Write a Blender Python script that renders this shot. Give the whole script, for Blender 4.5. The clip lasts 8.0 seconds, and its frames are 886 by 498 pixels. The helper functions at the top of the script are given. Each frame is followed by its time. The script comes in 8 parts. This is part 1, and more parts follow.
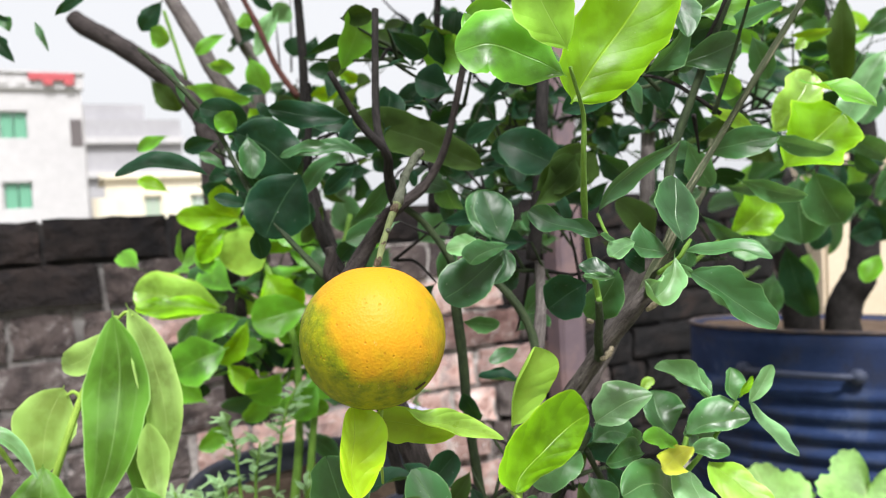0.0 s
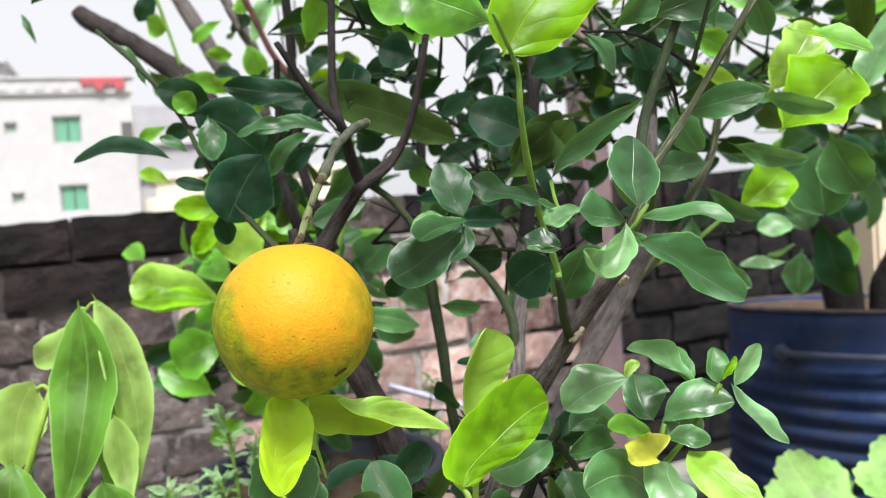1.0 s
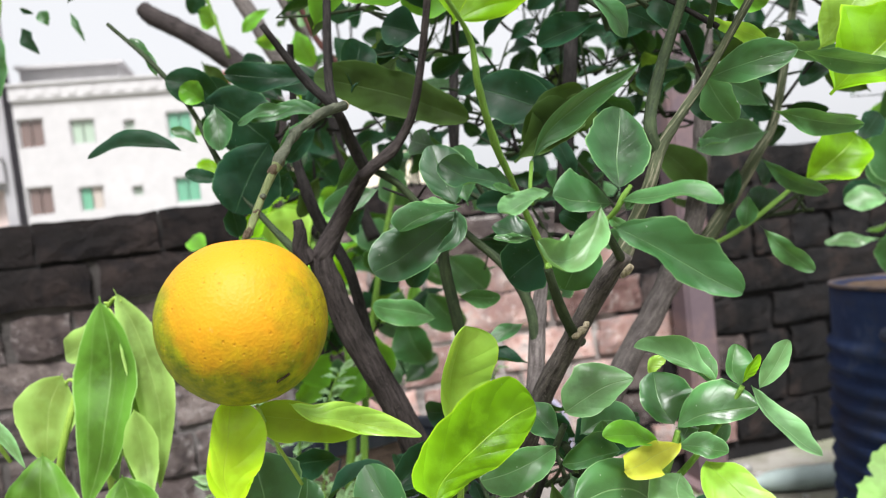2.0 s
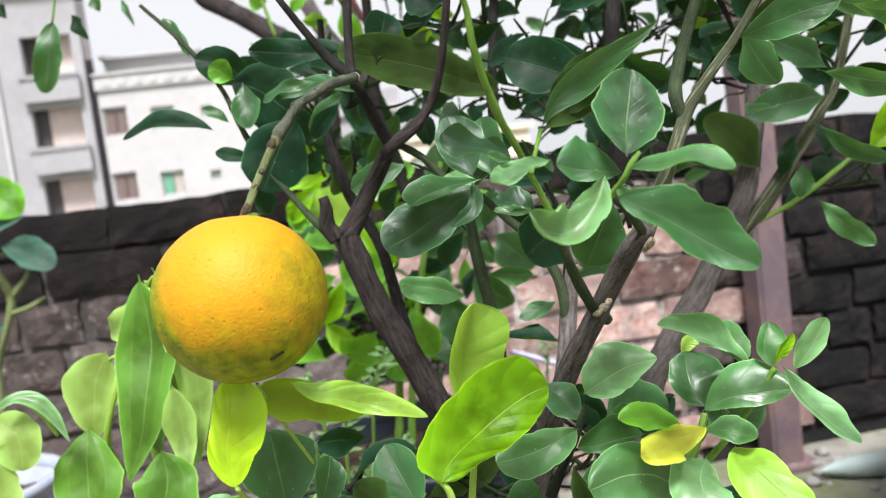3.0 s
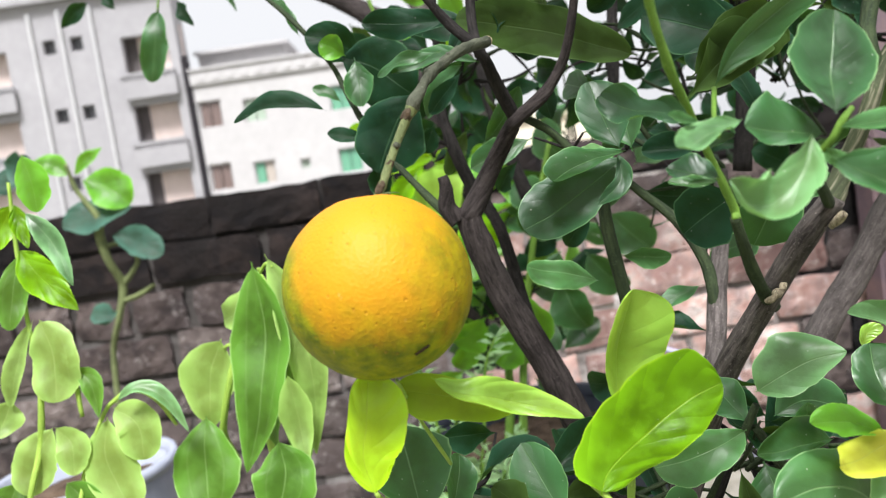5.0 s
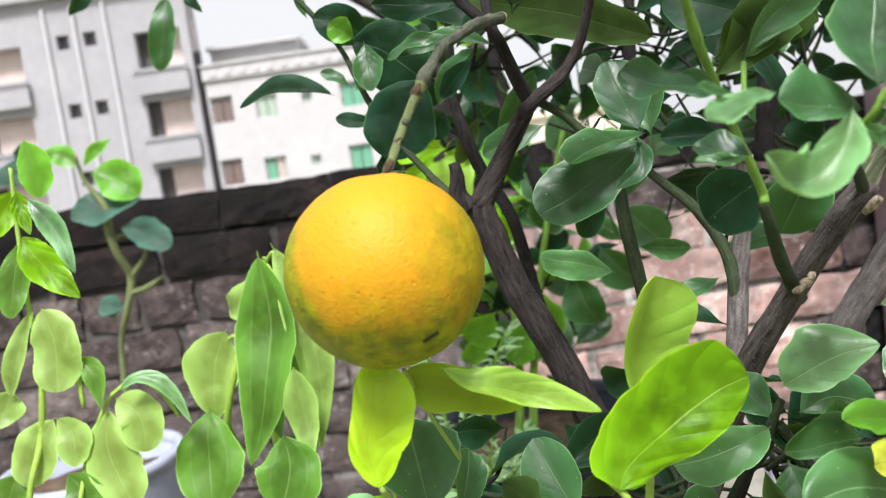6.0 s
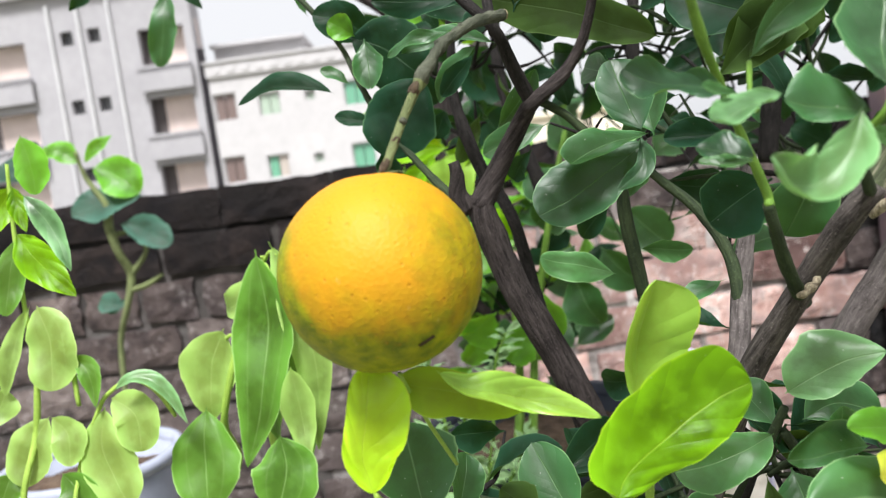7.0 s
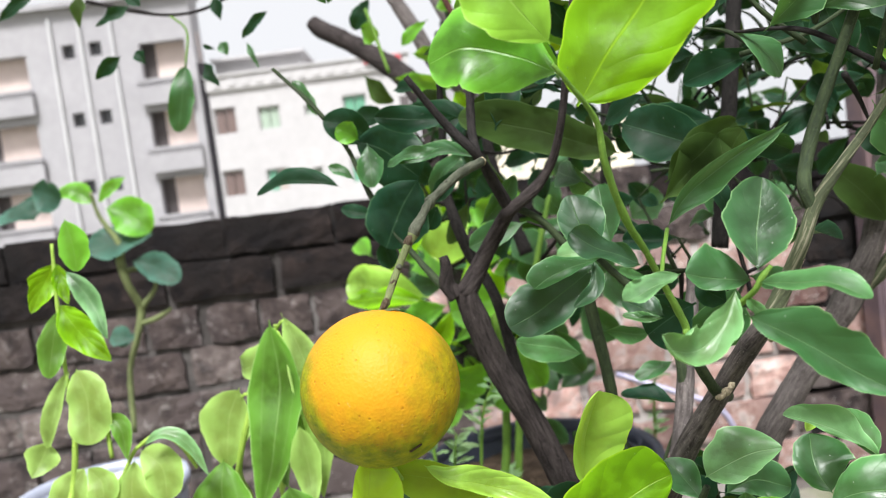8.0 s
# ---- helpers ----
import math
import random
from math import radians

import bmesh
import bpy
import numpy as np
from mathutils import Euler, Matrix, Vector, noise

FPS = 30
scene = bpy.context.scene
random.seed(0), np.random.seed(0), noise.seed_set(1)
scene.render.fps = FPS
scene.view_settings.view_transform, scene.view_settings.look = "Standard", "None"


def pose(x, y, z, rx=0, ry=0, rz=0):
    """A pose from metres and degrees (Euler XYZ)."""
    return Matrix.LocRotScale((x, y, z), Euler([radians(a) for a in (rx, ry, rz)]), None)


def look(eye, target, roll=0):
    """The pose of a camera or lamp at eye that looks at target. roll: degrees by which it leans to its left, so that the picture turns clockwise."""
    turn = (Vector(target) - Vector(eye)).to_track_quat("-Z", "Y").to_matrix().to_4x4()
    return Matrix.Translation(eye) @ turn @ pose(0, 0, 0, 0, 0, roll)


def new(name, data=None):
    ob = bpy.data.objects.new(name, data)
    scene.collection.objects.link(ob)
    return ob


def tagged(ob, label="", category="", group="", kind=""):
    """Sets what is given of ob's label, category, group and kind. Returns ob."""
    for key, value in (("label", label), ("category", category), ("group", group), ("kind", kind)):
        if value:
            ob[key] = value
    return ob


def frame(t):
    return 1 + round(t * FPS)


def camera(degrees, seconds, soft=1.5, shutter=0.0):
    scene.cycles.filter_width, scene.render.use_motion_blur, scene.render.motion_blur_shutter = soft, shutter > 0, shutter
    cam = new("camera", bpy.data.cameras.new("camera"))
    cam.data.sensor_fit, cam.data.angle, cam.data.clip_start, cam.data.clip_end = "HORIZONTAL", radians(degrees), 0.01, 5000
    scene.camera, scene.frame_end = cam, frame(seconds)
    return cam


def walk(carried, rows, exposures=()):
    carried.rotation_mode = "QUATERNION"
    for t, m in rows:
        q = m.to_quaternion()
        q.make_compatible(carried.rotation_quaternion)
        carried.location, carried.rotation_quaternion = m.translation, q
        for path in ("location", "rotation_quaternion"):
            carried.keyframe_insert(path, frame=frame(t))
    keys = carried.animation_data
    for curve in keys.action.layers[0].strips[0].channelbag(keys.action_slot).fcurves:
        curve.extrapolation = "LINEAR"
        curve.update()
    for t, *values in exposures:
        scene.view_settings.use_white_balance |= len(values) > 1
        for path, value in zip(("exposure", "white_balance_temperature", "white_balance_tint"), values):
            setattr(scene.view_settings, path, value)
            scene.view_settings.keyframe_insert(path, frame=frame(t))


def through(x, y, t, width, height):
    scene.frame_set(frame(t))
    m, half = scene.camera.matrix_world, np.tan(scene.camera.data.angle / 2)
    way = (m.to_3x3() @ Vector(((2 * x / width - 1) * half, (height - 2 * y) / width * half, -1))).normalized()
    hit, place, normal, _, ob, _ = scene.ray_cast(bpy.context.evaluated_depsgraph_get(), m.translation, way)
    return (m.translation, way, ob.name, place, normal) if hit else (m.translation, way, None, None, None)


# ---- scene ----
cam = camera(60.50, 8.0, soft=1.1)
PATH = [
    (0, (0.0000, 0.0000, 0.7800), (-0.0143, 1.9980, 0.6921), -2.95),
    (0.5, (0.0194, 0.0119, 0.7744), (-0.0332, 2.0090, 0.6797), -3.63),
    (1, (0.0438, 0.0284, 0.7693), (-0.0957, 2.0207, 0.6642), -4.67),
    (2.3, (0.0984, 0.0690, 0.7646), (-0.3732, 2.0078, 0.6277), -6.67),
    (2.5, (0.1023, 0.0724, 0.7619), (-0.4059, 2.0014, 0.6188), -6.83),
    (3, (0.1101, 0.0778, 0.7615), (-0.4795, 1.9822, 0.6012), -7.30),
    (3.5, (0.1091, 0.0792, 0.7592), (-0.5399, 1.9635, 0.5919), -7.86),
    (4, (0.1050, 0.0824, 0.7601), (-0.6009, 1.9463, 0.5933), -8.46),
    (4.5, (0.0931, 0.0884, 0.7607), (-0.6682, 1.9304, 0.5945), -8.83),
    (4.7, (0.0870, 0.0929, 0.7617), (-0.6974, 1.9250, 0.5941), -8.85),
    (6, (0.0754, 0.1085, 0.7558), (-0.7530, 1.9206, 0.5827), -8.24),
    (6.5, (0.0729, 0.1147, 0.7553), (-0.7592, 1.9249, 0.5798), -7.96),
    (7, (0.0748, 0.1135, 0.7560), (-0.7590, 1.9229, 0.5805), -7.85),
    (7.2, (0.0784, 0.1124, 0.7580), (-0.7489, 1.9256, 0.5906), -7.71),
    (7.5, (0.0910, 0.1023, 0.7702), (-0.7420, 1.9130, 0.6041), -7.90),
    (7.7, (0.0958, 0.0918, 0.7804), (-0.7347, 1.9042, 0.6210), -7.75),
    (8, (0.1072, 0.0648, 0.7992), (-0.7185, 1.8811, 0.6593), -7.36),
]
walk(cam, [(t, look(eye, target, roll)) for t, eye, target, roll in PATH])
cam.data.dof.use_dof, cam.data.dof.focus_distance, cam.data.dof.aperture_fstop = True, 0.30, 14.0

# ---- light: bright overcast sky ----
scene.view_settings.exposure = 0.53
world = bpy.data.worlds.new("overcast_sky")
scene.world = world
world.use_nodes = True
wn, wl = world.node_tree.nodes, world.node_tree.links
wn.clear()
sky = wn.new("ShaderNodeTexSky")
sky.sky_type, sky.sun_disc = "NISHITA", False
sky.sun_elevation, sky.sun_rotation = radians(58), radians(163)
sky.air_density, sky.dust_density, sky.ozone_density = 1.0, 6.0, 1.0
cloud = wn.new("ShaderNodeHueSaturation")
cloud.inputs["Saturation"].default_value = 0.10
deck = wn.new("ShaderNodeMix")                      # even cloud deck over the sky
deck.data_type = "RGBA"
deck.inputs[0].default_value = 0.75
deck.inputs[7].default_value = (5.60, 5.68, 5.95, 1)
back = wn.new("ShaderNodeBackground")
back.inputs["Strength"].default_value = 0.128
wo = wn.new("ShaderNodeOutputWorld")
wl.new(sky.outputs[0], cloud.inputs["Color"])
wl.new(cloud.outputs[0], deck.inputs[6])
wl.new(deck.outputs[2], back.inputs["Color"])
wl.new(back.outputs[0], wo.inputs["Surface"])

sun = new("sun", bpy.data.lights.new("sun", "SUN"))
sun.data.energy, sun.data.angle, sun.data.color = 5.0, radians(15), (1.0, 0.99, 0.985)
sun.matrix_world = look((1.15, -3.4, 7.1), (0, 0.5, 0.6))

# ---- materials ----
def material(name):
    m = bpy.data.materials.new(name)
    m.use_nodes = True
    nt = m.node_tree
    nt.nodes.clear()
    out = nt.nodes.new("ShaderNodeOutputMaterial")
    bsdf = nt.nodes.new("ShaderNodeBsdfPrincipled")
    nt.links.new(bsdf.outputs[0], out.inputs["Surface"])
    return m, nt, bsdf, out


def node(nt, kind, **values):
    n = nt.nodes.new(kind)
    for key, value in values.items():
        n.inputs[key].default_value = value
    return n


def mapped(nt, scale=(1, 1, 1), source="Object"):
    c = nt.nodes.new("ShaderNodeTexCoord")
    m = nt.nodes.new("ShaderNodeMapping")
    m.inputs["Scale"].default_value = scale
    nt.links.new(c.outputs[source], m.inputs["Vector"])
    return m.outputs[0]


def noise_tex(nt, vec, scale, detail=4.0, rough=0.55):
    n = node(nt, "ShaderNodeTexNoise", Scale=scale, Detail=detail, Roughness=rough)
    if vec is not None:
        nt.links.new(vec, n.inputs["Vector"])
    return n.outputs["Fac"]


def ramp(nt, fac, stops):
    r = nt.nodes.new("ShaderNodeValToRGB")
    e = r.color_ramp.elements
    while len(e) < len(stops):
        e.new(0.5)
    for i, (pos, col) in enumerate(stops):
        e[i].position, e[i].color = pos, (*col, 1) if len(col) == 3 else col
    nt.links.new(fac, r.inputs[0])
    return r.outputs["Color"]


def mix(nt, fac, a, b, blend="MIX"):
    m = nt.nodes.new("ShaderNodeMix")
    m.data_type, m.blend_type = "RGBA", blend
    for sock, v in ((m.inputs[0], fac), (m.inputs[6], a), (m.inputs[7], b)):
        if isinstance(v, bpy.types.NodeSocket):
            nt.links.new(v, sock)
        else:
            sock.default_value = (*v, 1) if isinstance(v, tuple) else v
    return m.outputs[2]


def math_node(nt, op, a, b=0.0, clamp=False):
    m = nt.nodes.new("ShaderNodeMath")
    m.operation, m.use_clamp = op, clamp
    for sock, v in zip(m.inputs, (a, b)):
        if isinstance(v, bpy.types.NodeSocket):
            nt.links.new(v, sock)
        else:
            sock.default_value = v
    return m.outputs[0]


def bump(nt, height, bsdf, strength, distance):
    b = node(nt, "ShaderNodeBump", Strength=strength, Distance=distance)
    nt.links.new(height, b.inputs["Height"])
    nt.links.new(b.outputs[0], bsdf.inputs["Normal"])
    return b


def leaf_material(name, top, vein, rough=0.42, through=0.3, glow=(0.35, 0.6, 0.03), spot=0.0, pucker=0.3, ribs=0.0, sheen=0.42):
    """Leaf: blade mottled by pigment and painted shading, pale midrib and margin, faint side veins, light passing
    through.
    """
    m, nt, bsdf, out = material(name)
    uv = nt.nodes.new("ShaderNodeUVMap")
    uv.uv_map = "blade"
    sep = nt.nodes.new("ShaderNodeSeparateXYZ")
    nt.links.new(uv.outputs[0], sep.inputs[0])
    info = nt.nodes.new("ShaderNodeObjectInfo")
    geo = nt.nodes.new("ShaderNodeNewGeometry")
    pos = geo.outputs["Position"]
    big = noise_tex(nt, pos, 34.0, 3.0)
    mott = noise_tex(nt, pos, 130.0, 4.0, 0.6)
    fine = noise_tex(nt, pos, 620.0, 3.0)
    across = math_node(nt, "ABSOLUTE", math_node(nt, "SUBTRACT", sep.outputs[0], 0.5))
    mid = math_node(nt, "SUBTRACT", 1.0, math_node(nt, "MULTIPLY", across, 58.0), True)
    # side veins run forward from the midrib, uneven and faint
    run = math_node(nt, "SUBTRACT", math_node(nt, "MULTIPLY", sep.outputs[1], 30.0), math_node(nt, "MULTIPLY", across, 22.0))
    run = math_node(nt, "ADD", run, math_node(nt, "MULTIPLY", big, 5.0))
    side = math_node(nt, "SUBTRACT", 1.0, math_node(nt, "MULTIPLY", math_node(nt, "ABSOLUTE", math_node(nt, "SINE", run)), 7.0), True)
    veins = math_node(nt, "MAXIMUM", mid, math_node(nt, "MULTIPLY", math_node(nt, "MULTIPLY", side, ramp(nt, mott, [(0.4, (0.25,) * 3), (0.6, (1, 1, 1))])), 0.04 + 0.12 * min(1.0, pucker)))
    if ribs:
        rib = math_node(nt, "ABSOLUTE", math_node(nt, "SUBTRACT", across, 0.27))
        rib = math_node(nt, "SUBTRACT", 1.0, math_node(nt, "MULTIPLY", rib, 55.0), True)
        veins = math_node(nt, "MAXIMUM", veins, math_node(nt, "MULTIPLY", rib, ribs))
    # dark patches: uneven pigment, deepened to put shading into the blade
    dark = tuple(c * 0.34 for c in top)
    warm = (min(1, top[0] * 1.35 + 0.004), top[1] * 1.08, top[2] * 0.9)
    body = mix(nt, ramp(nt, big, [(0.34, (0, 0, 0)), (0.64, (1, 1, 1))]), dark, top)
    body = mix(nt, math_node(nt, "MULTIPLY", info.outputs["Random"], 0.55), body, warm)
    body = mix(nt, ramp(nt, mott, [(0.46, (0, 0, 0)), (0.68, (0.6, 0.6, 0.6))]), body, tuple(min(1, c * 1.45 + 0.004) for c in top))
    body = mix(nt, math_node(nt, "MULTIPLY", fine, 0.22), body, tuple(c * 0.75 for c in top))
    # outer blade paler: young margin plus sky light on upturned rims, as colour
    outer = ramp(nt, math_node(nt, "ADD", across, math_node(nt, "MULTIPLY", math_node(nt, "SUBTRACT", big, 0.5), 0.5)), [(0.20, (0, 0, 0)), (0.50, (0.75, 0.75, 0.75))])
    body = mix(nt, outer, body, tuple(min(1, c * 2.0 + 0.003) for c in top))
    col = mix(nt, math_node(nt, "MULTIPLY", veins, 0.50), body, vein)
    # thin paler margin
    edge = ramp(nt, across, [(0.474, (0, 0, 0)), (0.494, (0.8, 0.8, 0.8))])
    col = mix(nt, edge, col, tuple(min(1, c * 1.3) for c in vein))
    if spot:
        dots = ramp(nt, node_voronoi(nt, pos, 210.0), [(0.02, (1, 1, 1)), (0.055, (0, 0, 0))])
        col = mix(nt, math_node(nt, "MULTIPLY", dots, spot), col, (0.7, 0.72, 0.6))
    nt.links.new(col, bsdf.inputs["Base Color"])
    gloss = ramp(nt, math_node(nt, "ADD", math_node(nt, "MULTIPLY", big, 0.6), math_node(nt, "MULTIPLY", mott, 0.4)), [(0.36, (rough - 0.10,) * 3), (0.64, (rough + 0.16,) * 3)])
    nt.links.new(gloss, bsdf.inputs["Roughness"])
    bsdf.inputs["Specular IOR Level"].default_value = sheen
    quilt = math_node(nt, "MULTIPLY", math_node(nt, "ABSOLUTE", math_node(nt, "SINE", math_node(nt, "MULTIPLY", run, 0.5))), math_node(nt, "MULTIPLY", across, pucker))
    h = math_node(nt, "ADD", math_node(nt, "MULTIPLY", mid, -0.22), math_node(nt, "MULTIPLY", mott, 0.28))
    h = math_node(nt, "ADD", h, math_node(nt, "MULTIPLY", side, -0.02))
    h = math_node(nt, "ADD", h, math_node(nt, "MULTIPLY", fine, 0.02))
    h = math_node(nt, "ADD", h, quilt)
    bump(nt, h, bsdf, 0.6, 0.0016)
    tr = nt.nodes.new("ShaderNodeBsdfTranslucent")
    tcol = mix(nt, math_node(nt, "MULTIPLY", veins, 0.5), glow, tuple(c * 0.6 for c in glow))
    nt.links.new(tcol, tr.inputs["Color"])
    ms = nt.nodes.new("ShaderNodeMixShader")
    ms.inputs[0].default_value = through
    nt.links.new(bsdf.outputs[0], ms.inputs[1])
    nt.links.new(tr.outputs[0], ms.inputs[2])
    nt.links.new(ms.outputs[0], out.inputs["Surface"])
    return m


def node_voronoi(nt, vec, scale, feature="F1"):
    v = node(nt, "ShaderNodeTexVoronoi", Scale=scale)
    v.feature = feature
    if vec is not None:
        nt.links.new(vec, v.inputs["Vector"])
    return v.outputs["Distance"]


# near-black green: the shade under the crowns is put into this leaf colour
LEAF_DARK_SHADED = leaf_material("leaf_dark_shaded", (0.004, 0.022, 0.011), (0.050, 0.110, 0.050), 0.42, 0.12, (0.12, 0.30, 0.03), 0.4, sheen=0.10)
LEAF_MID = leaf_material("leaf_mid", (0.020, 0.077, 0.023), (0.19, 0.34, 0.14), 0.40, 0.18, (0.20, 0.44, 0.05), 0.7, sheen=0.46)
LEAF_DEEP = leaf_material("leaf_deep_green", (0.011, 0.046, 0.017), (0.13, 0.25, 0.10), 0.42, 0.15, (0.16, 0.38, 0.04), 0.7, sheen=0.42)
LEAF_SOFT = leaf_material("leaf_soft_green", (0.045, 0.137, 0.041), (0.27, 0.44, 0.20), 0.39, 0.2, (0.22, 0.46, 0.08), 0.7, sheen=0.46)
LEAF_PALE = leaf_material("leaf_pale", (0.108, 0.242, 0.094), (0.36, 0.54, 0.28), 0.38, 0.2, (0.24, 0.48, 0.10), 0.6, sheen=0.55)
LEAF_OLIVE = leaf_material("leaf_underside_olive", (0.022, 0.046, 0.009), (0.075, 0.12, 0.04), 0.65, 0.2, (0.14, 0.25, 0.02), sheen=0.12)
LEAF_YOUNG = leaf_material("leaf_young", (0.076, 0.250, 0.013), (0.24, 0.44, 0.09), 0.40, 0.32, (0.35, 0.65, 0.03))
LEAF_FRESH = leaf_material("leaf_fresh", (0.200, 0.420, 0.038), (0.40, 0.58, 0.15), 0.40, 0.36, (0.5, 0.78, 0.06), 0.0, 0.4)
LEAF_LIME = leaf_material("leaf_lime", (0.105, 0.255, 0.001), (0.30, 0.50, 0.02), 0.38, 0.22, (0.42, 0.62, 0.003), 0.25, 1.0, sheen=0.24)
LEAF_LIME_YELLOW = leaf_material("leaf_lime_yellowing", (0.270, 0.470, 0.010), (0.42, 0.56, 0.05), 0.30, 0.30, (0.62, 0.88, 0.03), 0.0, 1.5, sheen=0.5)
LEAF_LIME_UNDER = leaf_material("leaf_lime_underside", (0.135, 0.240, 0.005), (0.30, 0.46, 0.04), 0.5, 0.34, (0.42, 0.52, 0.01))
LEAF_LIME2 = leaf_material("leaf_lime_bright", (0.235, 0.430, 0.060), (0.44, 0.64, 0.07), 0.32, 0.36, (0.52, 0.78, 0.06), 0.0, 0.7, sheen=0.60)
LEAF_YELLOW = leaf_material("leaf_yellow", (0.400, 0.440, 0.040), (0.46, 0.54, 0.12), 0.42, 0.34, (0.6, 0.66, 0.05))
LEAF_BAY = leaf_material("leaf_bay", (0.064, 0.170, 0.016), (0.30, 0.48, 0.16), 0.42, 0.30, (0.28, 0.52, 0.06), 0.0, 0.4, 0.40)
LEAF_BAY2 = leaf_material("leaf_bay_young", (0.190, 0.320, 0.075), (0.46, 0.62, 0.20), 0.48, 0.34, (0.48, 0.66, 0.10), 0.0, 0.1, 0.3)
LEAF_SQUASH = leaf_material("leaf_squash", (0.028, 0.080, 0.060), (0.08, 0.16, 0.11), 0.6, 0.2, (0.10, 0.25, 0.08), 0.0, 1.0, sheen=0.3)
LEAF_LOBED = leaf_material("leaf_lobed", (0.215, 0.420, 0.115), (0.46, 0.66, 0.22), 0.5, 0.35, (0.5, 0.8, 0.15))


def bark_material(name, light, dark, stretch=0.18, rough=0.85, stripe=None, depth=0.0012, speck=0.5):
    """Bark: long fissures, dark patches, pale specks."""
    m, nt, bsdf, out = material(name)
    uv = nt.nodes.new("ShaderNodeUVMap")
    uv.uv_map = "bark"
    mp = nt.nodes.new("ShaderNodeMapping")
    mp.inputs["Scale"].default_value = (1.0, stretch, 1.0)
    nt.links.new(uv.outputs[0], mp.inputs["Vector"])
    long = noise_tex(nt, mp.outputs[0], 520.0, 6.0, 0.7)
    geo = nt.nodes.new("ShaderNodeNewGeometry")
    pos = geo.outputs["Position"]
    patch = noise_tex(nt, pos, 70.0, 4.0, 0.6)
    grit = noise_tex(nt, pos, 900.0, 3.0, 0.6)
    col = mix(nt, ramp(nt, long, [(0.36, (0, 0, 0)), (0.64, (1, 1, 1))]), dark, light)
    col = mix(nt, ramp(nt, patch, [(0.46, (0, 0, 0)), (0.7, (0.6, 0.6, 0.6))]), col, tuple(c * 0.7 for c in dark))
    col = mix(nt, ramp(nt, grit, [(0.58, (0, 0, 0)), (0.72, (0.5, 0.5, 0.5))]), col, tuple(min(1, c * 1.5 + 0.01) for c in light))
    if stripe:
        col = mix(nt, ramp(nt, long, [(0.53, (0, 0, 0)), (0.58, (0.9, 0.9, 0.9))]), col, stripe)
    lich = ramp(nt, node_voronoi(nt, pos, 300.0), [(0.0, (speck,) * 3), (0.11, (0, 0, 0))])
    col = mix(nt, lich, col, tuple(min(1, c * 1.8 + 0.06) for c in light))
    nt.links.new(col, bsdf.inputs["Base Color"])
    bsdf.inputs["Roughness"].default_value = rough
    bsdf.inputs["Specular IOR Level"].default_value = 0.15
    h = math_node(nt, "ADD", long, math_node(nt, "MULTIPLY", patch, 0.6))
    h = math_node(nt, "ADD", h, math_node(nt, "MULTIPLY", grit, 0.25))
    bump(nt, h, bsdf, 0.9, depth)
    return m


BARK = bark_material("bark", (0.180, 0.156, 0.146), (0.032, 0.027, 0.026), 0.12, depth=0.003, speck=0.8)
BARK_DARK = bark_material("bark_dark", (0.034, 0.030, 0.029), (0.010, 0.009, 0.009))
BARK_PLUM = bark_material("bark_plum", (0.068, 0.056, 0.054), (0.014, 0.011, 0.011), 0.12, depth=0.0025, speck=0.7)
BARK_RED = bark_material("bark_red", (0.110, 0.045, 0.035), (0.05, 0.022, 0.02))
BARK_PALE = bark_material("bark_pale", (0.19, 0.165, 0.160), (0.070, 0.060, 0.058), 0.14, depth=0.0025, speck=0.7)
BARK_FLAKY = bark_material("bark_flaky", (0.72, 0.62, 0.44), (0.16, 0.125, 0.085), 0.9, depth=0.004, speck=0.8)
BARK_GREEN = bark_material("bark_green", (0.048, 0.068, 0.030), (0.020, 0.031, 0.017), 0.12, 0.65)
BARK_STRIPED = bark_material("bark_striped", (0.075, 0.090, 0.046), (0.040, 0.048, 0.028), 0.04, 0.75, (0.20, 0.19, 0.135))
TWIG_GREEN = bark_material("twig_green", (0.165, 0.300, 0.048), (0.105, 0.210, 0.034), 0.08, 0.5, speck=0.3)
TWIG_LIME = bark_material("twig_lime", (0.33, 0.48, 0.09), (0.24, 0.38, 0.06), 0.08, 0.5, speck=0.2)
STALK = bark_material("fruit_stalk", (0.205, 0.240, 0.105), (0.110, 0.135, 0.058), 0.10, 0.7)
STALK_GREY = bark_material("stalk_bark", (0.115, 0.120, 0.088), (0.045, 0.052, 0.036), 0.2, 0.85)
CUT_WOOD = bark_material("cut_wood", (0.60, 0.50, 0.34), (0.42, 0.33, 0.20), 0.5, 0.8)


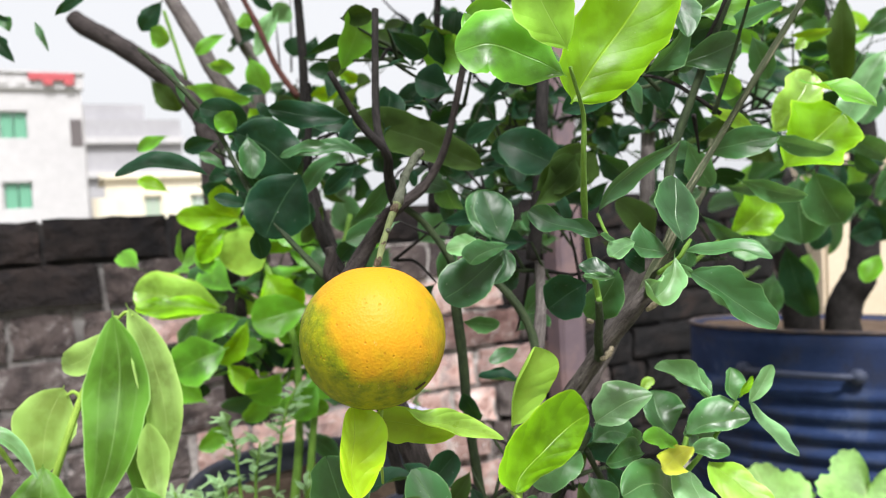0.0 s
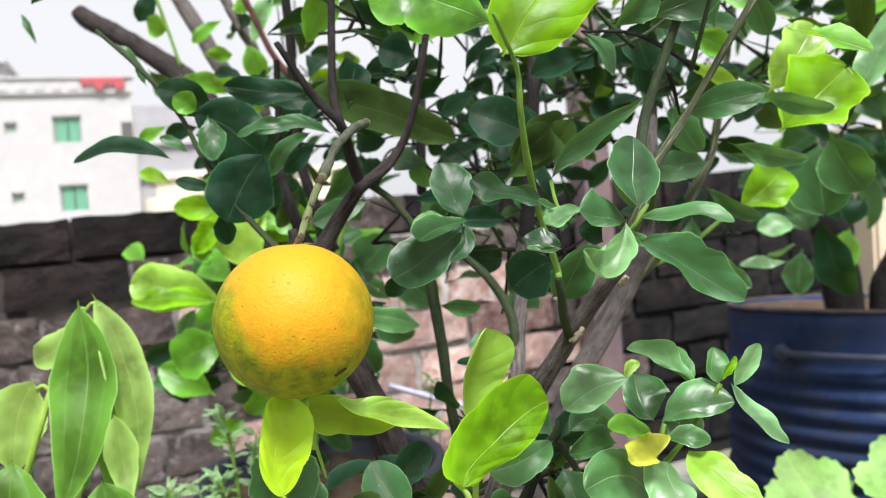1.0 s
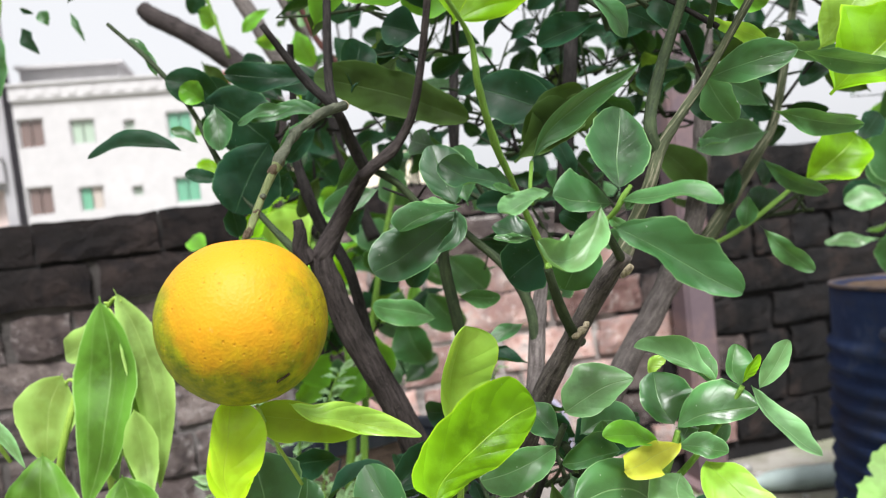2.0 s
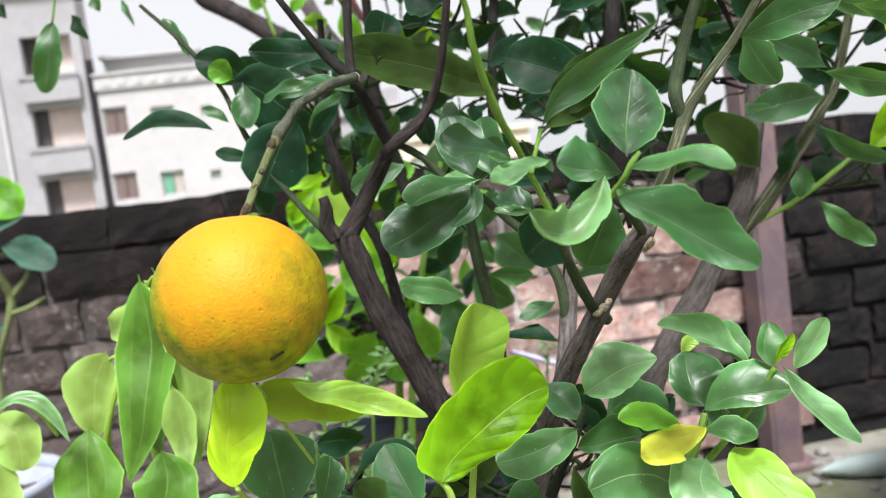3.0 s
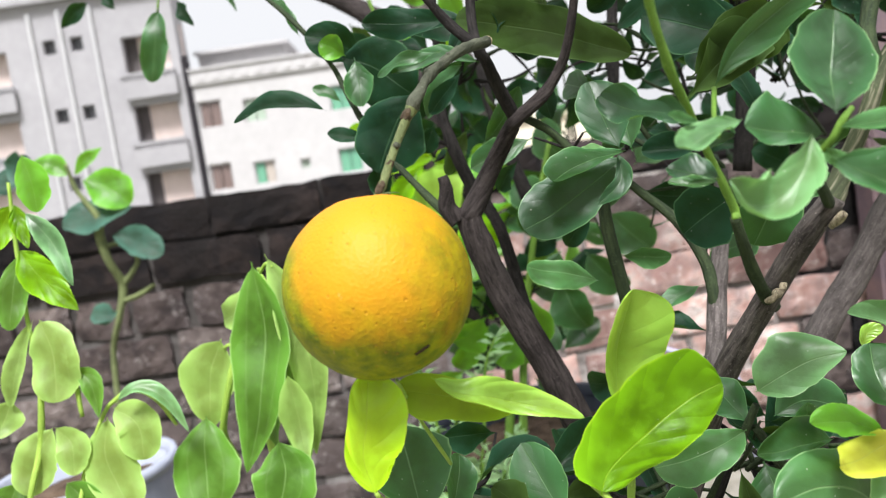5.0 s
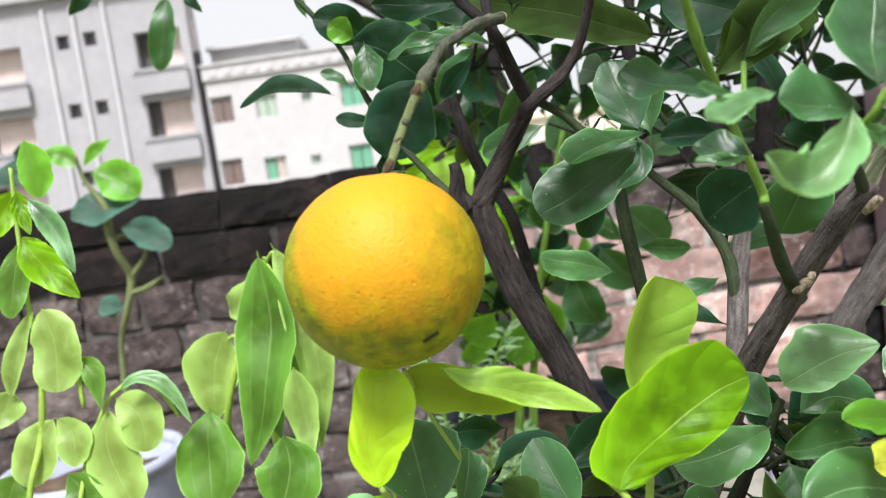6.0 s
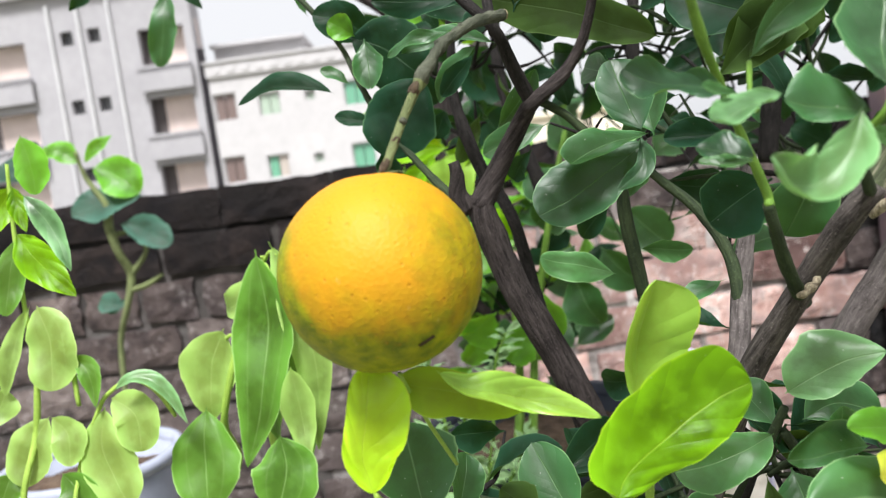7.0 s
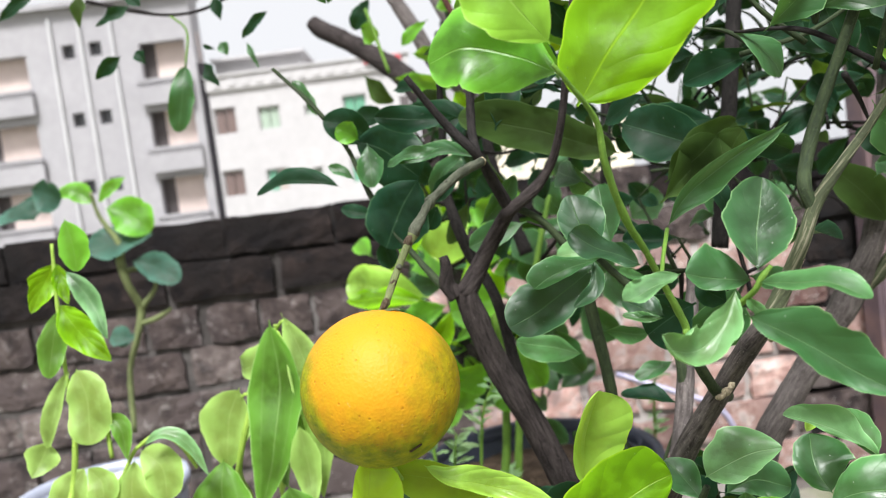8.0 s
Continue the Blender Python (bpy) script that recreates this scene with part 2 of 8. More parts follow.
def peel_material():
    m, nt, bsdf, out = material("orange_peel")
    vec = mapped(nt)
    geo = nt.nodes.new("ShaderNodeTexCoord")
    sep = nt.nodes.new("ShaderNodeSeparateXYZ")
    nt.links.new(geo.outputs["Object"], sep.inputs[0])
    wob = noise_tex(nt, vec, 75.0, 4.0, 0.6)
    soft = noise_tex(nt, vec, 30.0, 2.0)
    # green still shows at the left below and on the right flank
    left = math_node(nt, "ADD", math_node(nt, "MULTIPLY", sep.outputs[0], -40.0), math_node(nt, "MULTIPLY", sep.outputs[2], -27.0))
    right = math_node(nt, "ADD", math_node(nt, "MULTIPLY", sep.outputs[0], 36.0), math_node(nt, "MULTIPLY", sep.outputs[1], 12.0))
    right = math_node(nt, "ADD", right, math_node(nt, "MULTIPLY", sep.outputs[2], -4.0))
    low = math_node(nt, "MULTIPLY", sep.outputs[2], -34.0)
    blot = math_node(nt, "MULTIPLY", math_node(nt, "SUBTRACT", wob, 0.5), 1.0)
    g = math_node(nt, "ADD", math_node(nt, "MAXIMUM", left, low), blot)
    gl = ramp(nt, math_node(nt, "ADD", g, 0.2), [(0.04, (0, 0, 0)), (0.38, (0.45, 0.45, 0.45)), (0.74, (1, 1, 1))])
    gr = ramp(nt, math_node(nt, "ADD", right, math_node(nt, "MULTIPLY", blot, 1.5)), [(0.25, (0, 0, 0)), (0.95, (0.75, 0.75, 0.75))])
    gf = math_node(nt, "MAXIMUM", gl, gr)
    ripe = mix(nt, soft, (0.560, 0.210, 0.008), (0.580, 0.285, 0.008))
    green = mix(nt, ramp(nt, noise_tex(nt, vec, 210.0, 4.0, 0.65), [(0.35, (0, 0, 0)), (0.65, (1, 1, 1))]), (0.085, 0.140, 0.004), (0.26, 0.290, 0.004))
    col = mix(nt, math_node(nt, "MULTIPLY", gf, 0.95), ripe, green)
    # oil glands: close fine dimples, some sunk and darker
    glands = node_voronoi(nt, vec, 900.0)
    pits = node_voronoi(nt, vec, 340.0)
    pit = ramp(nt, pits, [(0.09, (1, 1, 1)), (0.21, (0, 0, 0))])
    some = ramp(nt, noise_tex(nt, vec, 95.0, 3.0), [(0.36, (0, 0, 0)), (0.48, (1, 1, 1))])
    sunk = math_node(nt, "MULTIPLY", pit, some)
    col = mix(nt, math_node(nt, "MULTIPLY", sunk, 0.45), col, (0.36, 0.15, 0.006))
    col = mix(nt, ramp(nt, glands, [(0.0, (0.22, 0.22, 0.22)), (0.35, (0, 0, 0))]), col, (0.48, 0.27, 0.004))
    scuff = ramp(nt, noise_tex(nt, mapped(nt, (1.0, 1.0, 0.35)), 260.0, 5.0, 0.7), [(0.66, (0, 0, 0)), (0.71, (0.45, 0.45, 0.45))])
    col = mix(nt, scuff, col, (0.60, 0.42, 0.16))
    nt.links.new(col, bsdf.inputs["Base Color"])
    bsdf.inputs["Roughness"].default_value = 0.55
    bsdf.inputs["Specular IOR Level"].default_value = 0.22
    h = math_node(nt, "ADD", math_node(nt, "MULTIPLY", glands, 0.34), math_node(nt, "MULTIPLY", wob, 0.9))
    h = math_node(nt, "SUBTRACT", h, math_node(nt, "MULTIPLY", sunk, 0.6))
    bump(nt, h, bsdf, 0.42, 0.0009)
    return m


PEEL = peel_material()


def rough_material(name, cols, scale, rough=0.9, relief=0.004, per_object=0.0, fine=6.0, dirt=None, spread=0.4, bloom=None):
    m, nt, bsdf, out = material(name)
    geo = nt.nodes.new("ShaderNodeNewGeometry")
    pos = geo.outputs["Position"]
    a = noise_tex(nt, pos, scale, 5.0, 0.65)
    b = noise_tex(nt, pos, scale * fine, 4.0, 0.6)
    col = ramp(nt, a, [(0.5 - spread / 2 + spread * i / (len(cols) - 1), c) for i, c in enumerate(cols)])
    col = mix(nt, math_node(nt, "MULTIPLY", b, 0.45), col, tuple(c * 0.55 for c in cols[0]))
    if per_object:
        info = nt.nodes.new("ShaderNodeObjectInfo")
        hsv = nt.nodes.new("ShaderNodeHueSaturation")
        nt.links.new(math_node(nt, "ADD", 1.0 - per_object, math_node(nt, "MULTIPLY", info.outputs["Random"], per_object * 2)), hsv.inputs["Value"])
        nt.links.new(col, hsv.inputs["Color"])
        col = hsv.outputs[0]
    if dirt:
        d = ramp(nt, noise_tex(nt, pos, scale * 0.5, 6.0, 0.7), [(0.46, (0, 0, 0)), (0.6, (0.85, 0.85, 0.85))])
        col = mix(nt, d, col, dirt)
    if bloom:
        lime = noise_tex(nt, pos, scale * 1.7, 7.0, 0.75)
        col = mix(nt, ramp(nt, lime, [(0.55, (0, 0, 0)), (0.68, (0.7, 0.7, 0.7))]), col, bloom)
    nt.links.new(col, bsdf.inputs["Base Color"])
    bsdf.inputs["Roughness"].default_value = rough
    bsdf.inputs["Specular IOR Level"].default_value = 0.2 if rough > 0.85 else 0.5
    bump(nt, math_node(nt, "ADD", a, math_node(nt, "MULTIPLY", b, 0.8)), bsdf, 0.9, relief)
    return m


BRICK = rough_material("weathered_brick", [(0.040, 0.032, 0.032), (0.098, 0.075, 0.071), (0.200, 0.160, 0.148)], 21, 0.92, 0.009, 0.35, 7.0, (0.046, 0.036, 0.037), spread=0.26, bloom=(0.30, 0.27, 0.265))
BRICK_SOOT = rough_material("soot_topped_brick", [(0.008, 0.007, 0.008), (0.017, 0.013, 0.0125), (0.040, 0.028, 0.025)], 19.5, 0.97, 0.009, 0.3, 7.0, (0.008, 0.0075, 0.008), spread=0.26)
BRICK_GREY = rough_material("limed_brick", [(0.056, 0.046, 0.046), (0.142, 0.114, 0.107), (0.275, 0.237, 0.225)], 18, 0.93, 0.009, 0.3, 8.0, (0.075, 0.058, 0.058), spread=0.26, bloom=(0.40, 0.37, 0.36))
BRICK_RED = rough_material("salted_brick", [(0.42, 0.25, 0.22), (0.70, 0.48, 0.43), (0.84, 0.78, 0.75)], 30, 0.92, 0.009, 0.38, 8.0, (0.26, 0.16, 0.15), spread=0.24, bloom=(0.80, 0.74, 0.71))
BRICK_MAROON = rough_material("worn_red_brick", [(0.11, 0.060, 0.054), (0.26, 0.155, 0.140), (0.48, 0.35, 0.32)], 26, 0.93, 0.009, 0.3, 8.0, (0.10, 0.062, 0.058), spread=0.24, bloom=(0.62, 0.56, 0.53))
# near-black brick for the stretch of wall beyond x = 1.18
BRICK_BLACK = rough_material("black_brick", [(0.008, 0.008, 0.009), (0.018, 0.016, 0.016), (0.062, 0.042, 0.035)], 16.5, 0.97, 0.009, 0.35, 7.0, (0.010, 0.010, 0.011), spread=0.26)
MORTAR_BLACK = rough_material("black_mortar", [(0.010, 0.010, 0.011), (0.024, 0.022, 0.022), (0.060, 0.052, 0.048)], 16.0, 0.97, 0.004, 0, 6.0, (0.012, 0.012, 0.013))
MORTAR_LIME = rough_material("limed_mortar", [(0.10, 0.085, 0.08), (0.50, 0.46, 0.44), (0.80, 0.77, 0.75)], 14.0, 0.95, 0.004, 0, 6.0, (0.12, 0.10, 0.095), spread=0.24)
MORTAR_PALE = rough_material("pale_pointing", [(0.07, 0.063, 0.062), (0.24, 0.222, 0.215), (0.50, 0.475, 0.465)], 22.0, 0.95, 0.004, 0, 6.0, (0.045, 0.040, 0.039), spread=0.3)
MORTAR = rough_material("old_mortar", [(0.036, 0.033, 0.032), (0.115, 0.104, 0.100), (0.26, 0.245, 0.235)], 18.0, 0.95, 0.004, 0, 6.0, (0.035, 0.031, 0.030))
PLASTER = rough_material("cream_plaster", [(0.56, 0.46, 0.34), (0.68, 0.57, 0.44)], 4.0, 0.9, 0.002, 0, 20.0)
FLOOR = rough_material("mossy_concrete", [(0.13, 0.13, 0.085), (0.32, 0.30, 0.265), (0.52, 0.495, 0.46)], 6.0, 0.95, 0.006, 0, 14.0, (0.11, 0.13, 0.05))
SOIL = rough_material("soil", [(0.045, 0.030, 0.020), (0.12, 0.080, 0.055), (0.19, 0.135, 0.095)], 45.0, 0.95, 0.006)
RUST_POST = rough_material("maroon_primer", [(0.120, 0.084, 0.100), (0.165, 0.120, 0.138)], 9.0, 0.75, 0.001, 0, 12.0, (0.19, 0.12, 0.115))
DRUM_BLUE = rough_material("drum_blue_paint", [(0.009, 0.018, 0.055), (0.016, 0.034, 0.098), (0.075, 0.098, 0.165)], 14.0, 0.86, 0.0014, 0, 9.0, (0.012, 0.016, 0.036))
DRUM_RUST = rough_material("drum_rim_rust", [(0.030, 0.028, 0.040), (0.11, 0.075, 0.058)], 40.0, 0.8, 0.001)
CLAY = rough_material("brown_clay", [(0.12, 0.07, 0.05), (0.20, 0.125, 0.085)], 40.0, 0.85, 0.001)
POT_NAVY = rough_material("navy_plastic", [(0.010, 0.014, 0.030), (0.016, 0.022, 0.045)], 18.0, 0.45, 0.0006)
BUCKET = rough_material("white_plastic", [(0.30, 0.33, 0.42), (0.42, 0.45, 0.55)], 10.0, 0.4, 0.0005)
STEEL = rough_material("dusty_handle_paint", [(0.014, 0.022, 0.052), (0.034, 0.042, 0.075)], 40.0, 0.7, 0.0005)
PALE_SHEET = rough_material("pale_sheet", [(0.42, 0.52, 0.50), (0.52, 0.62, 0.60)], 8.0, 0.6, 0.001)
PEBBLE = rough_material("pebble", [(0.25, 0.24, 0.23), (0.5, 0.49, 0.47)], 60.0, 0.85, 0.002, 0.3)
WHITE_WALL = rough_material("white_render", [(0.48, 0.467, 0.477), (0.56, 0.547, 0.553)], 0.35, 0.9, 0.01, 0, 9.0)
GREY_WALL = rough_material("grey_cement", [(0.345, 0.337, 0.357), (0.42, 0.41, 0.43)], 0.4, 0.95, 0.02, 0, 7.0)
PIPE_GREY = rough_material("grey_pipe", [(0.50, 0.50, 0.52), (0.58, 0.58, 0.59)], 0.5, 0.7, 0.002)
PINK_WALL = rough_material("pink_plaster", [(0.70, 0.58, 0.54), (0.78, 0.66, 0.62)], 0.5, 0.95, 0.01)
CREAM_WALL = rough_material("cream_render", [(0.78, 0.70, 0.55), (0.84, 0.77, 0.64)], 0.4, 0.95, 0.01)
RED_PAINT = rough_material("red_paint", [(0.40, 0.060, 0.075), (0.50, 0.09, 0.10)], 1.0, 0.7, 0.002)
# dark tone that stands in for shade in the doorways and the stair
RECESS_SHADE = rough_material("recess_shade", [(0.10, 0.085, 0.088), (0.15, 0.13, 0.13)], 2.0, 0.8, 0.002)


def glass_material(name, tint):
    m, nt, bsdf, out = material(name)
    bsdf.inputs["Base Color"].default_value = (*tint, 1)
    bsdf.inputs["Roughness"].default_value = 0.12
    bsdf.inputs["Specular IOR Level"].default_value = 0.6
    return m


GLASS_GREEN = glass_material("green_glass", (0.13, 0.33, 0.22))
GLASS_GREY = glass_material("grey_glass", (0.34, 0.42, 0.34))
GLASS_DARK = glass_material("dark_glass", (0.06, 0.06, 0.065))
GLASS_CURTAIN = glass_material("curtained_glass", (0.42, 0.37, 0.33))
GLASS_BROWN = glass_material("brown_glass", (0.16, 0.115, 0.105))
# near-black tone that stands in for shade between the two blocks
GAP_SHADE = rough_material("gap_shade", [(0.022, 0.020, 0.024), (0.035, 0.032, 0.036)], 2.0, 0.95, 0.002)

# ---- mesh helpers ----
def mesh_object(name, verts, faces, mat, parent=None, label="", smooth=False):
    me = bpy.data.meshes.new(name)
    me.from_pydata([tuple(v) for v in verts], [], faces)
    me.materials.append(mat)
    if smooth:
        me.polygons.foreach_set("use_smooth", [True] * len(me.polygons))
    ob = new(name, me)
    if parent is not None:
        ob.parent = parent
        ob.matrix_parent_inverse = Matrix.Translation(-parent.location)   # vertices are in the world's metres
    if label:
        ob["label"] = label
    return ob


def part(name, bm, mat, parent=None, label="", smooth=False):
    me = bpy.data.meshes.new(name)
    bm.normal_update()
    bm.to_mesh(me)
    bm.free()
    me.materials.append(mat)
    if smooth:
        me.polygons.foreach_set("use_smooth", [True] * len(me.polygons))
    ob = new(name, me)
    if parent is not None:
        ob.parent = parent
    if label:
        ob["label"] = label
    return ob


def block(bm, lo, hi, m=None):
    """A box between two corners, put through the matrix m."""
    r = bmesh.ops.create_cube(bm, size=1.0)
    s = Matrix.Translation([(a + b) / 2 for a, b in zip(lo, hi)]) @ Matrix.Diagonal((*[b - a for a, b in zip(lo, hi)], 1))
    bmesh.ops.transform(bm, matrix=(m @ s) if m else s, verts=r["verts"])
    return r["verts"]


def thing(name, place, label, category, group="", kind=""):
    ob = new(name)
    ob.location = place
    ob.empty_display_size = 0.02
    return tagged(ob, label, category, group, kind)


def lathe(profile, steps=48, wobble=0.0, seed=0):
    """A bmesh turned from (radius, height) pairs about z."""
    bm = bmesh.new()
    rnd = random.Random(seed)
    rings = []
    offs = [1 + wobble * rnd.uniform(-1, 1) for _ in range(steps)]
    for r, z in profile:
        rings.append([bm.verts.new((r * o * math.cos(2 * math.pi * k / steps), r * o * math.sin(2 * math.pi * k / steps), z)) for k, o in enumerate(offs)])
    for a, b in zip(rings, rings[1:]):
        for k in range(steps):
            bm.faces.new((a[k], a[(k + 1) % steps], b[(k + 1) % steps], b[k]))
    return bm


def spline(points, per=5):
    """Catmull-Rom through (x, y, z, r) points."""
    p = [np.array(q, float) for q in points]
    p = [2 * p[0] - p[1]] + p + [2 * p[-1] - p[-2]]
    out = []
    for i in range(1, len(p) - 2):
        a, b, c, d = p[i - 1 : i + 3]
        for k in range(per):
            t = k / per
            out.append(0.5 * (2 * b + (c - a) * t + (2 * a - 5 * b + 4 * c - d) * t * t + (3 * b - a - 3 * c + d) * t**3))
    out.append(p[-2])
    return out


BRANCH_SEED = [0]


def branch(parent, name, points, mat, sides=12, knots=0.10, cap=None):
    """A tapered, slightly knotty round limb along a smooth line."""
    BRANCH_SEED[0] += 1
    seed = BRANCH_SEED[0] * 7.31
    line = spline(points, 7)
    verts, faces, uvs = [], [], []
    side = Vector((0.3, 1, 0.2))
    run = 0.0
    for i, q in enumerate(line):
        a = Vector(line[min(i + 1, len(line) - 1)][:3]) - Vector(line[max(i - 1, 0)][:3])
        a.normalize()
        u = (side - a * side.dot(a)).normalized()
        side = u
        v = a.cross(u)
        if i:
            run += float(np.linalg.norm(q[:3] - line[i - 1][:3]))
        for k in range(sides):
            ang = 2 * math.pi * k / sides
            d = u * math.cos(ang) + v * math.sin(ang)
            place = Vector(q[:3])
            n = noise.noise(place * (90 if q[3] > 0.004 else 320) + d * 1.4 + Vector((seed, 0, 0)))
            lump = max(0, noise.noise(place * 45 + Vector((0, seed, 0))) - 0.25)
            r = max(q[3], 0.0004) * (1 + knots * n + 0.45 * lump)
            verts.append(place + d * r)
            uvs.append((k / sides * 2 * math.pi * max(q[3], 0.001), run))
    n = len(line)
    for i in range(n - 1):
        for k in range(sides):
            k2 = (k + 1) % sides
            faces.append((i * sides + k, i * sides + k2, (i + 1) * sides + k2, (i + 1) * sides + k))
    faces.append(tuple(range(sides - 1, -1, -1)))
    faces.append(tuple((n - 1) * sides + k for k in range(sides)))
    ob = mesh_object(name, verts, faces, mat, parent, smooth=True)
    layer = ob.data.uv_layers.new(name="bark")
    for loop in ob.data.loops:
        layer.data[loop.index].uv = uvs[loop.vertex_index]
    return ob


def outline(kind, s):
    """Half width of a blade, 0..1, at s from stalk to tip."""
    mid, rise, end, root = kind if isinstance(kind, tuple) else {"oval": (0.54, 0.80, 2.05, 0.55), "broad": (0.60, 0.85, 2.5, 0.5), "lance": (0.42, 1.0, 1.25, 0.9), "bay": (0.40, 0.75, 1.35, 0.8), "blunt": (0.60, 0.62, 3.0, 0.5), "strap": (0.52, 0.50, 2.8, 0.5)}.get(kind, (0.57, 1.05, 1.9, 0.6))
    if s < mid:
        return math.sin(math.pi / 2 * s / mid) ** rise
    return max(0.0, 1 - ((s - mid) / (1 - mid)) ** end) ** root


CITRUS, OVAL, BROAD, LANCE, BAY, BLUNT, STRAP = "citrus", "oval", "broad", "lance", "bay", "blunt", "strap"
LEAF_SEED = [0]


def leaf(parent, base, tip, width, normal, mat, bow=0.1, fold=0.15, wave=0.02, shape=CITRUS, name="leaf", fine=True, lop=0.0, ragged=0.0, curve=0.0):
    """One blade from its stalk to its tip; normal is the upper side, bow bends the midrib,
    fold lifts both halves, lop widens one half, curve bends the blade sideways, ragged lobes its margin."""
    LEAF_SEED[0] += 1
    rnd = random.Random(LEAF_SEED[0])
    b, t, up = Vector(base), Vector(tip), Vector(normal).normalized()
    axis = t - b
    length = axis.length
    axis.normalize()
    up = (up - axis * up.dot(axis)).normalized()
    across = axis.cross(up)
    nl, nw = (24, 12) if fine else (10, 6)
    ph, ph2 = rnd.uniform(0, 6), rnd.uniform(0, 6)
    skew = curve + rnd.uniform(-0.03, 0.03)
    twist = rnd.uniform(-0.35, 0.35)
    ripple = wave * 0.9 + rnd.uniform(0.010, 0.030)
    lift = rnd.uniform(-0.35, 0.25)
    bow *= rnd.uniform(0.8, 1.6)
    curl = rnd.uniform(-0.35, 0.6)                       # margins rolled up or down
    lobes = ragged + rnd.uniform(0.006, 0.026)
    nick = rnd.uniform(0.05, 0.13)                       # uneven, nibbled margin
    swell = rnd.uniform(0.030, 0.050)
    notch = rnd.uniform(-0.02, 0.05) if shape in ("oval", "broad", "citrus", "blunt") else 0.0
    foot = 0.07 if shape in ("citrus", "oval", "broad") else 0.02       # narrow stalk of the blade
    off = Vector((rnd.uniform(0, 50), 0, 0))
    rough = rnd.uniform(0.03, 0.07)
    verts, faces, uvs = [], [], []
    for i in range(nl + 1):
        s = 0.5 - 0.5 * math.cos(math.pi * i / nl)
        half = max(outline(shape, max(0.0, (s - foot) / (1 - foot))) * width / 2, width * 0.018)
        centre = b + axis * (s * length) + up * (bow * length * 2 * s * (1 - s) + lift * length * (s - 0.5) ** 2 * (1 if s > 0.5 else 0)) + across * (skew * length * math.sin(math.pi * s))
        tw = twist * (s - 0.5)
        for j in range(nw + 1):
            w = 2 * j / nw - 1
            edge = 1 + (0.03 * math.sin(9 * s + ph + 2 * w) + 0.02 * math.sin(23 * s + ph2 - 3 * w) + lobes * math.sin(12 * s + ph + 1.5 * w) + 0.3 * lobes * math.sin(25 * s + ph2)) * abs(w)
            edge += nick * (noise.noise(Vector((7 * s, 4.0 if w > 0 else -4.0, off.x))) + 0.5 * noise.noise(Vector((19 * s, 9.0 if w > 0 else -9.0, off.x)))) * abs(w) ** 2
            x = w * half * edge * (1 + lop * (1 if w > 0 else -1))
            z = (math.sqrt(w * w + 0.03) - 0.173) * half * fold * 2.2
            z += curl * half * max(0.0, abs(w) - 0.45) ** 2 * (1.0 + 0.5 * math.sin(6 * s + ph))
            z += ripple * length * abs(w) ** 1.5 * math.sin(10 * s + ph2 + (1.7 if w > 0 else 0)) * min(1.0, 4 * s * (1 - s) + 0.2)
            z += x * tw
            along = notch * length * (abs(w) ** 1.2 - 0.4) * max(0.0, (s - 0.75) / 0.25) ** 2
            q = centre + across * x + axis * along
            z += rough * length * noise.noise(q * (1.3 / length) + off) * min(1.0, 3 * s) + swell * length * noise.noise(q * (2.6 / length) + off) * min(1.0, 3 * s)
            verts.append(q + up * z)
            uvs.append((0.5 + w / 2, s))
    for i in range(nl):
        for j in range(nw):
            a = i * (nw + 1) + j
            faces.append((a, a + 1, a + nw + 2, a + nw + 1))
    ob = mesh_object(name, verts, faces, mat, parent, smooth=True)
    layer = ob.data.uv_layers.new(name="blade")
    for loop in ob.data.loops:
        layer.data[loop.index].uv = uvs[loop.vertex_index]
    return ob


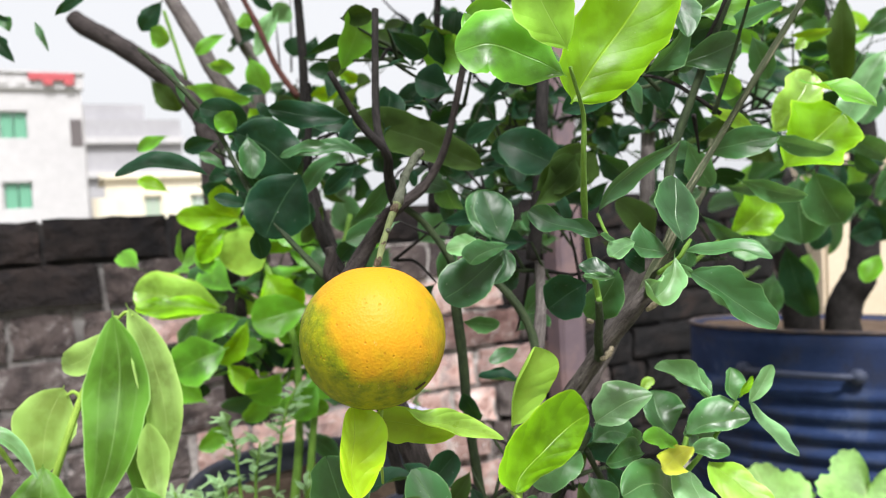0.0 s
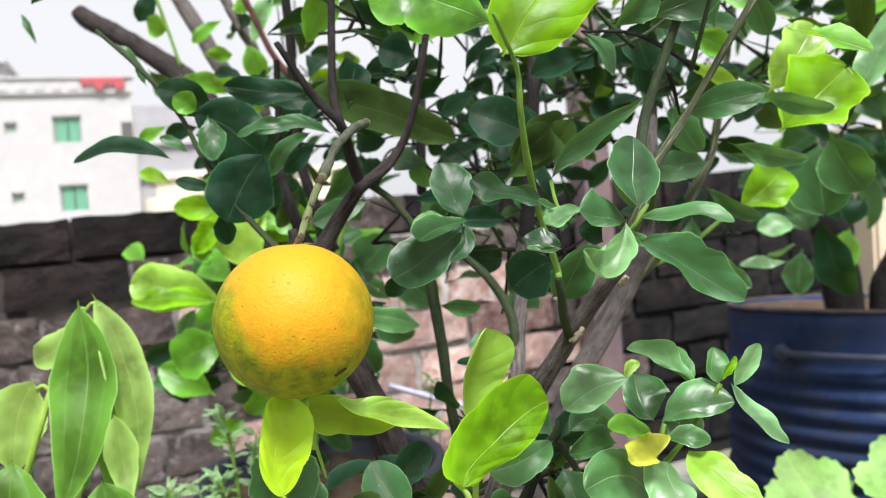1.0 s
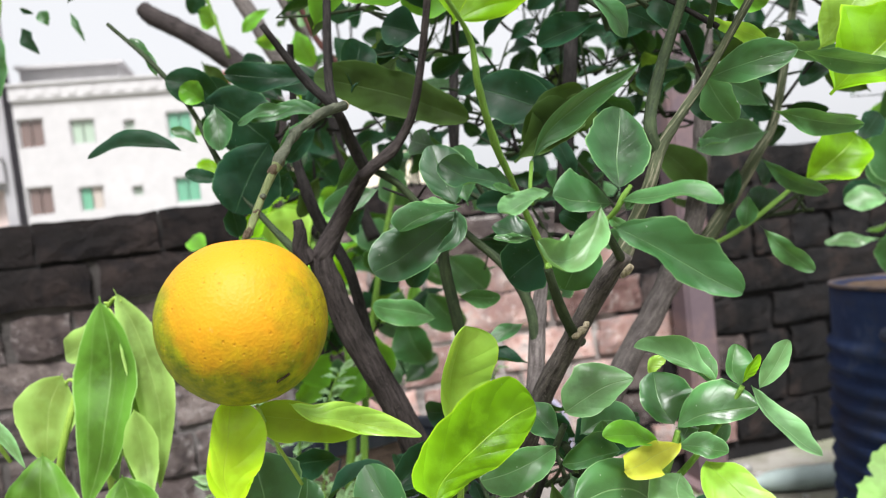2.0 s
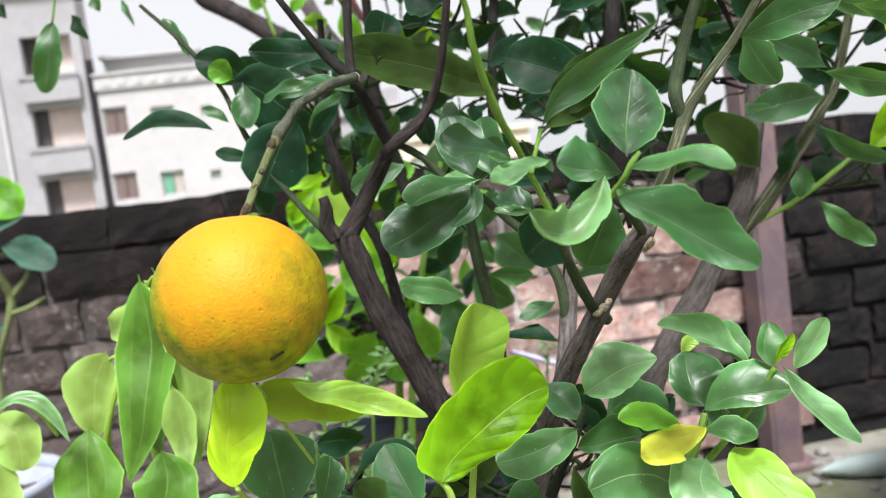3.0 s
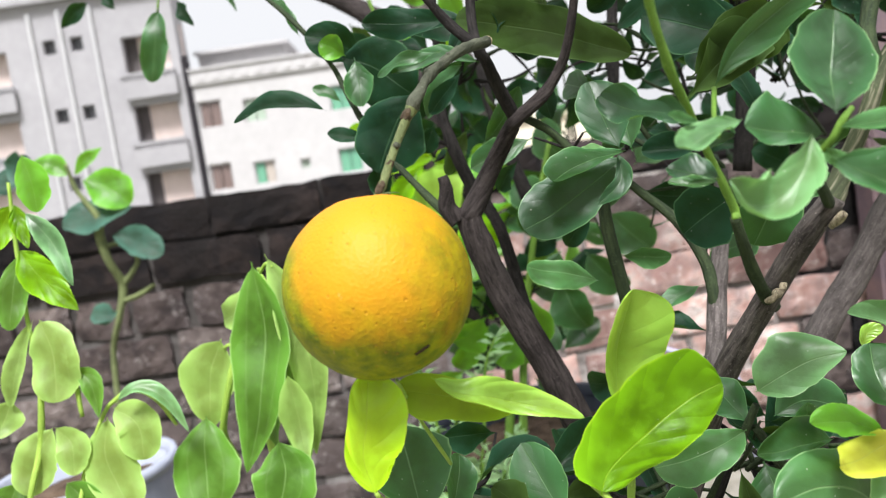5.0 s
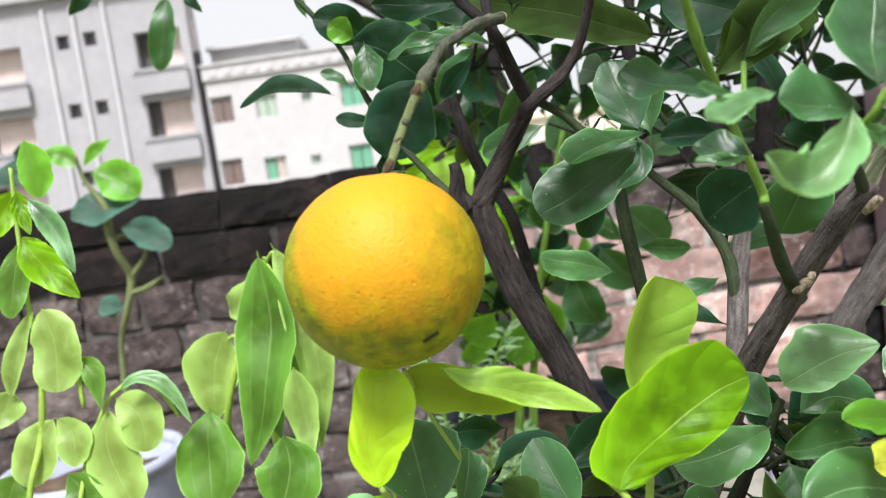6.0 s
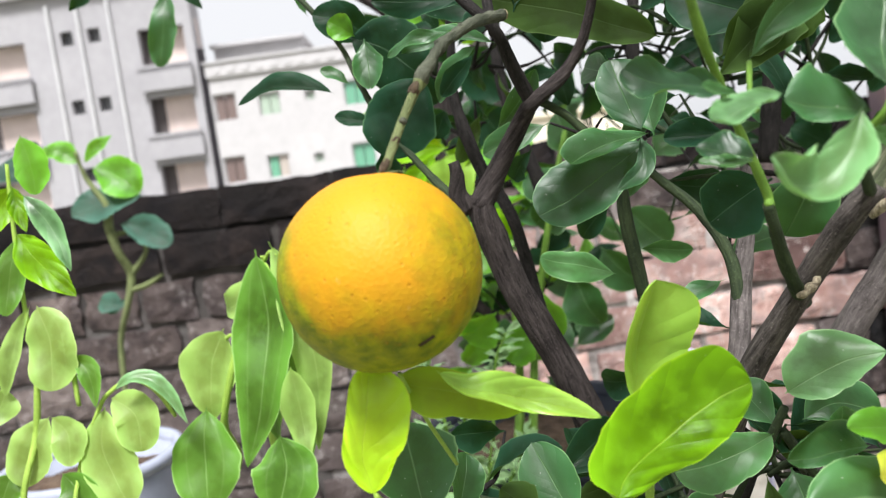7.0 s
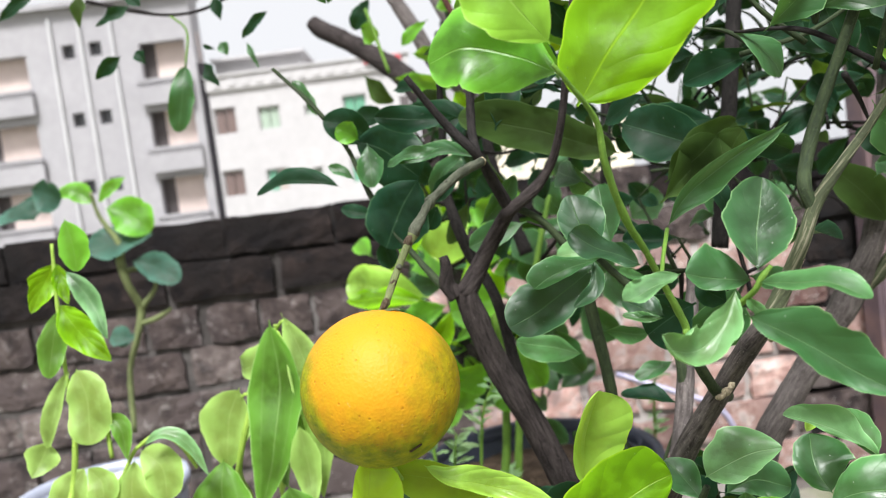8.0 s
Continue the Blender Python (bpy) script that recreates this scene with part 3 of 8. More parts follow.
def blade(parent, spine, left, right, normal, mat, fold=(0.12, 0.12), roll=(0.15, 0.15), wave=0.02, shape=OVAL, ragged=0.13, quilt=0.009, name="leaf"):
    """One blade along a curved midrib; left and right are its half widths, fold the lift of each half
    at the midrib and roll how far each margin curls on towards the upper side, in radians;
    quilt is the swelling between its side veins."""
    LEAF_SEED[0] += 1
    rnd = random.Random(LEAF_SEED[0])
    line = [Vector(p[:3]) for p in spline([(*p, 0.0) for p in spine], 12)]
    run = [0.0]
    for a, b in zip(line, line[1:]):
        run.append(run[-1] + (b - a).length)
    length, n = run[-1], len(line) - 1
    up0 = Vector(normal).normalized()
    ph, ph2 = rnd.uniform(0, 6), rnd.uniform(0, 6)
    off = Vector((rnd.uniform(0, 50), rnd.uniform(0, 50), 0))
    twist = rnd.uniform(-0.2, 0.2)
    nl, nw = 44, 14
    verts, faces, uvs = [], [], []
    for i in range(nl + 1):
        s = 0.5 - 0.5 * math.cos(math.pi * i / nl)
        k = max(1, min(n, int(np.searchsorted(run, s * length))))
        f = (s * length - run[k - 1]) / max(1e-9, run[k] - run[k - 1])
        centre = line[k - 1].lerp(line[k], f)
        axis = (line[min(n, k + 2)] - line[max(0, k - 3)]).normalized()
        up = (up0 - axis * up0.dot(axis)).normalized()
        across = axis.cross(up)
        tw = twist * (s - 0.5)
        up, across = up * math.cos(tw) - across * math.sin(tw), across * math.cos(tw) + up * math.sin(tw)
        h = max(outline(shape, max(0.0, (s - 0.03) / 0.97)), 0.02)
        for j in range(nw + 1):
            w = 2 * j / nw - 1
            a, side = abs(w), 1 if w > 0 else 0
            half = (right if side else left) * h
            half *= 1 + a * a * (ragged * noise.noise(Vector((5 * s, 4.0 if side else -4.0, off.x))) + 0.4 * ragged * noise.noise(Vector((15 * s, 9.0 if side else -9.0, off.x))))
            lat = hei = 0.0
            for q in range(6):
                u = a * (q + 0.5) / 6
                th = fold[side] * min(1.0, u * 6) + 1.6 * roll[side] * u * u * (1 + 0.35 * math.sin(5 * s + ph))
                lat += math.cos(th) * a / 6
                hei += math.sin(th) * a / 6
            z = hei * half + 1.5 * wave * length * a**1.6 * math.sin(9.5 * s + ph2 + (1.9 if side else 0)) * min(1.0, 5 * s * (1 - s) + 0.15)
            p = centre + across * (half * lat * (1 if side else -1))
            z += 0.060 * length * noise.noise(p * (2.6 / length) + off) * min(1.0, 3 * s)
            swell = abs(math.sin(math.pi * (7.5 * s - 2.2 * a + 0.5 * side + ph + 0.35 * noise.noise(Vector((6 * s, 3 * w, off.y))))))
            z += quilt * length * swell * a**0.7 * (1 - a)**0.4 * min(1.0, 6 * s * (1 - s))
            verts.append(p + up * z)
            uvs.append((0.5 + w / 2, s))
    for i in range(nl):
        for j in range(nw):
            a = i * (nw + 1) + j
            faces.append((a, a + 1, a + nw + 2, a + nw + 1))
    ob = mesh_object(name, verts, faces, mat, parent, smooth=True)
    layer = ob.data.uv_layers.new(name="blade")
    for loop in ob.data.loops:
        layer.data[loop.index].uv = uvs[loop.vertex_index]
    return ob


def spray(parent, centre, spread, count, size, mats, seed, shape=CITRUS, facing=(0.0, -0.8, 0.55)):
    """Loose leaves round a twig, each turned its own way."""
    rnd = random.Random(seed)
    for _ in range(count):
        b = Vector([c + rnd.gauss(0, 0.5) * s for c, s in zip(centre, spread)])
        out = Vector((rnd.uniform(-1, 1), rnd.uniform(-0.7, 0.7), rnd.uniform(-0.7, 0.6))).normalized()
        ln = size * rnd.uniform(0.7, 1.25)
        up = Vector([f + rnd.uniform(-0.8, 0.8) for f in facing])
        if rnd.random() < 0.7:                            # twig that carries it
            c = Vector(centre) + Vector((rnd.uniform(-0.3, 0.3) * spread[0], 0, -0.4 * spread[2]))
            m = (b + c) / 2 + Vector((0, 0, 0.2 * spread[2] * rnd.uniform(-1, 1)))
            branch(parent, "twig", [(*c, 0.0014), (*m, 0.0011), (*b, 0.0006)], BARK_GREEN if rnd.random() < 0.6 else BARK_DARK, sides=6)
        leaf(parent, b, b + out * ln, ln * rnd.uniform(0.42, 0.58), up, rnd.choice(mats), bow=rnd.uniform(0.05, 0.2), fold=rnd.uniform(0.05, 0.3), shape=shape, fine=False)

# ---- roof terrace ----
WALL_TURN = radians(26)
WALL_AT = Vector((-0.93, 1.47, 0))
WALL = Matrix.Translation(WALL_AT) @ Matrix.Rotation(WALL_TURN, 4, "Z")   # x along the face, y into the wall
TOP = 0.812
COURSE = 0.0975
FLOOR_Z = 0.0

bm = bmesh.new()
block(bm, (-8, -7, -0.2), (8, 6.5, FLOOR_Z), None)
floor = tagged(part("floor", bm, FLOOR), "mossy weathered concrete roof floor", "floor", kind="structure")

# mortar core of the parapet, bricks stand proud of it
bm = bmesh.new()
block(bm, (-4.0, 0.013, 0.0), (0.03, 0.24, TOP - 0.095), WALL)
wall_north = tagged(part("wall_north", bm, MORTAR), "weathered red brick parapet with thick pale mortar", "wall", kind="structure")

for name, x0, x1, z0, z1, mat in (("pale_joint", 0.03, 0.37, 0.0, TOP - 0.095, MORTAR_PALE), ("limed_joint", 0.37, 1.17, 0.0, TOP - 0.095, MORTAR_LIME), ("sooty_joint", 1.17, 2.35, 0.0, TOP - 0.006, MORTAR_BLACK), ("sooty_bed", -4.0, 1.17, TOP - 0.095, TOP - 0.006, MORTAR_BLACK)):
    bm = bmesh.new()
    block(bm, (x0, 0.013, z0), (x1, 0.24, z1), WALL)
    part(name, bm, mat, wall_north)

# cream plastered wall further along
bm = bmesh.new()
block(bm, (2.352, -0.06, 0.0), (6.0, 0.24, 0.92), WALL)
bmesh.ops.bevel(bm, geom=bm.edges[:], offset=0.012, segments=2, affect="EDGES")
wall_east = tagged(part("wall_east", bm, PLASTER), "cream plastered parapet wall beside the drum", "wall", kind="structure")
# the terrace is closed behind the camera by the stair house
bm = bmesh.new()
block(bm, (-6, -5.2, 0.0), (6, -5.0, 2.2), None)
wall_south = tagged(part("wall_south", bm, PLASTER), "plain plastered stair house wall", "wall", kind="structure")

# ---- buildings across the street; x along their fronts, y away, z up ----
TOWN = Matrix.Rotation(radians(24.8), 4, "Z") @ Matrix.Translation((0, 30.0, 0))


def facade(house, mat, x0, x1, z0, z1, holes, y=0.0, thick=0.35):
    """A front wall with real openings, made of the strips left round the holes (x0, x1, z0, z1)."""
    bm = bmesh.new()
    xs = sorted({x0, x1, *[h[0] for h in holes], *[h[1] for h in holes]})
    zs = sorted({z0, z1, *[h[2] for h in holes], *[h[3] for h in holes]})
    inside = lambda x, z: any(h[0] < x < h[1] and h[2] < z < h[3] for h in holes)
    for i in range(len(xs) - 1):
        for k in range(len(zs) - 1):
            if inside((xs[i] + xs[i + 1]) / 2, (zs[k] + zs[k + 1]) / 2):
                continue
            block(bm, (xs[i], y, zs[k]), (xs[i + 1], y + thick, zs[k + 1]))
    bmesh.ops.remove_doubles(bm, verts=bm.verts[:], dist=0.001)
    return part("wall", bm, mat, house)


def slab(house, name, mat, lo, hi):
    bm = bmesh.new()
    block(bm, lo, hi)
    return part(name, bm, mat, house)


def window(house, x0, x1, z0, z1, glass, frame=None, y=0.12, panes=2, second=None):
    """A framed window of sliding panes, set back in its opening."""
    bm = bmesh.new()
    f = 0.05
    for lo, hi in (((x0, y, z0), (x0 + f, y + 0.08, z1)), ((x1 - f, y, z0), (x1, y + 0.08, z1)), ((x0 + f, y, z0), (x1 - f, y + 0.08, z0 + f)), ((x0 + f, y, z1 - f), (x1 - f, y + 0.08, z1))):
        block(bm, lo, hi)
    w = part("window", bm, frame or WHITE_WALL, house)
    step = (x1 - x0 - 2 * f) / panes
    for k in range(panes):
        pm = bmesh.new()
        block(pm, (x0 + f + k * step + 0.02, y + 0.03, z0 + f), (x0 + f + (k + 1) * step - 0.02, y + 0.05, z1 - f))
        part("pane", pm, second if second and k else glass, w)
    return w


grey = thing("apartment_building", (0, 0, 0), "unfinished grey cement apartment block with recessed balconies", "building")
white = thing("apartment_building", (0, 0, 0), "white rendered apartment block with green window panes", "building")
cream = thing("low_house", (0, 0, 0), "low cream rendered house beyond the parapet", "house")
far = thing("far_building", (0, 0, 0), "pale grey building further away in haze", "building")
for h in (grey, white, cream, far):
    h.matrix_basis = TOWN

STOREY = 2.62
BASE = -13.0
holes, bays, slits = [], [], []
for k in range(-2, 4):
    z = 4.05 + (k - 1) * STOREY
    bays += [(-10.35, -8.60, z, z + 1.42), (-16.9, -14.72, z + 0.18, z + 1.52), (-20.5, -18.4, z + 0.18, z + 1.52)]
    slits += [(-13.30, -12.82, z + 1.18, z + 1.72), (-12.26, -11.78, z + 1.18, z + 1.72)]
holes = [h for h in bays + slits if h[3] < 9.6]
facade(grey, GREY_WALL, -22.0, -8.25, BASE, 9.75, holes)
slab(grey, "roof", GREY_WALL, (-22.2, -0.3, 9.752), (-8.15, 1.3, 9.95))
slab(grey, "side_wall", GREY_WALL, (-8.6, 0.352, BASE), (-8.252, 1.2, 9.75))
slab(grey, "rear_wall", GREY_WALL, (-22.0, 1.0, BASE), (-8.602, 1.2, 9.75))
for h in holes:
    if h in slits:
        slab(grey, "vent_pane", GLASS_DARK, (h[0], 0.28, h[2]), (h[1], 0.32, h[3]))
        continue
    slab(grey, "balcony_back_wall", PINK_WALL, (h[0] + 0.42, 0.56, h[2] - 0.3), (h[1] + 0.4, 0.62, h[3] + 0.3))
    # dark sheet painted as the shade inside the doorway
    slab(grey, "balcony_doorway_shade", RECESS_SHADE, (h[0] - 0.3, 0.60, h[2] - 0.3), (h[0] + 0.42, 0.64, h[3] + 0.3))
    slab(grey, "balcony_slab", GREY_WALL, (h[0] - 0.15, -0.28, h[2] - 0.28), (h[1] + 0.15, -0.002, h[2] - 0.10))
    slab(grey, "balcony_parapet", GREY_WALL, (h[0] - 0.15, -0.28, h[2] - 0.98), (h[1] + 0.15, -0.20, h[2] - 0.002))
for x in (-13.62, -12.50, -11.30):
    bm = bmesh.new()
    bmesh.ops.create_cone(bm, cap_ends=True, segments=12, radius1=0.07, radius2=0.07, depth=22.0, matrix=Matrix.Translation((x, -0.10, -1.6)))
    part("downpipe", bm, PIPE_GREY, grey, "pale grey plastic downpipe")
# dark strip filling the gap, in place of the shade in it
slab(grey, "expansion_gap_shade", GAP_SHADE, (-8.25, 0.06, BASE), (-7.965, 0.16, 7.1))

wh, sorts = [], []
for k in range(-2, 2):
    z = 1.78 + (k + 0) * STOREY * 0.93
    row = [((-7.90, -7.02, z, z + 1.05), GLASS_BROWN), ((-6.17, -5.32, z, z + 0.9), GLASS_GREEN if k == 0 else GLASS_GREY), ((-4.35, -3.95, z + 0.35, z + 0.75), GLASS_GREY), ((-2.85, -1.92, z - 0.05, z + 0.92), GLASS_GREEN)]
    sorts += row
wh = [s[0] for s in sorts]
facade(white, WHITE_WALL, -7.96, -0.20, BASE, 5.9, [h for h in wh if h[3] < 5.9])
slab(white, "side_wall", WHITE_WALL, (-0.55, 0.352, BASE), (-0.202, 8.0, 5.9))
slab(white, "floor_slab", WHITE_WALL, (-7.9, 0.9, BASE), (-0.56, 8.0, 5.88))
for h, g in sorts:
    if h[3] < 5.9:
        window(white, *h, g, second=GLASS_CURTAIN if g is GLASS_GREEN and h[0] < -5 else None)
slab(white, "roof_parapet", WHITE_WALL, (-8.0, -0.12, 5.902), (-0.1, 0.2, 6.42))
slab(white, "roof_coping", WHITE_WALL, (-8.05, -0.2, 6.422), (-0.05, 0.28, 6.5))
slab(white, "roof_room", WHITE_WALL, (-8.2, 2.5, 5.9), (-4.6, 7.0, 7.5))
slab(white, "cornice", WHITE_WALL, (-8.3, 2.2, 7.502), (-4.4, 7.2, 7.62))
for k in range(12):
    slab(white, "parapet_panel", WHITE_WALL, (-7.7 + k * 0.55, -0.16, 6.02), (-7.4 + k * 0.55, -0.122, 6.30))
slab(white, "red_band", RED_PAINT, (-1.80, -0.24, 6.18), (-0.36, -0.202, 6.42))
for x in (-1.35, -0.70):
    slab(white, "red_bracket", RED_PAINT, (x, -0.24, 6.02), (x + 0.3, -0.202, 6.18))
# flat dark sheet on the wall face, painted as stair shade
slab(white, "stair_shade_sheet", RECESS_SHADE, (-0.62, -0.02, 3.9), (-0.24, -0.001, 4.85))

facade(cream, CREAM_WALL, 0.4, 9.0, BASE, 2.9, [(1.8, 2.5, 1.3, 2.2), (3.6, 4.3, 1.3, 2.2), (5.6, 6.4, 1.3, 2.2)], y=3.0)
for x in (1.8, 3.6, 5.6):
    window(cream, x, x + 0.7, 1.3, 2.2, GLASS_GREY, CREAM_WALL, y=3.12)
slab(cream, "roof", CREAM_WALL, (0.2, 2.8, 2.902), (9.2, 9.0, 3.1))
slab(cream, "annex", CREAM_WALL, (-0.1, 1.4, BASE), (0.75, 2.6, 2.1))
slab(far, "wall", GREY_WALL, (-1.2, 34.0, BASE), (6.6, 42.0, 9.5))
slab(far, "roof_room", GREY_WALL, (-0.6, 35.0, 9.502), (4.0, 40.0, 10.8))
slab(far, "balcony_band", WHITE_WALL, (-1.2, 33.6, 7.6), (6.8, 33.998, 8.1))
slab(far, "balcony_band", WHITE_WALL, (-1.2, 33.6, 5.0), (6.8, 33.998, 5.5))

# street level and ground to the horizon
bm = bmesh.new()
block(bm, (-2500, -2500, -13.4), (2500, 2500, -13.02))
ground = tagged(part("ground", bm, FLOOR), "grey dusty ground between the buildings", "ground", kind="structure")

# ---- plants: things that carry the leaves ----
citrus = thing("citrus_tree", (0.02, 0.5, 0.3), "small bushy citrus tree with glossy green leaves", "tree")
lime_shrub = thing("lime_shrub", (-0.15, 0.75, 0.2), "bright lime-green leafy shrub behind the fruit", "shrub")
bay_plant = thing("bay_sapling", (-0.25, 0.5, 0.3), "young bay sapling with long drooping green leaves", "sapling")
bay_plant_small = thing("bay_sapling", (-0.3, 0.45, 0.3), "small bay sapling with soft yellow-green leaves", "sapling")
wall_vine = thing("squash_seedling", (-0.8, 1.2, 0.5), "squash seedling growing against the brick parapet", "seedling")
hanging_branch = thing("hanging_branch", (-0.5, 0.8, 1.1), "thin branch with narrow leaves hanging from above", "branch")
rear_tree = thing("citrus_tree", (-0.3, 1.0, 0.2), "taller citrus tree with a sawn-off limb", "tree")
drum_tree = thing("drum_tree", (0.75, 1.4, 0.5), "dark-barked broadleaf tree planted in the drum", "tree")
mid_tree = thing("citrus_tree", (0.12, 0.75, 0.2), "dense citrus tree with shaded dark leaves and a pale trunk", "tree")
# citrus: trunks and limbs
branch(citrus, "trunk", [(-0.0082, 0.5074, 0.5381, 0.0100), (-0.0222, 0.4973, 0.5990, 0.0092), (-0.0363, 0.4863, 0.6493, 0.0082), (-0.0541, 0.4739, 0.6981, 0.0077), (-0.0618, 0.4658, 0.7323, 0.0073), (-0.0637, 0.4641, 0.7437, 0.0065)], BARK_PLUM)
branch(citrus, "limb", [(-0.0640, 0.4637, 0.7407, 0.0064), (-0.0520, 0.4696, 0.7608, 0.0050), (-0.0362, 0.4663, 0.7814, 0.0042), (-0.0283, 0.4588, 0.7868, 0.0036), (-0.0113, 0.4659, 0.8007, 0.0028), (0.0028, 0.4624, 0.8257, 0.0022), (0.0199, 0.4527, 0.8895, 0.0019)], BARK_PLUM)
branch(citrus, "limb", [(-0.0302, 0.4634, 0.7856, 0.0036), (-0.0328, 0.4481, 0.8032, 0.0032), (-0.0323, 0.4283, 0.8171, 0.0024), (-0.0457, 0.4252, 0.8342, 0.0021), (-0.0591, 0.4123, 0.8602, 0.0016)], BARK_DARK)
branch(citrus, "limb", [(-0.0324, 0.4282, 0.8157, 0.0025), (-0.0375, 0.4391, 0.8387, 0.0023), (-0.0362, 0.4559, 0.9040, 0.0020)], BARK_DARK)
branch(citrus, "cut_stub", [(-0.0684, 0.4622, 0.7413, 0.0056), (-0.0722, 0.4594, 0.7483, 0.0047), (-0.0709, 0.4576, 0.7592, 0.0034), (-0.0717, 0.4568, 0.7646, 0.0028)], BARK_PLUM)
branch(citrus, "twig", [(-0.0727, 0.4609, 0.7429, 0.0022), (-0.0944, 0.4661, 0.7665, 0.0019), (-0.1152, 0.4718, 0.7919, 0.0020), (-0.1301, 0.4794, 0.8159, 0.0017), (-0.1408, 0.4830, 0.8380, 0.0015), (-0.1619, 0.4837, 0.8673, 0.0014), (-0.1901, 0.4871, 0.8956, 0.0012)], BARK_GREEN)
branch(citrus, "twig", [(-0.0407, 0.5322, 0.5858, 0.0044), (-0.0574, 0.5189, 0.6791, 0.0039), (-0.0654, 0.5154, 0.7304, 0.0035), (-0.0843, 0.5225, 0.7642, 0.0036), (-0.0939, 0.5226, 0.8032, 0.0032), (-0.0928, 0.5254, 0.8298, 0.0025), (-0.0914, 0.5299, 0.8761, 0.0021)], BARK_DARK)
branch(citrus, "trunk", [(0.0212, 0.4257, 0.5804, 0.0073), (0.0396, 0.4206, 0.6305, 0.0062), (0.0569, 0.4089, 0.6708, 0.0050), (0.0757, 0.3969, 0.7020, 0.0045), (0.0903, 0.3828, 0.7258, 0.0042), (0.0996, 0.3796, 0.7371, 0.0038)], BARK)
branch(citrus, "limb", [(0.0972, 0.3827, 0.7328, 0.0043), (0.1043, 0.3864, 0.7470, 0.0033), (0.1122, 0.3821, 0.7642, 0.0027), (0.1177, 0.3873, 0.7773, 0.0026), (0.1267, 0.3915, 0.7898, 0.0021), (0.1410, 0.4012, 0.8075, 0.0017), (0.1638, 0.4042, 0.8405, 0.0018), (0.1928, 0.4063, 0.8836, 0.0016), (0.2187, 0.4083, 0.9239, 0.0015)], BARK_STRIPED)
branch(citrus, "limb", [(0.1167, 0.3868, 0.7753, 0.0023), (0.1147, 0.3880, 0.7853, 0.0026), (0.1170, 0.3983, 0.7967, 0.0024), (0.1229, 0.4029, 0.8136, 0.0020), (0.1374, 0.4044, 0.8478, 0.0022), (0.1533, 0.4061, 0.8856, 0.0021), (0.1712, 0.4081, 0.9264, 0.0018)], BARK_GREEN)
branch(citrus, "limb", [(0.0461, 0.4399, 0.6430, 0.0047), (0.0506, 0.4599, 0.6717, 0.0046), (0.0526, 0.4730, 0.6925, 0.0044), (0.0568, 0.4820, 0.7178, 0.0036), (0.0592, 0.4960, 0.7468, 0.0030)], BARK_PALE)
branch(citrus, "twig", [(0.0515, 0.4664, 0.6820, 0.0029), (0.0491, 0.4729, 0.7048, 0.0029), (0.0378, 0.4763, 0.7265, 0.0027), (0.0215, 0.4775, 0.7434, 0.0021), (0.0100, 0.4799, 0.7554, 0.0018)], BARK_GREEN)
branch(citrus, "twig", [(0.0188, 0.5265, 0.5290, 0.0042), (0.0129, 0.5141, 0.5919, 0.0037), (0.0073, 0.5012, 0.6479, 0.0033), (0.0057, 0.4935, 0.6863, 0.0035), (0.0028, 0.4851, 0.7232, 0.0034), (0.0021, 0.4766, 0.7489, 0.0027), (-0.0141, 0.4734, 0.7757, 0.0021), (-0.0285, 0.4642, 0.7884, 0.0021)], BARK_GREEN)
branch(citrus, "shoot", [(0.0490, 0.2870, 0.8330, 0.0007), (0.0560, 0.3030, 0.8170, 0.0009), (0.0565, 0.3090, 0.8021, 0.0012), (0.0583, 0.3218, 0.7839, 0.0013), (0.0612, 0.3365, 0.7710, 0.0012), (0.0634, 0.3448, 0.7610, 0.0012), (0.0690, 0.3568, 0.7407, 0.0012), (0.0696, 0.3565, 0.7356, 0.0014)], TWIG_GREEN, knots=0.22)
branch(citrus, "twig", [(0.0693, 0.3565, 0.7365, 0.0017), (0.0707, 0.3628, 0.7264, 0.0019), (0.0722, 0.3757, 0.7157, 0.0020), (0.0751, 0.3913, 0.7032, 0.0025), (0.0768, 0.4145, 0.6949, 0.0027)], BARK_GREEN)
branch(citrus, "bark_collar", [(0.0749, 0.3861, 0.7027, 0.0008), (0.0764, 0.3851, 0.7032, 0.0013), (0.0779, 0.3846, 0.7043, 0.0012), (0.0788, 0.3855, 0.7052, 0.0019), (0.0803, 0.3867, 0.7060, 0.0012), (0.0810, 0.3881, 0.7073, 0.0013), (0.0818, 0.3911, 0.7086, 0.0006)], BARK_FLAKY)
branch(citrus, "bark_collar", [(0.0686, 0.3852, 0.7234, 0.0008), (0.0701, 0.3852, 0.7226, 0.0013), (0.0717, 0.3867, 0.7218, 0.0010)], BARK_FLAKY)
branch(citrus, "twig_stub", [(0.0975, 0.3780, 0.7277, 0.0010), (0.0999, 0.3749, 0.7304, 0.0016), (0.1013, 0.3734, 0.7321, 0.0013)], BARK_FLAKY)
branch(citrus, "twig", [(0.0896, 0.3264, 0.7505, 0.0011), (0.0960, 0.3186, 0.7569, 0.0010), (0.0989, 0.3178, 0.7613, 0.0010), (0.1017, 0.3191, 0.7646, 0.0007)], TWIG_GREEN)
branch(citrus, "twig", [(0.0977, 0.3777, 0.7353, 0.0019), (0.0933, 0.3486, 0.7471, 0.0014), (0.0906, 0.3269, 0.7518, 0.0011)], BARK_GREEN)
branch(citrus, "leaf_stalk", [(0.0683, 0.3448, 0.7769, 0.0008), (0.0684, 0.3260, 0.7679, 0.0007), (0.0699, 0.3080, 0.7624, 0.0007)], TWIG_GREEN)
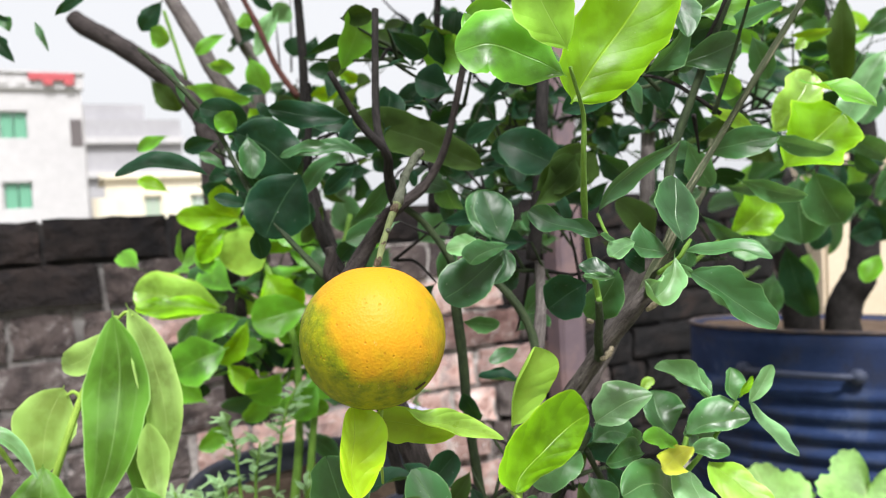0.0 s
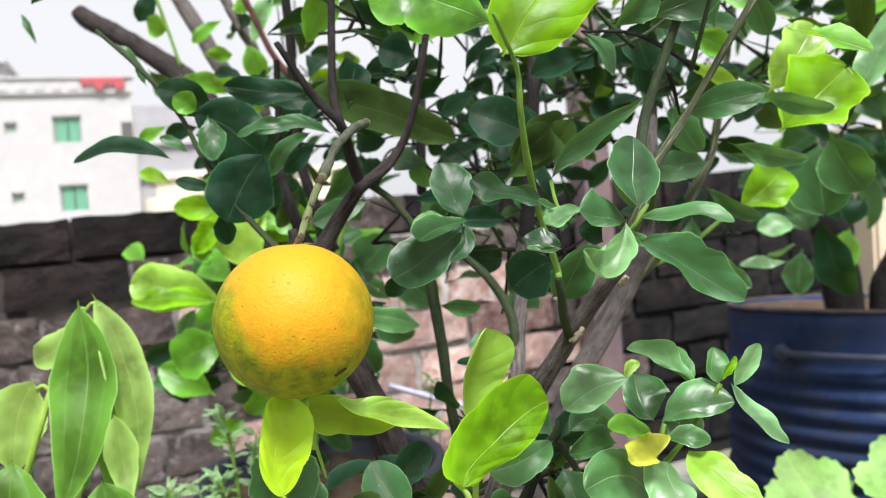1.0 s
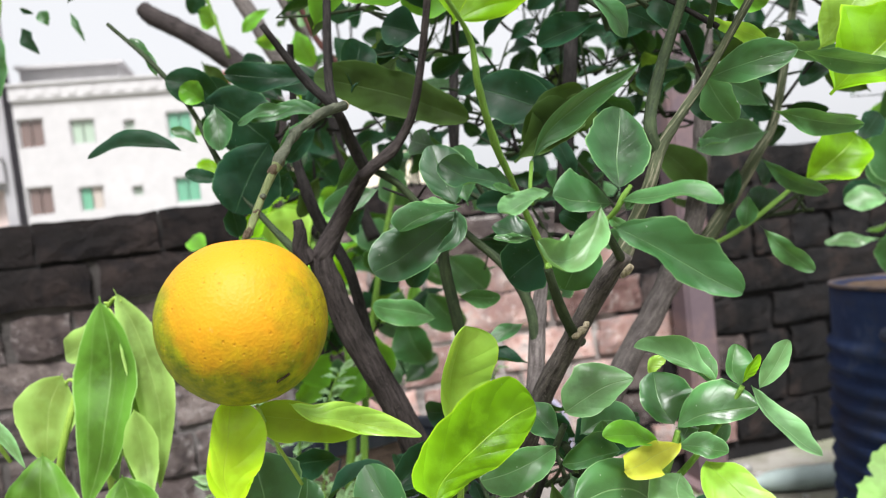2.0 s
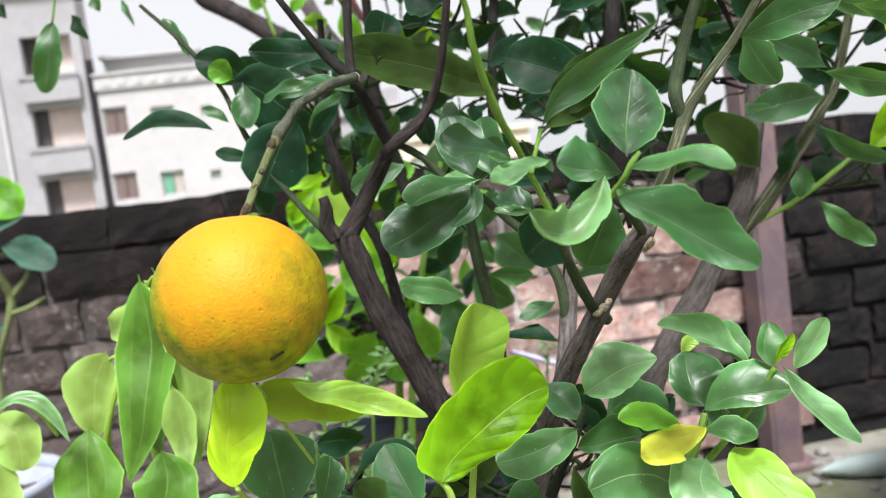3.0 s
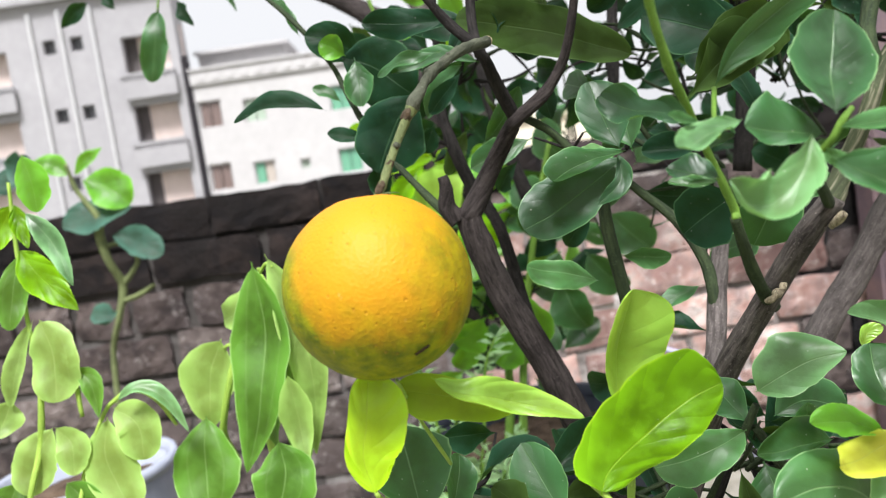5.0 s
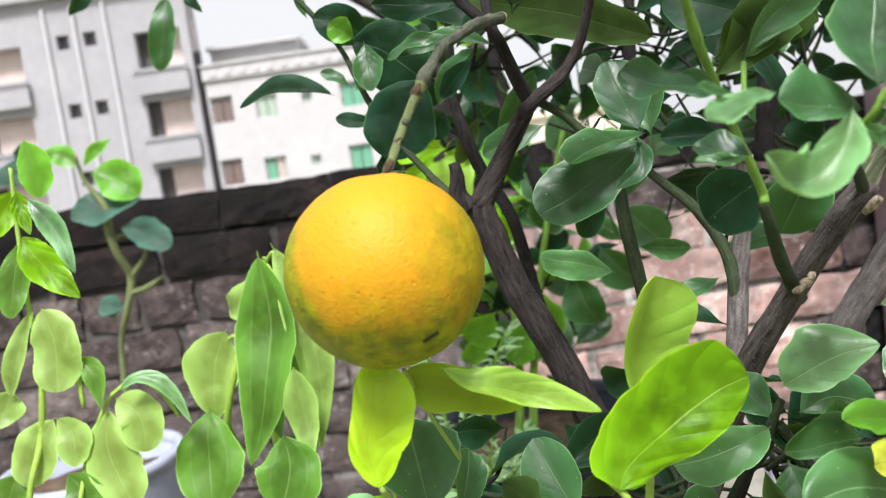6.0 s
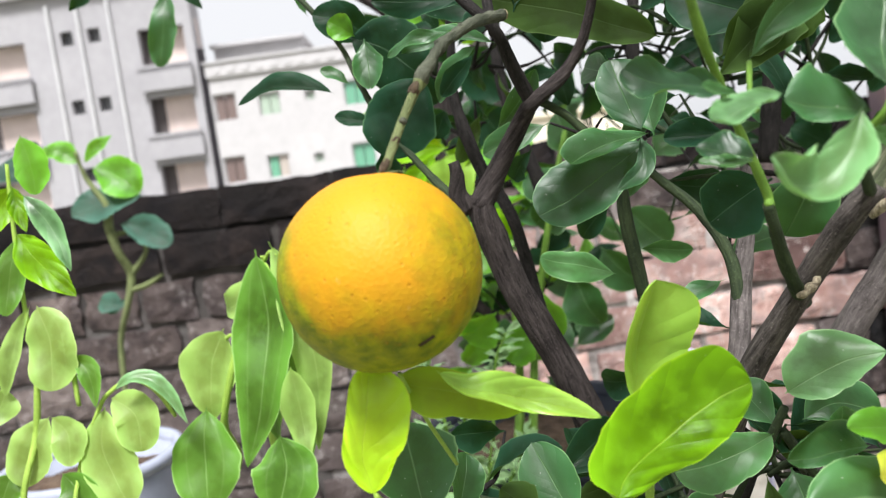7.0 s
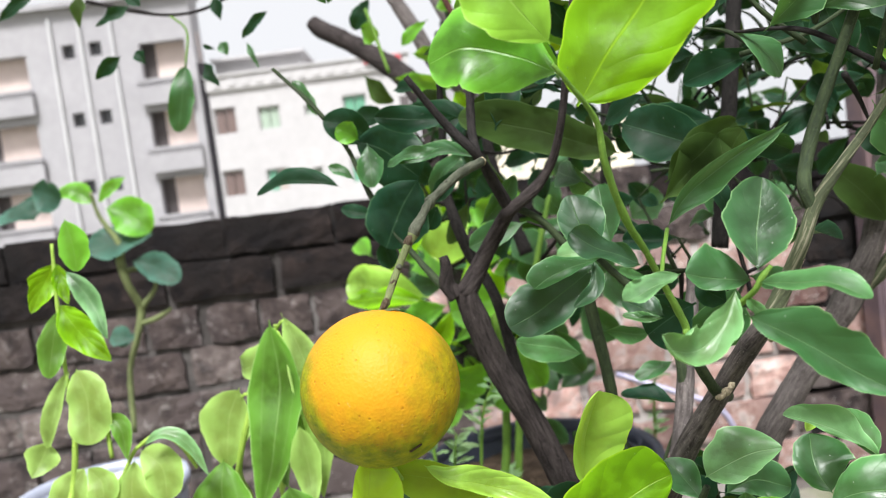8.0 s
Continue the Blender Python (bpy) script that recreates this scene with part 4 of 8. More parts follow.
branch(citrus, "twig", [(0.0938, 0.3799, 0.6196, 0.0018), (0.1042, 0.3769, 0.6403, 0.0020), (0.1107, 0.3731, 0.6561, 0.0015), (0.1135, 0.3737, 0.6641, 0.0011)], TWIG_GREEN)
branch(citrus, "twig", [(0.1049, 0.3768, 0.6370, 0.0015), (0.1183, 0.3773, 0.6500, 0.0013), (0.1316, 0.3759, 0.6674, 0.0010), (0.1398, 0.3746, 0.6805, 0.0010)], TWIG_GREEN)
branch(citrus, "twig", [(0.1106, 0.3780, 0.6521, 0.0013), (0.1203, 0.3846, 0.6652, 0.0011), (0.1316, 0.3897, 0.6784, 0.0009)], TWIG_GREEN)
branch(citrus, "twig", [(0.0459, 0.3955, 0.6222, 0.0020), (0.0590, 0.3915, 0.6462, 0.0019), (0.0676, 0.3855, 0.6648, 0.0014)], BARK_GREEN)
branch(citrus, "twig", [(0.0661, 0.3895, 0.6552, 0.0016), (0.0722, 0.3957, 0.6419, 0.0017), (0.0853, 0.4032, 0.6162, 0.0019)], BARK_GREEN)
branch(citrus, "twig", [(0.0446, 0.3840, 0.6172, 0.0017), (0.0517, 0.3876, 0.6305, 0.0014), (0.0567, 0.3903, 0.6417, 0.0010)], BARK_DARK)
branch(citrus, "shoot", [(0.0255, 0.3307, 0.6290, 0.0018), (0.0255, 0.3250, 0.6486, 0.0016), (0.0246, 0.3233, 0.6564, 0.0012), (0.0201, 0.3227, 0.6616, 0.0010)], TWIG_LIME)
branch(citrus, "shoot", [(0.0258, 0.3421, 0.6365, 0.0013), (0.0281, 0.3478, 0.6562, 0.0011), (0.0326, 0.3535, 0.6786, 0.0011)], TWIG_LIME)
branch(citrus, "shoot", [(-0.0467, 0.3175, 0.6406, 0.0015), (-0.0419, 0.3028, 0.6594, 0.0012), (-0.0394, 0.2929, 0.6701, 0.0008)], TWIG_LIME)
branch(citrus, "leaf_stalk", [(-0.0297, 0.2992, 0.7038, 0.0006), (-0.0330, 0.3157, 0.6867, 0.0006), (-0.0351, 0.3392, 0.6606, 0.0007)], TWIG_LIME)
# citrus: leaves round the fruit
blade(citrus, [(-0.0398, 0.2929, 0.6694), (-0.0428, 0.2942, 0.6806), (-0.0416, 0.2973, 0.6913), (-0.0404, 0.3008, 0.7054)], 0.0065, 0.0138, (0.4691, -0.8241, 0.3175), LEAF_LIME_YELLOW, fold=(0.3, 0.1), roll=(0.3, 0.6), wave=0.014, shape=(0.42, 0.55, 4.5, 0.4), ragged=0.07, quilt=0.02)
blade(citrus, [(0.0005, 0.3240, 0.6856), (-0.0134, 0.3164, 0.6915), (-0.0348, 0.3066, 0.6994)], 0.0082, 0.0065, (0.2836, -0.9588, -0.0187), LEAF_LIME_UNDER, fold=(0.1, 0.1), roll=(0.3, -0.3), shape=BLUNT)
blade(citrus, [(-0.0202, 0.3037, 0.7030), (-0.0127, 0.3079, 0.6961), (-0.0031, 0.3135, 0.6929), (0.0081, 0.3197, 0.6878), (0.0198, 0.3260, 0.6818)], 0.0060, 0.0055, (0.4121, -0.7483, 0.5198), LEAF_LIME2, fold=(0.15, 0.3), roll=(0.2, 0.9), wave=0.018, shape=(0.42, 0.55, 1.9, 0.6))
blade(citrus, [(0.0232, 0.3204, 0.6589), (0.0259, 0.3242, 0.6651), (0.0368, 0.3303, 0.6742), (0.0502, 0.3370, 0.6827), (0.0612, 0.3428, 0.6863)], 0.0176, 0.0104, (0.3552, -0.9246, 0.1378), LEAF_LIME, fold=(0.05, 0.1), roll=(0.2, -0.4), wave=0.012, shape=(0.62, 0.26, 3.0, 0.52), ragged=0.09, quilt=0.02)
blade(citrus, [(0.0255, 0.3514, 0.6794), (0.0281, 0.3488, 0.6960), (0.0326, 0.3464, 0.7082), (0.0370, 0.3439, 0.7183)], 0.0117, 0.0154, (0.3565, -0.9210, 0.1572), LEAF_LIME2, fold=(1.0, 0.0), roll=(0.3, 0.15), wave=0.01, shape=(0.5, 0.4, 6.0, 0.36), ragged=0.06, quilt=0.003)
leaf(citrus, (-0.0511, 0.3420, 0.6347), (-0.0636, 0.3565, 0.6674), 0.0336, (0.5791, -0.6397, 0.5054), LEAF_MID, fold=0.1)
leaf(citrus, (-0.0059, 0.3775, 0.6198), (-0.0245, 0.3844, 0.6508), 0.0217, (0.1164, -0.9519, 0.2836), LEAF_MID, fold=0.1)
leaf(citrus, (-0.0151, 0.3644, 0.6283), (-0.0291, 0.3609, 0.6427), 0.0157, (0.6453, -0.5953, 0.4787), LEAF_OLIVE, fold=0.1)
leaf(citrus, (-0.0409, 0.2946, 0.6599), (-0.0579, 0.2996, 0.6626), 0.0096, (0.0253, -0.3982, 0.9169), LEAF_PALE, fold=0.1)
leaf(citrus, (-0.0375, 0.3061, 0.6558), (-0.0602, 0.3039, 0.6594), 0.0079, (0.1821, -0.3766, 0.9083), LEAF_LIME, fold=0.1)
leaf(citrus, (-0.0543, 0.3718, 0.6247), (-0.0561, 0.3940, 0.6424), 0.0180, (0.8471, -0.2882, 0.4464), LEAF_MID, fold=0.1)
# citrus: leaves of the middle shoot
blade(citrus, [(0.0681, 0.3455, 0.7772), (0.0758, 0.3473, 0.7875), (0.0912, 0.3516, 0.7979), (0.1117, 0.3575, 0.8091)], 0.0053, 0.0069, (0.3437, -0.9133, -0.2185), LEAF_MID, fold=(0.45, 0.1), roll=(0.1, 0.1), shape=LANCE, wave=0.008)
blade(citrus, [(0.0979, 0.3177, 0.7636), (0.0981, 0.3238, 0.7712), (0.0995, 0.3304, 0.7811), (0.1009, 0.3371, 0.7911)], 0.0112, 0.0116, (0.3106, -0.8612, 0.4022), LEAF_MID, fold=(0.15, 0.1), roll=(0.2, -0.3), wave=0.012)
blade(citrus, [(0.0954, 0.3292, 0.7589), (0.0884, 0.3255, 0.7602), (0.0818, 0.3219, 0.7618), (0.0760, 0.3187, 0.7640)], 0.0044, 0.0122, (0.3981, -0.8924, 0.2123), LEAF_MID, fold=(0.3, 0.1), roll=(0.2, -0.5), wave=0.015)
blade(citrus, [(0.0976, 0.3173, 0.7598), (0.1076, 0.3108, 0.7600), (0.1177, 0.3044, 0.7601), (0.1263, 0.2972, 0.7573)], 0.0066, 0.0038, (0.3106, -0.8612, 0.4022), LEAF_SOFT, fold=(0.1, 0.35), roll=(-0.5, 0.4), wave=0.02)
blade(citrus, [(0.0944, 0.3007, 0.7530), (0.1035, 0.3023, 0.7474), (0.1127, 0.3039, 0.7415), (0.1217, 0.3052, 0.7344), (0.1309, 0.3068, 0.7280)], 0.0101, 0.0056, (0.3396, -0.8842, 0.3206), LEAF_MID, fold=(0.3, 0.1), roll=(0.4, 0.3), wave=0.035, shape=(0.45, 0.55, 3.2, 0.5), ragged=0.3)
blade(citrus, [(0.0918, 0.3089, 0.7603), (0.0880, 0.3021, 0.7510), (0.0818, 0.2946, 0.7453), (0.0751, 0.2876, 0.7464), (0.0726, 0.2825, 0.7520)], 0.0073, 0.0078, (0.4963, -0.7205, 0.4843), LEAF_PALE, fold=(0.5, 0.45), roll=(0.5, 0.6), wave=0.03, shape=(0.66, 0.8, 2.4, 0.5), ragged=0.25)
blade(citrus, [(0.0760, 0.3081, 0.7657), (0.0693, 0.3015, 0.7632), (0.0643, 0.2954, 0.7615), (0.0613, 0.2901, 0.7614)], 0.0038, 0.0054, (0.3543, -0.6091, 0.7096), LEAF_PALE, fold=(0.35, 0.2), roll=(0.5, 0.4), wave=0.03)
blade(citrus, [(0.0661, 0.3007, 0.7668), (0.0627, 0.2985, 0.7674), (0.0594, 0.2964, 0.7696)], 0.0018, 0.0020, (0.3105, -0.8794, 0.3608), LEAF_SOFT, fold=(0.4, 0.2), roll=(0.6, 0.2), wave=0.02)
blade(citrus, [(0.0629, 0.3145, 0.7688), (0.0554, 0.3214, 0.7719), (0.0464, 0.3278, 0.7743), (0.0361, 0.3340, 0.7802)], 0.0061, 0.0051, (0.3106, -0.8612, 0.4022), LEAF_DEEP, fold=(0.1, 0.3), roll=(0.3, 0.5), wave=0.05, shape=BLUNT)
blade(citrus, [(0.0295, 0.3951, 0.7642), (0.0256, 0.3970, 0.7729), (0.0220, 0.3991, 0.7833), (0.0199, 0.4016, 0.7923)], 0.0087, 0.0120, (0.3097, -0.8962, 0.3175), LEAF_DEEP, fold=(0.1, 0.1), roll=(-0.3, 0.3), wave=0.01)
blade(citrus, [(0.0303, 0.3981, 0.7606), (0.0181, 0.3868, 0.7519), (0.0068, 0.3759, 0.7444), (-0.0033, 0.3656, 0.7399)], 0.0110, 0.0129, (0.4001, -0.8647, 0.3038), LEAF_DEEP, fold=(0.12, 0.05), roll=(0.3, -0.3), wave=0.025, shape=BLUNT)
blade(citrus, [(0.0316, 0.3945, 0.7630), (0.0227, 0.3840, 0.7615), (0.0145, 0.3736, 0.7594), (0.0097, 0.3641, 0.7557)], 0.0063, 0.0083, (0.3105, -0.8794, 0.3608), LEAF_MID, fold=(0.45, 0.1), roll=(0.6, -0.2), wave=0.02, shape=(0.72, 0.9, 2.2, 0.5))
blade(citrus, [(0.0285, 0.3966, 0.7628), (0.0293, 0.3880, 0.7522), (0.0224, 0.3774, 0.7450)], 0.0045, 0.0026, (0.3105, -0.8794, 0.3608), LEAF_DEEP, fold=(0.3, 0.3))
blade(citrus, [(0.0686, 0.3151, 0.7515), (0.0622, 0.3183, 0.7531), (0.0546, 0.3212, 0.7561)], 0.0042, 0.0059, (0.3105, -0.8794, 0.3608), LEAF_DEEP, fold=(0.4, 0.15), roll=(0.3, -0.3), wave=0.03)
blade(citrus, [(0.0688, 0.3139, 0.7508), (0.0627, 0.3145, 0.7508), (0.0552, 0.3148, 0.7523)], 0.0019, 0.0022, (0.3075, -0.8009, 0.5138), LEAF_SOFT, fold=(0.5, 0.2))
leaf(citrus, (0.0707, 0.3882, 0.7422), (0.0499, 0.3904, 0.7292), 0.0246, (-0.1589, -0.9837, 0.0837), LEAF_DARK_SHADED, fold=0.1, shape=OVAL)
leaf(citrus, (0.0870, 0.3891, 0.7491), (0.0729, 0.3977, 0.7211), 0.0225, (0.1628, -0.9171, -0.3638), LEAF_MID, fold=0.1, shape=OVAL)
leaf(citrus, (0.0871, 0.3361, 0.7504), (0.0771, 0.3333, 0.7574), 0.0129, (0.4779, -0.8033, 0.3554), LEAF_DARK_SHADED, fold=0.1)
blade(citrus, [(-0.0044, 0.4806, 0.7002), (-0.0161, 0.4719, 0.7065), (-0.0260, 0.4636, 0.7106), (-0.0332, 0.4560, 0.7143)], 0.0101, 0.0063, (0.3090, -0.8218, 0.4788), LEAF_SOFT, fold=(0.2, 0.2), roll=(-0.4, -0.2))
leaf(citrus, (0.0051, 0.4954, 0.7104), (0.0309, 0.4933, 0.7066), 0.0124, (-0.1263, -0.9298, -0.3458), LEAF_SOFT, fold=0.1)
leaf(citrus, (0.0442, 0.4966, 0.6912), (0.0228, 0.4885, 0.6833), 0.0101, (0.0538, -0.7663, 0.6402), LEAF_MID, fold=0.1)
leaf(citrus, (0.0938, 0.3230, 0.7554), (0.1005, 0.3089, 0.7499), 0.0043, (-0.7916, -0.5050, 0.3440), LEAF_SOFT, fold=0.1)
# citrus: low shoot by the trunk
blade(citrus, [(0.0684, 0.3759, 0.6727), (0.0775, 0.3761, 0.6783), (0.0873, 0.3764, 0.6832), (0.0981, 0.3767, 0.6855)], 0.0129, 0.0083, (0.2718, -0.8777, 0.3947), LEAF_PALE, fold=(0.05, 0.2), roll=(-0.5, 0.3), wave=0.016, shape=(0.46, 0.55, 1.7, 0.75))
blade(citrus, [(0.0725, 0.4073, 0.6529), (0.0842, 0.4144, 0.6568), (0.0990, 0.4216, 0.6508)], 0.0102, 0.0075, (0.4001, -0.8647, 0.3038), LEAF_MID, fold=(0.1, 0.2), roll=(-0.3, 0.2))
blade(citrus, [(0.0634, 0.3855, 0.6556), (0.0549, 0.3780, 0.6528), (0.0444, 0.3699, 0.6506), (0.0328, 0.3616, 0.6505)], 0.0094, 0.0081, (0.3105, -0.8794, 0.3608), LEAF_SOFT, fold=(0.2, 0.1), roll=(0.2, -0.4), wave=0.03, shape=BLUNT)
leaf(citrus, (0.0648, 0.3942, 0.6537), (0.0490, 0.4008, 0.6699), 0.0154, (0.2936, -0.7513, 0.5911), LEAF_MID, fold=0.1)
blade(citrus, [(0.0911, 0.3677, 0.6588), (0.0817, 0.3606, 0.6594), (0.0749, 0.3544, 0.6596), (0.0678, 0.3482, 0.6612)], 0.0034, 0.0115, (0.3941, -0.7926, 0.4653), LEAF_MID, fold=(0.3, 0.35), roll=(0.2, 0.6), wave=0.04)
leaf(citrus, (0.0826, 0.3690, 0.6601), (0.0841, 0.3602, 0.6738), 0.0104, (0.3559, -0.7668, -0.5342), LEAF_SOFT, fold=0.2)
blade(citrus, [(0.1047, 0.3580, 0.6642), (0.0972, 0.3523, 0.6695), (0.0907, 0.3468, 0.6720), (0.0850, 0.3414, 0.6736)], 0.0047, 0.0060, (0.3101, -0.8419, 0.4416), LEAF_YOUNG, fold=(0.25, 0.15), roll=(0.2, -0.3), wave=0.05)
blade(citrus, [(0.1134, 0.3649, 0.6618), (0.1042, 0.3554, 0.6613), (0.0973, 0.3466, 0.6606), (0.0908, 0.3380, 0.6617)], 0.0071, 0.0060, (0.3105, -0.8794, 0.3608), LEAF_YELLOW, fold=(0.15, 0.1), roll=(0.3, -0.2), wave=0.06)
blade(citrus, [(0.1324, 0.3898, 0.6776), (0.1219, 0.3856, 0.6870), (0.1109, 0.3811, 0.6941), (0.0992, 0.3761, 0.6987)], 0.0024, 0.0089, (0.3101, -0.8419, 0.4416), LEAF_PALE, fold=(0.5, 0.35), roll=(0.2, 0.4), wave=0.045)
blade(citrus, [(0.1311, 0.3894, 0.6774), (0.1275, 0.3931, 0.6853), (0.1204, 0.3957, 0.6944)], 0.0073, 0.0061, (0.3083, -0.9114, 0.2724), LEAF_SOFT, fold=(0.3, 0.2))
blade(citrus, [(0.1146, 0.4034, 0.6566), (0.1093, 0.4076, 0.6658), (0.1083, 0.4135, 0.6786)], 0.0085, 0.0163, (0.3031, -0.9362, 0.1781), LEAF_MID, fold=(0.1, 0.2), roll=(-0.3, 0.2))
blade(citrus, [(0.1126, 0.3735, 0.6650), (0.1226, 0.3731, 0.6698), (0.1335, 0.3728, 0.6716), (0.1446, 0.3724, 0.6727)], 0.0137, 0.0057, (0.3101, -0.8419, 0.4416), LEAF_SOFT, fold=(0.0, 0.4), roll=(-0.7, 0.3), wave=0.02)
leaf(citrus, (0.1156, 0.3906, 0.6555), (0.1367, 0.3981, 0.6576), 0.0147, (0.3310, -0.9434, 0.0219), LEAF_MID, fold=0.1)
blade(citrus, [(0.1390, 0.3754, 0.6798), (0.1368, 0.3776, 0.6880), (0.1399, 0.3814, 0.6960)], 0.0034, 0.0086, (0.3083, -0.9114, 0.2724), LEAF_SOFT, fold=(0.2, 0.4), roll=(0.2, 0.5))
blade(citrus, [(0.1392, 0.3724, 0.6821), (0.1426, 0.3725, 0.6876), (0.1467, 0.3728, 0.6931)], 0.0020, 0.0025, (0.3105, -0.8794, 0.3608), LEAF_LIME, fold=(0.6, 0.2))
blade(citrus, [(0.1461, 0.3774, 0.6780), (0.1527, 0.3774, 0.6864), (0.1590, 0.3774, 0.6969)], 0.0062, 0.0039, (0.3101, -0.8419, 0.4416), LEAF_PALE, fold=(0.2, 0.4), roll=(0.3, 0.3))
blade(citrus, [(0.1409, 0.3635, 0.6837), (0.1473, 0.3623, 0.6721), (0.1563, 0.3621, 0.6616), (0.1640, 0.3619, 0.6557)], 0.0070, 0.0038, (0.3101, -0.8419, 0.4416), LEAF_PALE, fold=(0.1, 0.45), roll=(-0.3, 0.3), wave=0.02)
blade(citrus, [(0.1125, 0.3697, 0.6590), (0.1192, 0.3675, 0.6594), (0.1249, 0.3647, 0.6589), (0.1307, 0.3621, 0.6585)], 0.0062, 0.0045, (0.3101, -0.8419, 0.4416), LEAF_SOFT, fold=(0.2, 0.3), roll=(-0.2, 0.3), wave=0.03)
leaf(citrus, (0.1129, 0.3708, 0.6585), (0.1206, 0.3930, 0.6626), 0.0078, (0.4548, -0.3138, 0.8335), LEAF_SOFT, fold=0.1)
blade(citrus, [(0.1083, 0.3645, 0.6296), (0.0977, 0.3558, 0.6454), (0.0857, 0.3459, 0.6517), (0.0727, 0.3350, 0.6506)], 0.0172, 0.0128, (0.3966, -0.8121, 0.4280), LEAF_SOFT, fold=(0.1, 0.1), roll=(0.2, -0.6), wave=0.02)
blade(citrus, [(0.1123, 0.3655, 0.6495), (0.1095, 0.3523, 0.6467), (0.1122, 0.3402, 0.6368)], 0.0110, 0.0121, (0.3106, -0.8612, 0.4022), LEAF_PALE, fold=(0.15, 0.1), roll=(-0.3, -0.5), wave=0.02)
blade(citrus, [(0.1228, 0.3716, 0.6522), (0.1290, 0.3576, 0.6485), (0.1459, 0.3460, 0.6333)], 0.0082, 0.0115, (0.3966, -0.8121, 0.4280), LEAF_FRESH, fold=(0.2, 0.1), roll=(0.3, -0.4), wave=0.02)
leaf(citrus, (0.1033, 0.3841, 0.6294), (0.0866, 0.3795, 0.6430), 0.0159, (0.4566, -0.8450, 0.2782), LEAF_MID, fold=0.1)
leaf(citrus, (0.0674, 0.3939, 0.6402), (0.0731, 0.3837, 0.6225), 0.0214, (-0.0940, -0.8749, 0.4751), LEAF_MID, fold=0.1)
leaf(citrus, (0.0598, 0.3809, 0.6429), (0.0652, 0.3807, 0.6201), 0.0084, (0.0636, -0.9977, 0.0227), LEAF_OLIVE, fold=0.2)
leaf(citrus, (0.0270, 0.3784, 0.6222), (0.0416, 0.3943, 0.6253), 0.0172, (0.6529, -0.6678, 0.3573), LEAF_MID, fold=0.1)
blade(citrus, [(0.1071, 0.4350, 0.6716), (0.1102, 0.4362, 0.6770), (0.1155, 0.4377, 0.6785)], 0.0032, 0.0032, (0.2712, -0.8954, 0.3532), LEAF_LIME2)
# citrus: big young leaves at the top of the shoot
blade(citrus, [(0.0487, 0.2882, 0.8393), (0.0404, 0.2812, 0.8525), (0.0335, 0.2743, 0.8669)], 0.0129, 0.0129, (0.0171, -0.9709, 0.2388), LEAF_FRESH, fold=(0.1, 0.1), roll=(0.2, 0.2), wave=0.015, shape=BROAD)
blade(citrus, [(0.0511, 0.3025, 0.8214), (0.0627, 0.3066, 0.8380), (0.0768, 0.3108, 0.8551), (0.0926, 0.3153, 0.8770)], 0.0204, 0.0204, (0.0097, -0.9955, 0.0938), LEAF_LIME, fold=(0.1, 0.15), roll=(0.3, -0.4), wave=0.02, shape=STRAP, quilt=0.01)
blade(citrus, [(0.0490, 0.2949, 0.8308), (0.0354, 0.2945, 0.8392), (0.0205, 0.2939, 0.8441), (0.0065, 0.2930, 0.8421)], 0.0165, 0.0135, (0.0123, -0.9896, 0.1431), LEAF_YOUNG, fold=(0.1, 0.1), roll=(0.2, -0.3), wave=0.03, shape=BROAD, ragged=0.25)
leaf(citrus, (0.0495, 0.3030, 0.8336), (0.0132, 0.3139, 0.8604), 0.0207, (-0.2278, -0.9698, 0.0868), LEAF_YOUNG, fold=0.1, wave=0.03, shape=BROAD, ragged=0.1)
# citrus: leaves of the left twigs, most with shade put into a dark colour
blade(citrus, [(-0.1491, 0.4845, 0.8126), (-0.1621, 0.4791, 0.8180), (-0.1812, 0.4735, 0.8197), (-0.2027, 0.4676, 0.8145)], 0.0024, 0.0096, (0.0237, -0.9283, 0.3711), LEAF_DARK_SHADED, fold=(0.4, 0.1), roll=(0, -0.4), wave=0.012)
blade(citrus, [(-0.1228, 0.4901, 0.8355), (-0.1346, 0.4833, 0.8489), (-0.1505, 0.4761, 0.8552)], 0.0117, 0.0107, (0.0123, -0.9896, 0.1431), LEAF_DARK_SHADED)
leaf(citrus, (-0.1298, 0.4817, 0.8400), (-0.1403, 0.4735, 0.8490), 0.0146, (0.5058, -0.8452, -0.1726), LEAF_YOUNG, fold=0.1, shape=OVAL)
blade(citrus, [(-0.1338, 0.4826, 0.8403), (-0.1160, 0.4867, 0.8316), (-0.0962, 0.4904, 0.8124)], 0.0196, 0.0206, (0.0123, -0.9896, 0.1431), LEAF_DARK_SHADED, roll=(-0.4, -0.4))
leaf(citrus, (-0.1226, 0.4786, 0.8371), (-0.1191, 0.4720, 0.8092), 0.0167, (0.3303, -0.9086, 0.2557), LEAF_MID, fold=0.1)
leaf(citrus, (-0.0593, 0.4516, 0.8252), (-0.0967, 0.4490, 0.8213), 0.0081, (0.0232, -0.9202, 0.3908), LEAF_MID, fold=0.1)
leaf(citrus, (-0.0523, 0.4661, 0.8418), (-0.1032, 0.4597, 0.8481), 0.0164, (0.1438, -0.9732, 0.1793), LEAF_DARK_SHADED, fold=0.1)
blade(citrus, [(-0.0887, 0.4733, 0.8110), (-0.1008, 0.4693, 0.7944), (-0.1123, 0.4651, 0.7724)], 0.0199, 0.0209, (0.1129, -0.9761, 0.1855), LEAF_DARK_SHADED, roll=(-0.4, -0.3))
